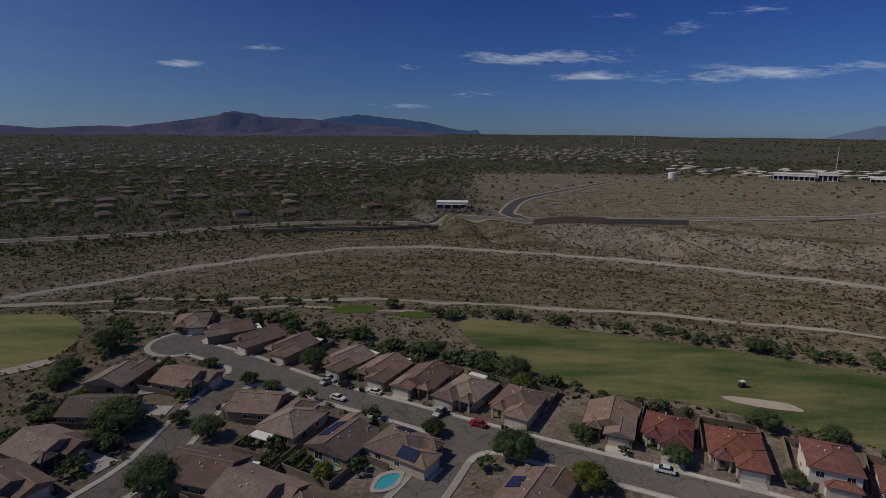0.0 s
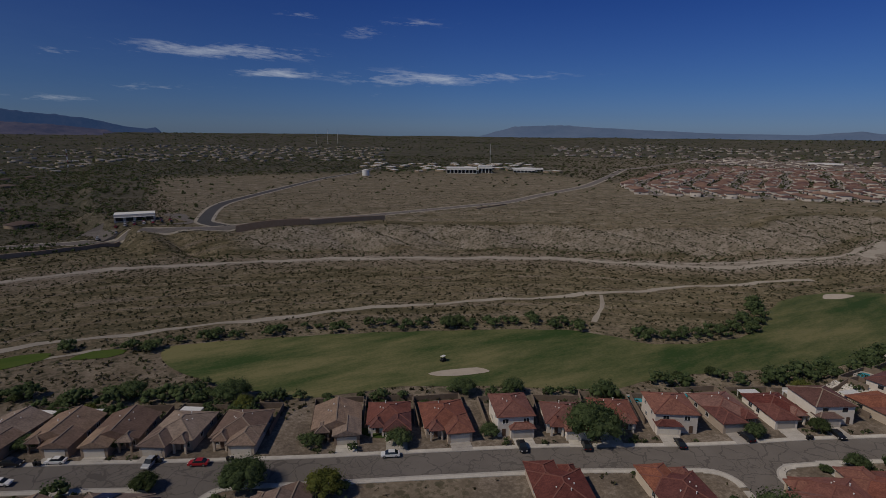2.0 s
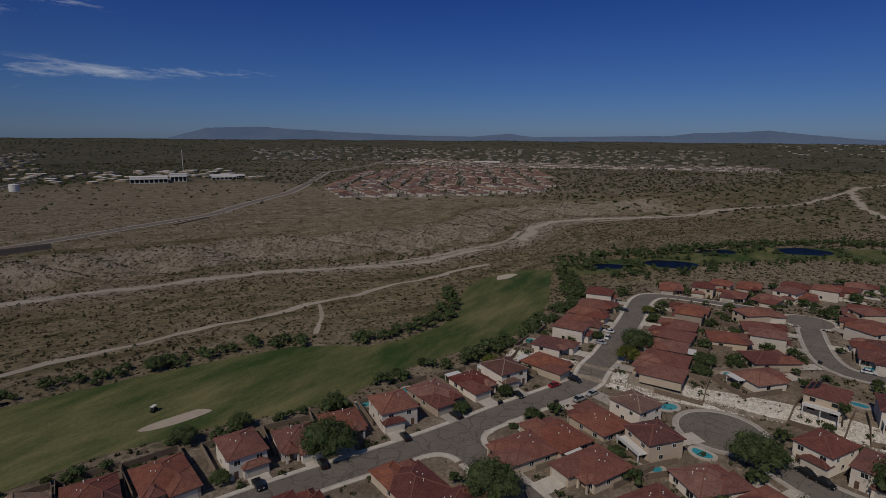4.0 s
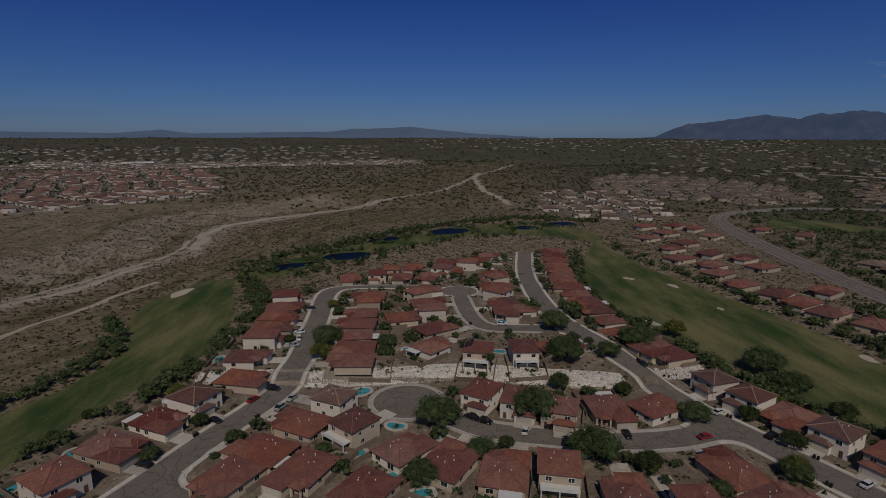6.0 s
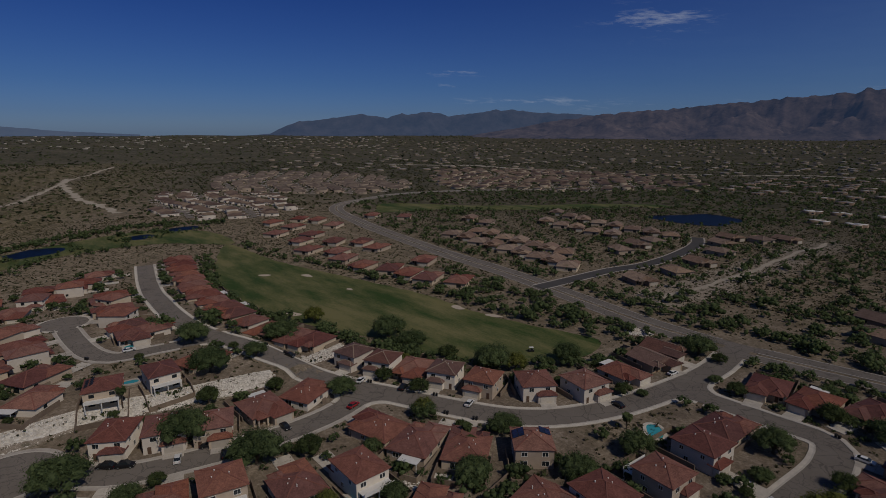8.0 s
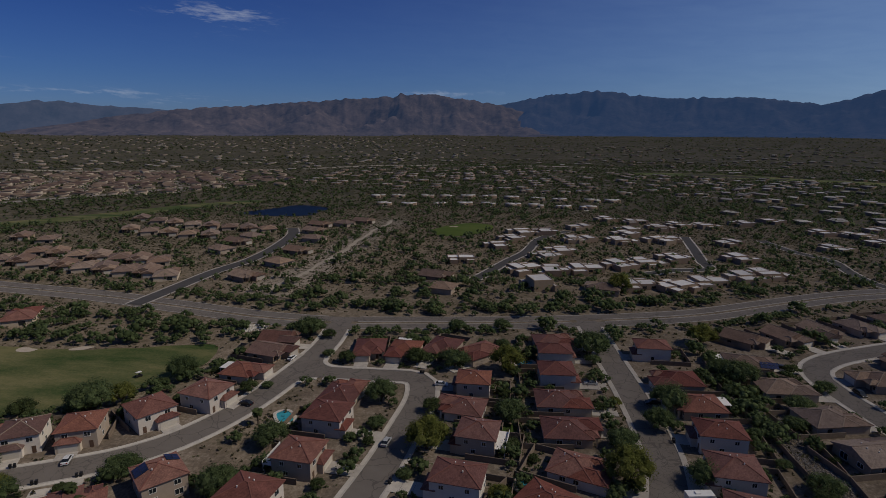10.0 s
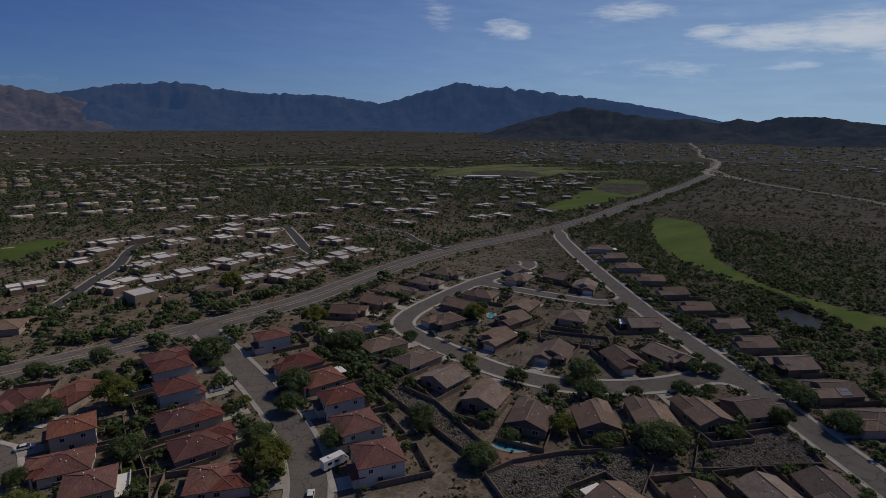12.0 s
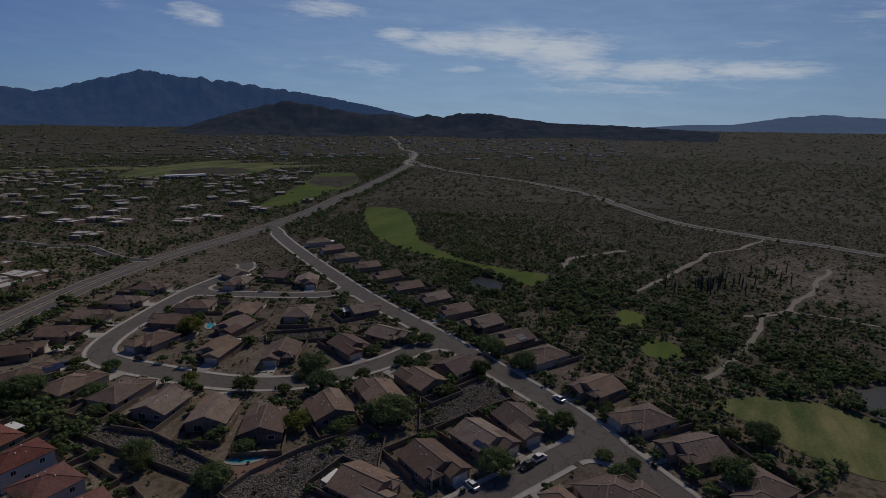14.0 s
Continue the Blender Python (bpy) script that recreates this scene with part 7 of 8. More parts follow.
def car(colour, tall, x, y, turn):
    m = pose(x, y, ground_z(x, y) + 0.22, 0, 0, turn)
    if (colour, tall) in CAR_PROTO:
        ob = copy_thing(CAR_PROTO[colour, tall], m)
    else:
        ob = CAR_PROTO[colour, tall] = build_car(PAINTS[colour], tall)
        ob.matrix_basis = m
    tagged(ob, CAR_WORDS[colour], "car", "parked cars")


def street_turn(x, y):
    """Direction of the nearest street."""
    best = None
    for w, line in LINES.values():
        for p, q in zip(line[:-1], line[1:]):
            dd = math.hypot((p[0] + q[0]) / 2 - x, (p[1] + q[1]) / 2 - y)
            if best is None or dd < best[0]:
                best = (dd, math.degrees(math.atan2(q[1] - p[1], q[0] - p[0])))
    return best[1]


KERB_CARS = [("black", 1, -29, 153), ("white", 0, -30, 145), ("white", 0, -20, 149), ("silver", 1, -35, 157), ("red", 0, 9.5, 131.2), ("white", 0, 51, 111.5), ("red", 0, 172, 52), ("silver", 1, 166, 41.5),
             ("black", 1, 155, -20), ("black", 1, 152, -24), ("black", 0, 147, -44), ("red", 0, 138.5, -88), ("silver", 0, 29, -136), ("white", 0, 78.5, -190), ("white", 0, -42.5, -110), ("black", 1, -127, -184),
             ("white", 0, 116, 47), ("white", 1, -136, -27), ("black", 1, -131, -29), ("white", 0, 232, -44), ("silver", 0, 172, 39), ("black", 0, 202, -75), ("black", 0, 186, -90), ("white", 0, -172, -31), ("silver", 0, -230, -236), ("white", 0, 220, 45)]
for colour, tall, x, y in KERB_CARS:
    car(colour, tall, x, y, street_turn(x, y) + (180 if rng.random() < 0.5 else 0))
DRIVE_CARS = [("silver", 0, -32, 167), ("silver", 1, 7, 146), ("black", 1, 86, 108), ("black", 0, 99, 101), ("black", 0, 125, 87), ("black", 1, 142, 82), ("black", 0, 167, 68), ("black", 1, 184, 58), ("silver", 0, 213, 57),
              ("white", 0, 157, -36), ("black", 1, 150, -47), ("black", 0, 153, -64), ("white", 0, 154, -111), ("black", 1, 144, -118), ("black", 0, 91, -152), ("white", 0, 117, -127), ("white", 0, 7, -171), ("black", 1, -66, -166),
              ("silver", 0, -26, -182), ("white", 1, -160, -78), ("black", 0, -98, -202), ("silver", 0, -211, -62), ("black", 1, -146, 26), ("white", 0, 229, 58), ("black", 0, 257, 58), ("white", 0, -118, -51)]
for colour, tall, x, y in DRIVE_CARS:
    hx, hy, turn, gap, s, flip, key, plan = house_at(x, y)
    w, d = SIZE[s, plan]
    k = -1 if flip else 1
    p = pose(hx, hy, 0, 0, 0, math.degrees(turn)) @ Vector((k * (-w / 2 + 3.3) + rng.choice((-1.3, 1.3)), -d / 2 - 3.2, 0))
    car(colour, tall, p.x, p.y, math.degrees(turn) + 90 + (180 if rng.random() < 0.4 else 0))

# motorhome on a driveway
rv = thing("motorhome", "white motorhome parked on a driveway", "motorhome")
f = Form()
f.box(-3.6, -1.2, 0.6, 3.0, 1.2, 3.1)
f.box(3.0, -1.1, 0.6, 4.1, 1.1, 1.6)
f.face((3.0, -1.1, 2.6), (4.0, -1.1, 1.6), (4.0, 1.1, 1.6), (3.0, 1.1, 2.6))
part("body", f, PAINTS["white"], rv)
for wx in (-2.2, 3.1):
    for wy in (-1.1, 1.1):
        f = Form()
        f.tube((wx, wy - 0.15, 0.42), (wx, wy + 0.15, 0.42), 0.42, 0.42, 12)
        part("wheel", f, RUBBER, rv)
for wx in (-2.4, -0.4):
    f = Form()
    f.box(wx, -1.24, 1.7, wx + 1.2, -1.19, 2.4)
    part("window", f, GLASS, rv)
f = Form()
f.box(-1.5, -0.5, 3.1, -0.3, 0.5, 3.35)
part("air_conditioner", f, TRIM, rv)
rv.matrix_basis = pose(-52.5, -119, 0.22, 0, 0, 188)

BIN = thing("wheeled_bin", "black wheeled rubbish bin at the kerb", "bin", None, "kerbside bins")
f = Form()
n = len(f.v)
f.v += [(-0.25, -0.28, 0.05), (0.25, -0.28, 0.05), (0.25, 0.28, 0.05), (-0.25, 0.28, 0.05), (-0.31, -0.36, 1.0), (0.31, -0.36, 1.0), (0.31, 0.36, 1.0), (-0.31, 0.36, 1.0)]
f.f += [(3, 2, 1, 0), (4, 5, 6, 7), (0, 1, 5, 4), (1, 2, 6, 5), (2, 3, 7, 6), (3, 0, 4, 7)]
part("body", f, BLACK, BIN)
f = Form()
f.box(-0.33, -0.4, 1.0, 0.33, 0.38, 1.08)
part("lid", f, BLACK, BIN)
f = Form()
f.tube((-0.3, 0.3, 0.12), (0.3, 0.3, 0.12), 0.12, 0.12, 8)
part("wheels", f, RUBBER, BIN)
first = True
for i, (hx, hy, turn, gap, s, flip, key, plan) in enumerate(PLACED):
    if math.hypot(hx, hy) < 240 and rng.random() < 0.3:
        for dx in (0.0, 1.0):
            p = pose(hx, hy, 0, 0, 0, math.degrees(turn)) @ Vector(((1 if flip else -1) * 0.2 + dx, -gap + 0.2, 0))
            m = pose(p.x, p.y, ground_z(p.x, p.y) + 0.2, 0, 0, math.degrees(turn) + rng.uniform(-20, 20))
            if first:
                BIN.matrix_basis, first = m, False
            else:
                copy_thing(BIN, m)


def golf_cart(x, y, turn):
    c = thing("golf_cart", "small dark golf cart with a white canopy", "golf cart")
    f = Form()
    f.box(-1.15, -0.58, 0.3, 1.15, 0.58, 0.72)
    f.box(-0.6, -0.55, 0.72, -0.1, 0.55, 1.15)
    f.box(0.75, -0.5, 0.72, 1.1, 0.5, 0.95)
    part("body", f, BLACK, c)
    f = Form()
    f.box(-1.0, -0.62, 1.85, 0.85, 0.62, 1.93)
    part("canopy", f, TRIM, c)
    for px in (-0.9, 0.75):
        for py in (-0.52, 0.52):
            f = Form()
            f.tube((px, py, 0.7), (px, py, 1.85), 0.025, 0.025, 5)
            part("post", f, METAL, c)
            f = Form()
            f.tube((px * 0.9, py - 0.1, 0.24), (px * 0.9, py + 0.1, 0.24), 0.24, 0.24, 10)
            part("wheel", f, RUBBER, c)
    c.matrix_basis = pose(x, y, ground_z(x, y) + 0.14, 0, 0, turn)


golf_cart(92, 155, 20)
golf_cart(128, -168, 60)

# ---- rock banks ----
def stone(seed):
    q = random.Random(seed)
    v = [Vector((1, 0, 0)), Vector((-1, 0, 0)), Vector((0, 1, 0)), Vector((0, -1, 0)), Vector((0, 0, 0.8)), Vector((0, 0, -0.6))]
    v = [p * q.uniform(0.75, 1.2) for p in v]
    f = [(0, 2, 4), (2, 1, 4), (1, 3, 4), (3, 0, 4), (2, 0, 5), (1, 2, 5), (3, 1, 5), (0, 3, 5)]
    return np.array([tuple(p) for p in v]), np.array(f)


STONES = [stone(s) for s in range(8)]


def bank(outline, mat, label, count, lo, hi, seed):
    """A bed of broken rock with loose stones lying on it."""
    ring = curve_through(outline, 2.0, True)
    rr = np.array(ring)
    x0, y0, x1, y1 = *rr.min(0), *rr.max(0)
    g = np.random.RandomState(seed)
    xy = np.stack([g.uniform(x0, x1, count * 5), g.uniform(y0, y1, count * 5)], -1)
    xy = xy[inside(xy[:, 0], xy[:, 1], ring) & ~paved(xy[:, 0], xy[:, 1], 0.3)][:count]
    xy = np.array([p for p in xy if not on_house(p[0], p[1], -1, 0.4)])
    strew("rock_bank", STONES, xy, g.uniform(lo, hi, len(xy)), mat, label, "rocks", 0.05)


foot_line = [(x, y) for y, x in BANK_FOOT if -80 < y]
f = Form()
ribbon(f, curve_through(foot_line, 1.6), -7.6, 0.0, 0.1, lambda x, y: paved(np.array([x]), np.array([y]), 0.2)[0] or on_house(x, y, -1, 0.2))
setting("rock_slope", f, RIPRAP, "slope of pale grouted rock between the terraces", "slope")
bank([(x - 0.5, y) for x, y in foot_line] + [(x + 7.5, y) for x, y in foot_line[::-1]], RIPRAP, "bank of pale broken rocks between the terraces", 9000, 0.2, 0.42, 1)
bank([(131, 84), (137, 96), (134, 98), (129, 92)], RIPRAP, "narrow strip of pale broken rocks between two houses", 600, 0.2, 0.4, 3)
bank([(178, -91), (187, -95), (190, -114), (180, -110)], RIPRAP, "strip of pale broken rocks between two houses", 1500, 0.2, 0.45, 4)
SLOPES = [[(-84, -93), (-94, -93), (-109, -88), (-127, -78), (-124, -70), (-115, -66), (-103, -60), (-92, -70), (-81, -80)],
          [(-149, -72), (-164, -64), (-178, -59), (-164, -45), (-147, -54), (-132, -63)],
          [(-169, -160), (-188, -138), (-179, -128), (-162, -153)],
          [(-84, -168), (-95, -172), (-95, -140), (-92, -97), (-86, -97), (-84, -140)]]
for k, ring in enumerate(SLOPES):
    bank(ring, GREYROCK, ("slope of grey broken rocks behind the back yards", "slope of grey broken rocks beside the street", "grey rocks between the loop houses", "grey rocky slope under dark trees")[k], (7000, 4200, 2600, 4200)[k], 0.2, 0.46, 5 + k)
    for (ax, ay), (bx, by) in zip(ring, ring[1:] + ring[:1]):
        f = Form()
        n = max(2, int(math.hypot(bx - ax, by - ay) / 2.5))
        for j in range(n):
            p, q = [(ax + (bx - ax) * u / n, ay + (by - ay) * u / n) for u in (j, j + 1)]
            c = ((p[0] + q[0]) / 2, (p[1] + q[1]) / 2)
            if not on_house(*c, -1, 0.8) and street_gap(*c) > 3:
                f.bar((*p, ground_z(*p) - 0.1), (*q, ground_z(*q) - 0.1), 0.24, 1.7)
        if f.v:
            tagged(new("garden_wall", f.mesh("garden_wall", BLOCKWALL)), "brown block wall along a rocky slope", "wall", "garden walls")
bank([(108, -232), (116, -226), (112, -216), (103, -222)], RIPRAP, "patch of pale broken rocks by the avenue", 700, 0.25, 0.5, 17)
bank([(88, -76), (94, -70), (98, -74), (92, -80)], RIPRAP, "heap of pale garden rocks", 320, 0.2, 0.4, 18)


# ---- middle-distance houses ----
def build_villa(kind, m):
    """A flat-roofed pueblo-style house with parapets."""
    v = thing("house", "", "house", m)
    w, r, g = Form(), Form(), Form()
    if kind == 0:
        blocks = [(-8, -3, 1.5, 5, 3.7), (1.5, -5, 8, 3, 3.2), (-5, -8, 1, -3, 3.0), (2, 3, 7, 8.5, 2.8), (-8, 5, -3, 8, 2.7)]
    elif kind == 1:
        blocks = [(-9, -4, 0, 4, 3.2), (0, -6, 6, 4.5, 3.8), (1, 4.5, 8, 9, 3.0), (-7, -7.5, -1, -4, 2.8), (6, -3, 9, 3, 2.7)]
    else:
        blocks = [(-6, -5, 6, 5, 6.3), (-8, -7, 2, -5, 3.1), (4, 5, 8, 8, 3.2)]
    for x0, y0, x1, y1, h in blocks:
        w.box(x0, y0, -0.4, x1, y1, h - 0.25)
        for q in ((x0, y0, x1, y0 + 0.3), (x0, y1 - 0.3, x1, y1), (x0, y0 + 0.3, x0 + 0.3, y1 - 0.3), (x1 - 0.3, y0 + 0.3, x1, y1 - 0.3)):
            w.box(q[0], q[1], h - 0.25, q[2], q[3], h + 0.35)
        r.box(x0 + 0.31, y0 + 0.31, h - 0.24, x1 - 0.31, y1 - 0.31, h - 0.02)
    part("wall", w, STUCCO_BROWN, v)
    part("roof", r, WHITE_ROOF, v, "white coated flat roof")
    x0, y0, x1, y1, h = blocks[0]
    for i, wx in enumerate((x0 + 2, x1 - 3)):
        g = Form()
        g.box(wx, y1 - 0.02, 0.9, wx + 1.8, y1 + 0.05, 2.2)
        part("window", g, GLASS, v)
        g = Form()
        g.box(wx, y0 - 0.05, 0.9, wx + 1.8, y0 + 0.02, 2.2)
        part("window", g, GLASS, v)
    return v


VILLAS = [(25, -363), (0, -410), (-12, -441), (-20, -470), (-35, -379), (-17, -341), (-35, -339), (-64, -445), (-47, -398), (-56, -345), (-80, -358), (-99, -367), (-124, -384), (-81, -311), (-102, -310), (-124, -322), (-150, -335), (-167, -345), (-168, -388), (-183, -444),
          (-117, -495), (-146, -509), (-167, -525), (-191, -524), (-234, -543), (-98, -442), (-135, -453), (-69, -444), (-281, -500), (-305, -491), (-254, -430), (-304, -460), (-333, -417), (-360, -414), (-418, -410), (-25, -303)]
VILLAS_FAR = [(-106, -551), (-131, -539), (-41, -475), (-74, -503), (-110, -473), (-131, -448), (-268, -560), (-340, -520), (-390, -480), (-440, -460)]
villa_proto = {}
for i, (x, y) in enumerate(VILLAS + VILLAS_FAR):
    kind = 2 if (x, y) == (-25, -303) else (i * 7) % 2
    m = pose(x, y, ground_z(x, y), 0, 0, rng.choice((0, 90, 180, 270)) + rng.uniform(-12, 12) + 20) @ Matrix.Diagonal((1.15, 1.15, 1.0, 1))
    if kind in villa_proto:
        ob = copy_thing(villa_proto[kind], m)
    else:
        ob = villa_proto[kind] = build_villa(kind, m)
    tagged(ob, "tan flat-roofed stucco house with white roof among desert trees" if kind < 2 else "two-storey pale flat-roofed house beside the avenue", "house", "flat-roofed houses")
MID_ROWS = [
    ("R", 28, [(439, -207), (395, -206), (361, -195), (340, -206), (319, -199), (292, -196), (273, -205), (256, -206), (240, -209), (276, -236), (222, -218), (496, -230), (461, -235), (482, -271), (445, -268), (358, -240), (333, -238), (375, -225), (415, -228)]),
    ("T", 25, [(336, -320), (317, -318), (297, -313), (279, -310), (263, -309), (247, -306), (231, -305), (216, -302), (200, -298), (351, -493), (326, -482), (303, -472), (282, -467), (262, -462), (242, -459), (222, -455), (204, -454), (387, -393), (358, -387)]),
    ("T", 25, [(330, -346), (312, -344), (293, -340), (275, -337), (258, -335), (242, -332), (226, -330), (322, -436), (300, -430), (280, -426), (260, -423), (240, -421)]),
    ("T", 70, [(204, -370), (204, -397), (188, -329), (150, -300), (146, -337), (145, -372), (150, -417), (160, -451), (146, -490), (130, -505), (204, -420), (165, -480), (32, -291), (36, -315), (-60, -300)]),
    ("R", 40, [(500, -262), (470, -330), (440, -350)]),
]
for key, turn, spots in MID_ROWS:
    for i, (x, y) in enumerate(spots):
        if paved(np.array([x]), np.array([y]), 9)[0] or turfed(np.array([x]), np.array([y]))[0]:
            continue
        mark = (1, 0 if key == "R" else i % 2, bool(i % 2), key, False, True)
        m = pose(x, y, ground_z(x, y) + 0.1, 0, 0, turn + 180 * (i % 2) + rng.uniform(-8, 8)) @ Matrix.Diagonal((1.12, 1.12, 1.05, 1))
        if mark in PROTO:
            ob = copy_thing(PROTO[mark], m)
        else:
            ob = PROTO[mark] = build_house(*mark, m)
        tagged(ob, WORDS[key, 1], "house", "houses across the avenue")


# ---- far houses ----
def far_house(seed, flat):
    """A small far house: walls with a hip or flat roof, as quads."""
    q = random.Random(seed)
    w, d, h = q.uniform(5.5, 8), q.uniform(6, 9.5), q.uniform(2.8, 3.4)
    v = [(-w, -d, -1), (w, -d, -1), (w, d, -1), (-w, d, -1), (-w, -d, h), (w, -d, h), (w, d, h), (-w, d, h)]
    walls = (np.array(v), np.array([(0, 1, 5, 4), (1, 2, 6, 5), (2, 3, 7, 6), (3, 0, 4, 7)]))
    o = 0.6
    if flat:
        rv = [(-w + 0.3, -d + 0.3, h + 0.05), (w - 0.3, -d + 0.3, h + 0.05), (w - 0.3, d - 0.3, h + 0.05), (-w + 0.3, d - 0.3, h + 0.05)]
        rf = [(0, 1, 2, 3)]
    else:
        rv = [(-w - o, -d - o, h), (w + o, -d - o, h), (w + o, d + o, h), (-w - o, d + o, h), (0, -d + w * 0.9, h + 2.4), (0, d - w * 0.9, h + 2.4)]
        rf = [(0, 1, 4, 4), (1, 2, 5, 4), (2, 3, 5, 5), (3, 0, 4, 5)]
    return walls, (np.array(rv), np.array(rf))


def settlement(seed, lo, hi, r0, r1, count, flat, roof_mat, label, grid=26.0, wall_mat=None):
    """Far houses in loose rows between two azimuths and distances."""
    g = np.random.RandomState(seed)
    n = count * 3
    a = np.radians(g.uniform(lo, hi, n))
    r = np.sqrt(g.uniform(r0 ** 2, r1 ** 2, n))
    xy = np.stack([np.sin(a) * r, np.cos(a) * r], -1)
    c, s = math.cos(0.35), math.sin(0.35)
    u, v = xy[:, 0] * c + xy[:, 1] * s, -xy[:, 0] * s + xy[:, 1] * c
    u, v = u + 60 * np.sin(v / 170 + seed) + 25 * np.sin(v / 61), v + 70 * np.sin(u / 210 + seed * 2) + 22 * np.sin(u / 73)
    j = grid * 0.42
    u, v = np.round(u / grid) * grid + g.uniform(-j, j, n), np.round(v / (grid * 1.6)) * grid * 1.6 + g.uniform(-j, j, n)
    keyed = np.round(u / grid) * 100003 + np.round(v / grid)
    _, first_of = np.unique(keyed, return_index=True)
    u, v = u[first_of], v[first_of]
    v = v - 70 * np.sin(u / 210 + seed * 2) - 22 * np.sin(u / 73)
    u = u - 60 * np.sin(v / 170 + seed) - 25 * np.sin(v / 61)
    xy = np.stack([u * c - v * s, u * s + v * c], -1)
    xy = xy[g.permutation(len(xy))][:count]
    xy = xy[~paved(xy[:, 0], xy[:, 1], 9) & ~turfed(xy[:, 0], xy[:, 1])]
    forms = [far_house(seed + k, flat) for k in range(5)]
    size = np.ones(len(xy))
    strew("far_houses", [f[0] for f in forms], xy, size, wall_mat or STUCCO_BROWN, label, "houses")
    quads_only = [f[1] for f in forms]
    if flat:
        strew("far_roofs", quads_only, xy, size, roof_mat, "white flat roofs of " + label, "roofs")
    else:
        tri = [(p, np.array([t if t[2] != t[3] else (t[0], t[1], t[2], t[2]) for t in q])) for p, q in quads_only]
        tri = [(p, np.concatenate([np.array([(t[0], t[1], t[2])]) if t[2] == t[3] else np.array([(t[0], t[1], t[2]), (t[0], t[2], t[3])]) for t in q])) for p, q in tri]
        strew("far_roofs", tri, xy, size, roof_mat, "tile roofs of " + label, "roofs")
    k = int(len(xy) * 6.0)
    tr = xy[g.randint(0, len(xy), k)] + g.uniform(-14, 14, (k, 2)) * 1.1
    strew("far_trees", MID_FORMS, tr, g.uniform(1.8, 3.6, k), TREE_A, "dark trees between far houses", "trees")


def hip_quads(x0, y0, x1, y1, z, rise):
    """A small hip roof as triangles."""
    w, d = x1 - x0, y1 - y0
    k = min(w, d) / 2
    a, b = ((x0 + k, y0 + k), (x0 + k, y1 - k)) if w <= d else ((x1 - k, y0 + k), (x0 + k, y0 + k))
    rim = [(x0, y0), (x1, y0), (x1, y1), (x0, y1)] if w <= d else [(x1, y0), (x1, y1), (x0, y1), (x0, y0)]
    v = [(*p, z) for p in rim] + [(*a, z + rise), (*b, z + rise)]
    return v, [(0, 1, 4), (1, 2, 5), (1, 5, 4), (2, 3, 5), (3, 0, 4), (3, 4, 5)]


def box_tris(x0, y0, z0, x1, y1, z1):
    v = [(x, y, z) for z in (z0, z1) for x, y in ((x0, y0), (x1, y0), (x1, y1), (x0, y1))]
    q = [(4, 5, 6, 7), (0, 1, 5, 4), (1, 2, 6, 5), (2, 3, 7, 6), (3, 0, 4, 7)]
    return v, [t for a, b, c, d in q for t in ((a, b, c), (a, c, d))]


def gathered(pieces):
    v, f = [], []
    for pv, pf in pieces:
        f += [tuple(len(v) + i for i in t) for t in pf]
        v += pv
    return np.array(v, float), np.array(f)


def tract_house(seed, flat):
    """Walls, roof, dark openings and driveway of a suburban house, front to -y."""
    q = random.Random(seed)
    k = q.choice((-1, 1))
    if flat:
        h = [q.uniform(3.0, 3.9), q.uniform(2.7, 3.3), q.uniform(2.7, 3.4)]
        spans = [(-9, -4, 2, 4.5, h[0]), (2, -6, 9, 3, h[1]), (-6, 4.5, 4, 8.5, h[2])]
        walls = [box_tris(a * k if k > 0 else -c, b, -1, c * k if k > 0 else -a, d, z) for a, b, c, d, z in spans]
        roofs = [box_tris((a if k > 0 else -c) + 0.35, b + 0.35, z, (c if k > 0 else -a) - 0.35, d - 0.35, z + 0.08) for a, b, c, d, z in spans]
        front = -6.05
    else:
        tall = q.random() < 0.3
        e = 5.6 if tall else 3.0
        ga, gb = (-5.8, 0.6) if k > 0 else (-0.6, 5.8)
        walls = [box_tris(-5.8, -4.5, -1, 5.8, 8.5 if not tall else 6.5, e), box_tris(ga, -8.2, -1, gb, -4.4, 3.0)]
        roofs = [hip_quads(-6.4, -5.1, 6.4, 9.1 if not tall else 7.1, e, 2.35), hip_quads(ga - 0.5, -8.7, gb + 0.5, 0.0 if not tall else -3.6, 3.02, 1.4)]
        front = -8.25
    openings = [box_tris(k * 3 - 2.2, front, 0.1, k * 3 + 2.2, front + 0.2, 2.2)] if flat else [box_tris((ga + gb) / 2 - 2.3, front, 0.0, (ga + gb) / 2 + 2.3, front + 0.2, 2.1)]
    back = 8.5 if not flat and not tall or flat else 6.5
    openings += [box_tris(c - 1.1, back - 0.15, 0.7, c + 1.1, back + 0.06, 2.1) for c in (-2.6, 2.0)]
    openings += [box_tris(s * 5.8 - 0.06, 1.0, 0.9, s * 5.8 + 0.06, 2.8, 2.1) for s in (-1, 1)]
    cx = k * 3 if flat else (ga + gb) / 2
    drive = [([(cx - 2.6, front - 7.5, 0.25), (cx + 2.6, front - 7.5, 0.25), (cx + 2.6, front, 0.25), (cx - 2.6, front, 0.25)], [(0, 1, 2), (0, 2, 3)])]
    return [gathered(p) for p in (walls, roofs, openings, drive)]


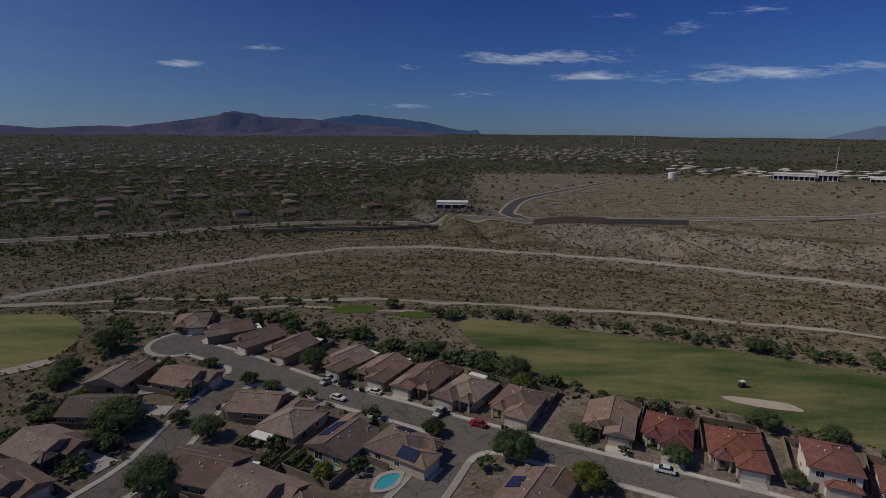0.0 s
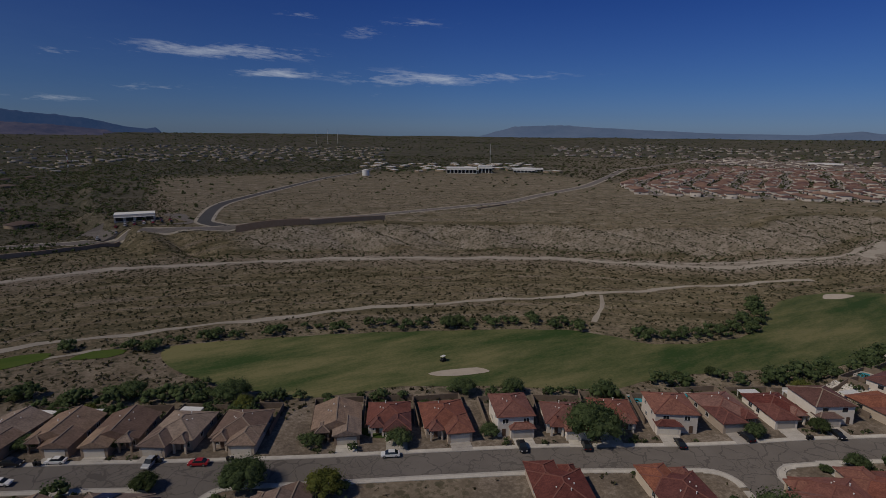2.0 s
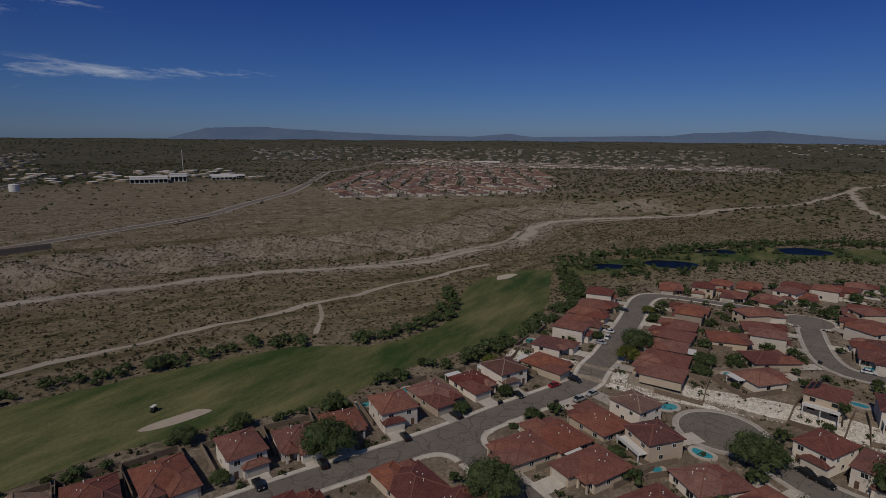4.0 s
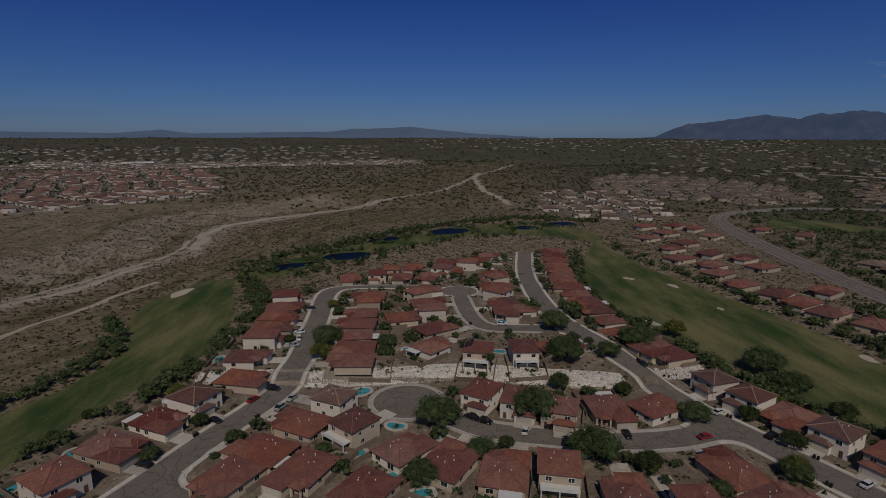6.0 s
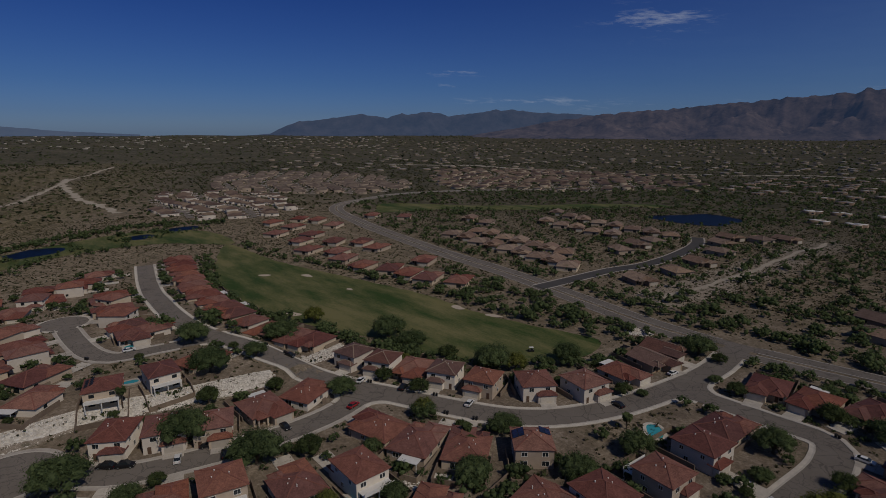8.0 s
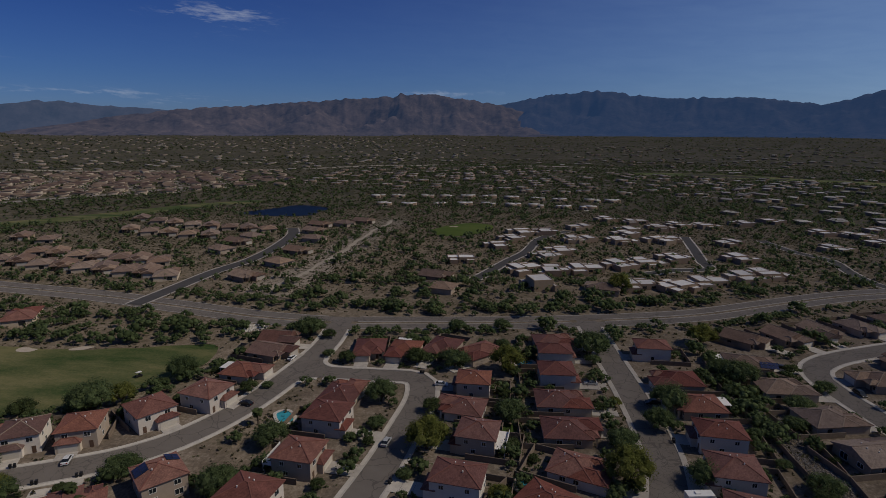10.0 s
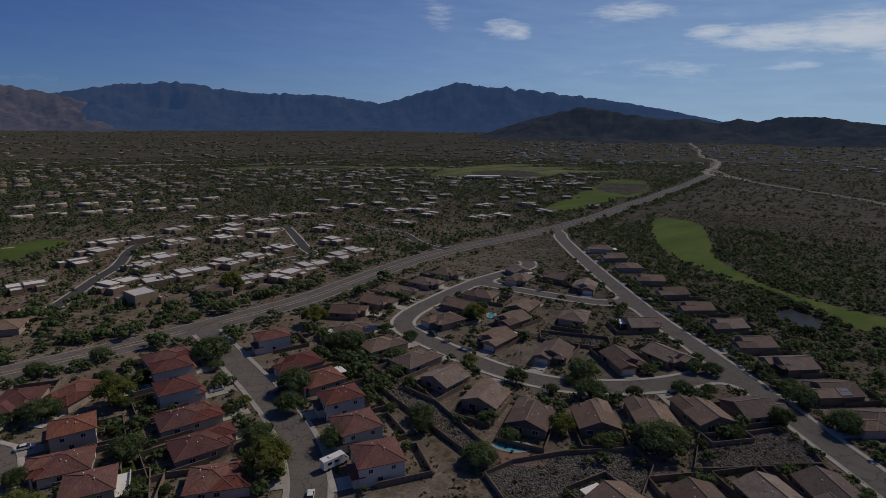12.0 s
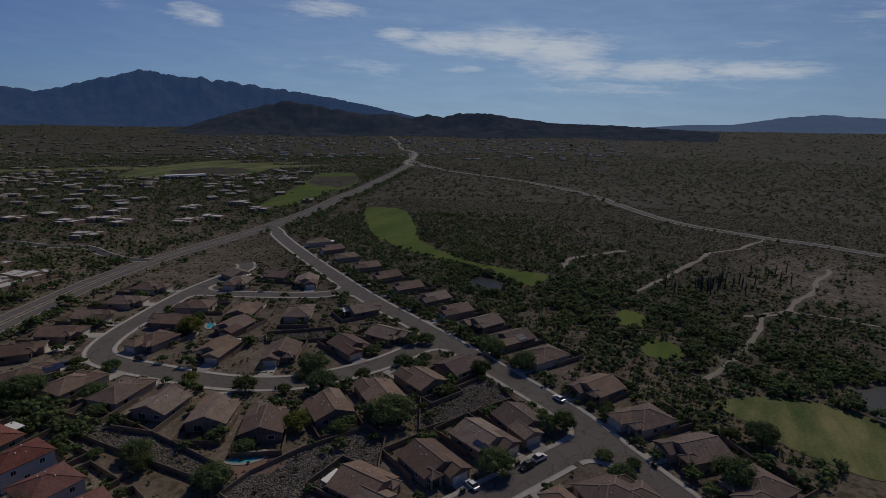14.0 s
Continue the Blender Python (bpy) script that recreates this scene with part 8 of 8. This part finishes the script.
FAR_PALE = plain("far_pale_roofs", (0.24, 0.22, 0.195), (0.46, 0.43, 0.39), 0.04, vary=0.4, island=True)
FAR_FLAT = plain("far_flat_roofs", (0.2, 0.185, 0.17), (0.4, 0.38, 0.355), 0.04, vary=0.6, island=True)
FAR_TAN = plain("far_brown_roofs", (0.1, 0.07, 0.053), (0.21, 0.145, 0.11), 0.04, vary=0.5, island=True)
FAR_RED = plain("far_red_roofs", (0.13, 0.074, 0.056), (0.25, 0.148, 0.112), 0.04, vary=0.4, island=True)
FAR_GREY = plain("far_tan_roofs", (0.11, 0.083, 0.066), (0.21, 0.162, 0.13), 0.04, vary=0.3, island=True)
TRACT = {False: [tract_house(300 + k, False) for k in range(8)], True: [tract_house(320 + k, True) for k in range(6)]}
TOWN_ROOF = {"far_brown": FAR_TAN, "far_tan": FAR_GREY, "far_red": FAR_RED, "flat": FAR_FLAT, "white_flat": WHITE_ROOF}
TOWN_WALL = {"pale": STUCCO_PALE, "tan": STUCCO, "white": STUCCO_PALE, "brown": STUCCO_BROWN}


def place_rows(label, xy, heading, roof, wall, g, trees):
    """Houses of one suburb with their driveways and garden trees, joined kind by kind."""
    forms = TRACT["flat" in roof]
    size = g.uniform(0.94, 1.1, len(xy))
    for k, (name, mat, words) in enumerate((("far_houses", TOWN_WALL[wall], "stucco houses of the " + label), ("far_roofs", TOWN_ROOF[roof], "roofs of the " + label),
                                            ("far_openings", GLASS, "dark doors and windows of the " + label), ("far_driveways", CONCRETE, "pale driveways of the " + label))):
        strew(name, [f[k] for f in forms], xy, size, mat, words, "houses" if k != 3 else "driveways", 0.0, heading)
    k = int(len(xy) * trees)
    tr = xy[g.randint(0, len(xy), k)] + np.stack([g.uniform(-17, 17, k), g.uniform(-17, 17, k)], -1)
    gap = np.full(len(tr), 1e9)
    for x, y in xy:
        gap = np.minimum(gap, np.hypot(tr[:, 0] - x, tr[:, 1] - y))
    tr = tr[(gap > 8.5) & ~paved(tr[:, 0], tr[:, 1], 0)]
    strew("far_trees", BUSHES, tr, g.uniform(1.5, 3.6, len(tr)) * (1.25 if "flat" in roof else 1.0), TREE_C, "dark garden trees of the " + label, "trees", 0.1)


for n_town, (label, ring, turn, lot, block, share, roof, wall, trees, bare) in enumerate(SUBURBS):
    g = np.random.RandomState(500 + n_town)
    rr = np.array(ring, float)
    mid_p = rr.mean(0)
    c, s = math.cos(radians(turn)), math.sin(radians(turn))
    reach = np.hypot(*(rr - mid_p).T).max()
    bend = lambda u: 16 * np.sin(u / 95 + n_town) + 7 * np.sin(u / 41 + 2 * n_town)
    slope = lambda u: 16 / 95 * np.cos(u / 95 + n_town) + 7 / 41 * np.cos(u / 41 + 2 * n_town)
    streets, xy, heading = Form(), [], []
    for v0 in np.arange(-reach, reach, block):
        u = np.arange(-reach, reach, 14.0)
        px, py = mid_p[0] + u * c - (v0 + bend(u)) * s, mid_p[1] + u * s + (v0 + bend(u)) * c
        keep = inside(px, py, ring) & ~paved(px, py, 8)
        run = []
        for a, b, k in zip(px, py, keep):
            if k:
                run.append((a, b))
            if (not k or b == py[-1]) and run:
                if len(run) > 2:
                    ribbon(streets, run, -4.0, 4.0, 0.3)
                run = []
        for side in (1, -1):
            u = np.arange(-reach, reach, lot) + g.uniform(-1.5, 1.5, len(np.arange(-reach, reach, lot)))
            v = v0 + bend(u) + side * (17 + g.uniform(-1.5, 1.5, len(u)) * (3.0 if roof == "flat" else 1.0))
            px, py = mid_p[0] + u * c - v * s, mid_p[1] + u * s + v * c
            keep = inside(px, py, ring) & (g.uniform(0, 1, len(u)) < share) & ~paved(px, py, 10) & ~turfed(px, py)
            xy += list(zip(px[keep], py[keep]))
            heading += list((np.arctan(slope(u)) + radians(turn) + (0 if side > 0 else math.pi) + g.uniform(-0.06, 0.06, len(u)))[keep])
    setting("road", streets, ASPHALT, "asphalt streets of the " + label, "road")
    place_rows(label, np.array(xy), np.array(heading), roof, wall, g, trees)
# two rows of attached flat-roofed villas beyond the green
g = np.random.RandomState(77)
rows = []
for line in ([(160, -706), (98, -712), (15, -722), (-76, -704), (-140, -698)], [(140, -634), (73, -640), (14, -648), (-41, -640), (-100, -632)]):
    rows += curve_through(line, 24.0)
xy = np.array(rows) + g.uniform(-2, 2, (len(rows), 2))
place_rows("white flat-roofed villa rows", xy, np.where(np.arange(len(xy)) % 2 == 0, 0.0, math.pi) + g.uniform(-0.1, 0.1, len(xy)), "white_flat", "brown", g, 2.5)

settlement(1, 320, 354, 520, 1250, 85, False, FAR_TAN, "scattered houses in dark brush", 42, STUCCO_BROWN)
settlement(2, 320, 356, 1250, 2700, 300, True, FAR_PALE, "far scattered houses", 40, STUCCO)
settlement(3, 355, 385, 1400, 2400, 330, True, FAR_PALE, "far houses along the plain", 30, STUCCO)
settlement(4, 22, 40, 1000, 1300, 70, True, WHITE_ROOF, "pale low buildings on the plateau", 30)
settlement(5, 42, 88, 1650, 2900, 420, False, FAR_GREY, "far pale suburb", 26, STUCCO_PALE)
settlement(7, 92, 128, 2600, 4200, 160, True, FAR_PALE, "specks of the far town", 50, STUCCO_PALE)
settlement(10, 116, 176, 1250, 3300, 560, True, FAR_PALE, "far scattered houses before the mountains", 46, STUCCO)
settlement(11, 132, 158, 880, 1300, 130, False, FAR_TAN, "far brown-roofed houses among trees", 30, STUCCO)
settlement(13, 176, 232, 1350, 2600, 260, True, FAR_PALE, "far flat-roofed houses on the plain", 44)
settlement(14, 200, 228, 640, 1250, 120, True, FAR_PALE, "far villas among trees", 38)
settlement(15, 222, 262, 1400, 2600, 260, True, FAR_PALE, "specks of houses below the dark hills", 46, STUCCO_PALE)

# ---- landmarks ----
def radio_tower(x, y, h):
    t = thing("radio_tower", "tall red and white lattice radio tower", "tower")
    red = plain("tower_red", (0.35, 0.08, 0.06), (0.42, 0.12, 0.09), 0.5)
    for k in range(5):
        f = Form()
        z0, z1 = h * k / 5, h * (k + 1) / 5
        w0, w1 = 1.6 - 0.25 * k, 1.6 - 0.25 * (k + 1)
        for i in range(3):
            a0, a1 = i * math.tau / 3, (i + 1) * math.tau / 3
            p, q = (w0 * math.cos(a0), w0 * math.sin(a0), z0), (w1 * math.cos(a0), w1 * math.sin(a0), z1)
            f.tube(p, q, 0.3, 0.3, 5)
            f.tube(p, (w1 * math.cos(a1), w1 * math.sin(a1), z1), 0.18, 0.18, 4)
        part("lattice_section", f, red if k % 2 else TRIM, t)
    t.matrix_basis = pose(x, y, ground_z(x, y))


radio_tower(-92, 1440, 40)


def mast(x, y, h, name="mast", label="thin pale mast on the far plain"):
    o = thing(name, label, "mast")
    f = Form()
    f.tube((0, 0, -1), (0, 0, h), 0.7, 0.35, 6)
    part("pole", f, TRIM, o)
    f = Form()
    f.tube((0, 0, h), (0, 0, h + 2), 0.5, 0.1, 6)
    part("tip", f, METAL, o)
    o.matrix_basis = pose(x, y, ground_z(x, y))


for dx in (0, 26, 48):
    mast(800 + dx * 1.8, 2500 - dx, 62)
mast(720, 1010, 44)


def hall(x, y, w, d, h, turn, label, wall=None):
    """A long low commercial building with a parapet, a band of windows and an awning."""
    o = thing("building", label, "building")
    f = Form()
    f.box(-w / 2, -d / 2, -1, w / 2, d / 2, h)
    part("wall", f, wall or STUCCO_PALE, o)
    f = Form()
    f.box(-w / 2 - 0.2, -d / 2 - 0.2, h, w / 2 + 0.2, d / 2 + 0.2, h + 0.6)
    part("parapet", f, TRIM, o)
    n = max(3, int(w / 6))
    for i in range(n):
        f = Form()
        cx = -w / 2 + (i + 0.5) * w / n
        f.box(cx - w / n * 0.36, -d / 2 - 0.08, 0.4, cx + w / n * 0.36, -d / 2 + 0.02, h * 0.62)
        part("window", f, GLASS, o)
    f = Form()
    f.box(-w / 2, -d / 2 - 1.8, h * 0.66, w / 2, -d / 2 - 0.1, h * 0.72)
    part("awning", f, TRIM, o)
    o.matrix_basis = pose(x, y, ground_z(x, y), 0, 0, turn)


hall(8, 492, 28, 14, 5.0, -4, "low pale office building beside a parking lot")
hall(520, 815, 52, 30, 9, -32, "large white building on the plateau", WHITE_ROOF)
hall(560, 800, 24, 16, 12, -32, "tall white block on the plateau", WHITE_ROOF)
hall(640, 790, 40, 14, 6, -38, "low white building on the plateau", WHITE_ROOF)
hall(680, 830, 60, 16, 5, -38, "long low white building on the plateau", WHITE_ROOF)
hall(1430, 655, 70, 26, 7, -65, "long white building in the far suburb", WHITE_ROOF)
hall(-610, -760, 60, 14, 5, 150, "long white-roofed building at the far golf course", WHITE_ROOF)
tank = thing("water_tank", "white cylindrical water tank on the plateau", "tank")
f = Form()
f.tube((0, 0, -1), (0, 0, 9), 6, 6, 24)
part("shell", f, TRIM, tank)
f = Form()
f.tube((0, 0, 9), (0, 0, 10.2), 6.1, 0.5, 24)
part("roof", f, TRIM, tank)
tank.matrix_basis = pose(352, 845, ground_z(352, 845))
# parking lot with cars beside the office
f = Form()
sheet(f, [(-25, 466), (20, 456), (44, 452), (46, 480), (40, 512), (-5, 516), (-30, 490)], 0.35)
setting("parking_lot", f, ASPHALT, "asphalt parking lot beside a low office", "parking lot")
for i in range(18):
    x, y = -18 + (i % 9) * 6.2, 466 + (i // 9) * 9
    car(rng.choice(("white", "silver", "black", "red")), i % 2, x, y, 80 + rng.uniform(-4, 4))
# dark retaining walls below the plateau road
for ax, ay, bx, by, h in ((70, 416, 122, 406, 7.5), (122, 406, 182, 400, 6.4), (-141, 411, -53, 427, 5.6), (-53, 427, -4, 440, 5.2), (285, 421, 330, 434, 3.6)):
    f = Form()
    n = 12
    for i in range(n):
        p, q = [(ax + (bx - ax) * t, ay + (by - ay) * t) for t in (i / n, (i + 1) / n)]
        f.bar((*p, ground_z(*p) - 2.5), (*q, ground_z(*q) - 2.5), 1.2, h)
    setting("retaining_wall", f, STUCCO_BROWN, "dark concrete retaining wall below the plateau road", "wall")


# ---- palm ----
def palm(x, y, h):
    """A fan palm: ringed trunk, a skirt of dead leaves and drooping fronds."""
    o = thing("palm", "green fan palm with a skirt of dry leaves", "palm")
    f = Form()
    for k in range(6):
        f.tube((0, 0, h * k / 6), (0, 0, h * (k + 1) / 6), 0.24 - 0.015 * k, 0.21 - 0.015 * k, 8, False)
    part("trunk", f, BARK, o)
    q = random.Random(5)
    dead, fronds = Form(), Form()
    for k in range(44):
        a, lift = k * 2.4, q.uniform(-0.5, 1.1)
        side = Vector((-math.sin(a), math.cos(a), 0))
        p, prev = Vector((0, 0, h)), None
        for j in range(5):
            w = (0.12, 0.5, 0.62, 0.4, 0.06)[j]
            row = (p - side * w, p + Vector((0, 0, 0.08)), p + side * w)
            if prev:
                form = dead if lift < -0.2 else fronds
                form.face(prev[0], prev[1], row[1], row[0])
                form.face(prev[1], prev[2], row[2], row[1])
            prev = row
            d = lift - 0.42 * j
            p = p + Vector((math.cos(a) * math.cos(d), math.sin(a) * math.cos(d), math.sin(d))) * 0.52
    part("fronds", fronds, TREE_C, o)
    part("dead_skirt", dead, BRUSH, o, "dry brown hanging fronds")
    o.matrix_basis = pose(x, y, ground_z(x, y))


palm(185, -31, 6.5)
for x, y, h in ((70.5, -142, 4.2), (94, -98, 4.0), (98.5, -101, 5.0), (93, -93, 3.6)):
    palm(x, y, h)


# ---- saguaros ----
def build_cactus(seed):
    q = random.Random(seed)
    o = thing("saguaro", "tall dark saguaro cactus in the desert", "cactus", None, "saguaros")
    h = q.uniform(6, 9)
    f = Form()
    f.tube((0, 0, -0.2), (0, 0, h * 0.5), 0.3, 0.36, 9)
    f.tube((0, 0, h * 0.5), (0, 0, h), 0.36, 0.2, 9)
    part("stem", f, CACTUS, o, "", True)
    for i in range(q.randint(1, 3)):
        a, z = q.uniform(0, math.tau), h * q.uniform(0.4, 0.6)
        e = Vector((0.95 * math.cos(a), 0.95 * math.sin(a), z + 0.4))
        f = Form()
        f.tube((0, 0, z), e, 0.2, 0.22, 7)
        f.tube(e, e + Vector((0, 0, h * q.uniform(0.2, 0.35))), 0.22, 0.14, 7)
        part("arm", f, CACTUS, o, "", True)
    return o


cactus = [build_cactus(s) for s in (1, 2, 3)]
for i in range(34):
    along = rng.random()
    x, y = (-324 - 26 * along + rng.gauss(0, 5), -8 + 28 * along + rng.gauss(0, 4)) if i % 3 else (-372 + rng.gauss(0, 24), 42 + rng.gauss(0, 9))
    m = pose(x, y, ground_z(x, y), 0, 0, rng.uniform(0, 360))
    if i < 3:
        cactus[i].matrix_basis = m
    else:
        copy_thing(cactus[i % 3], m)
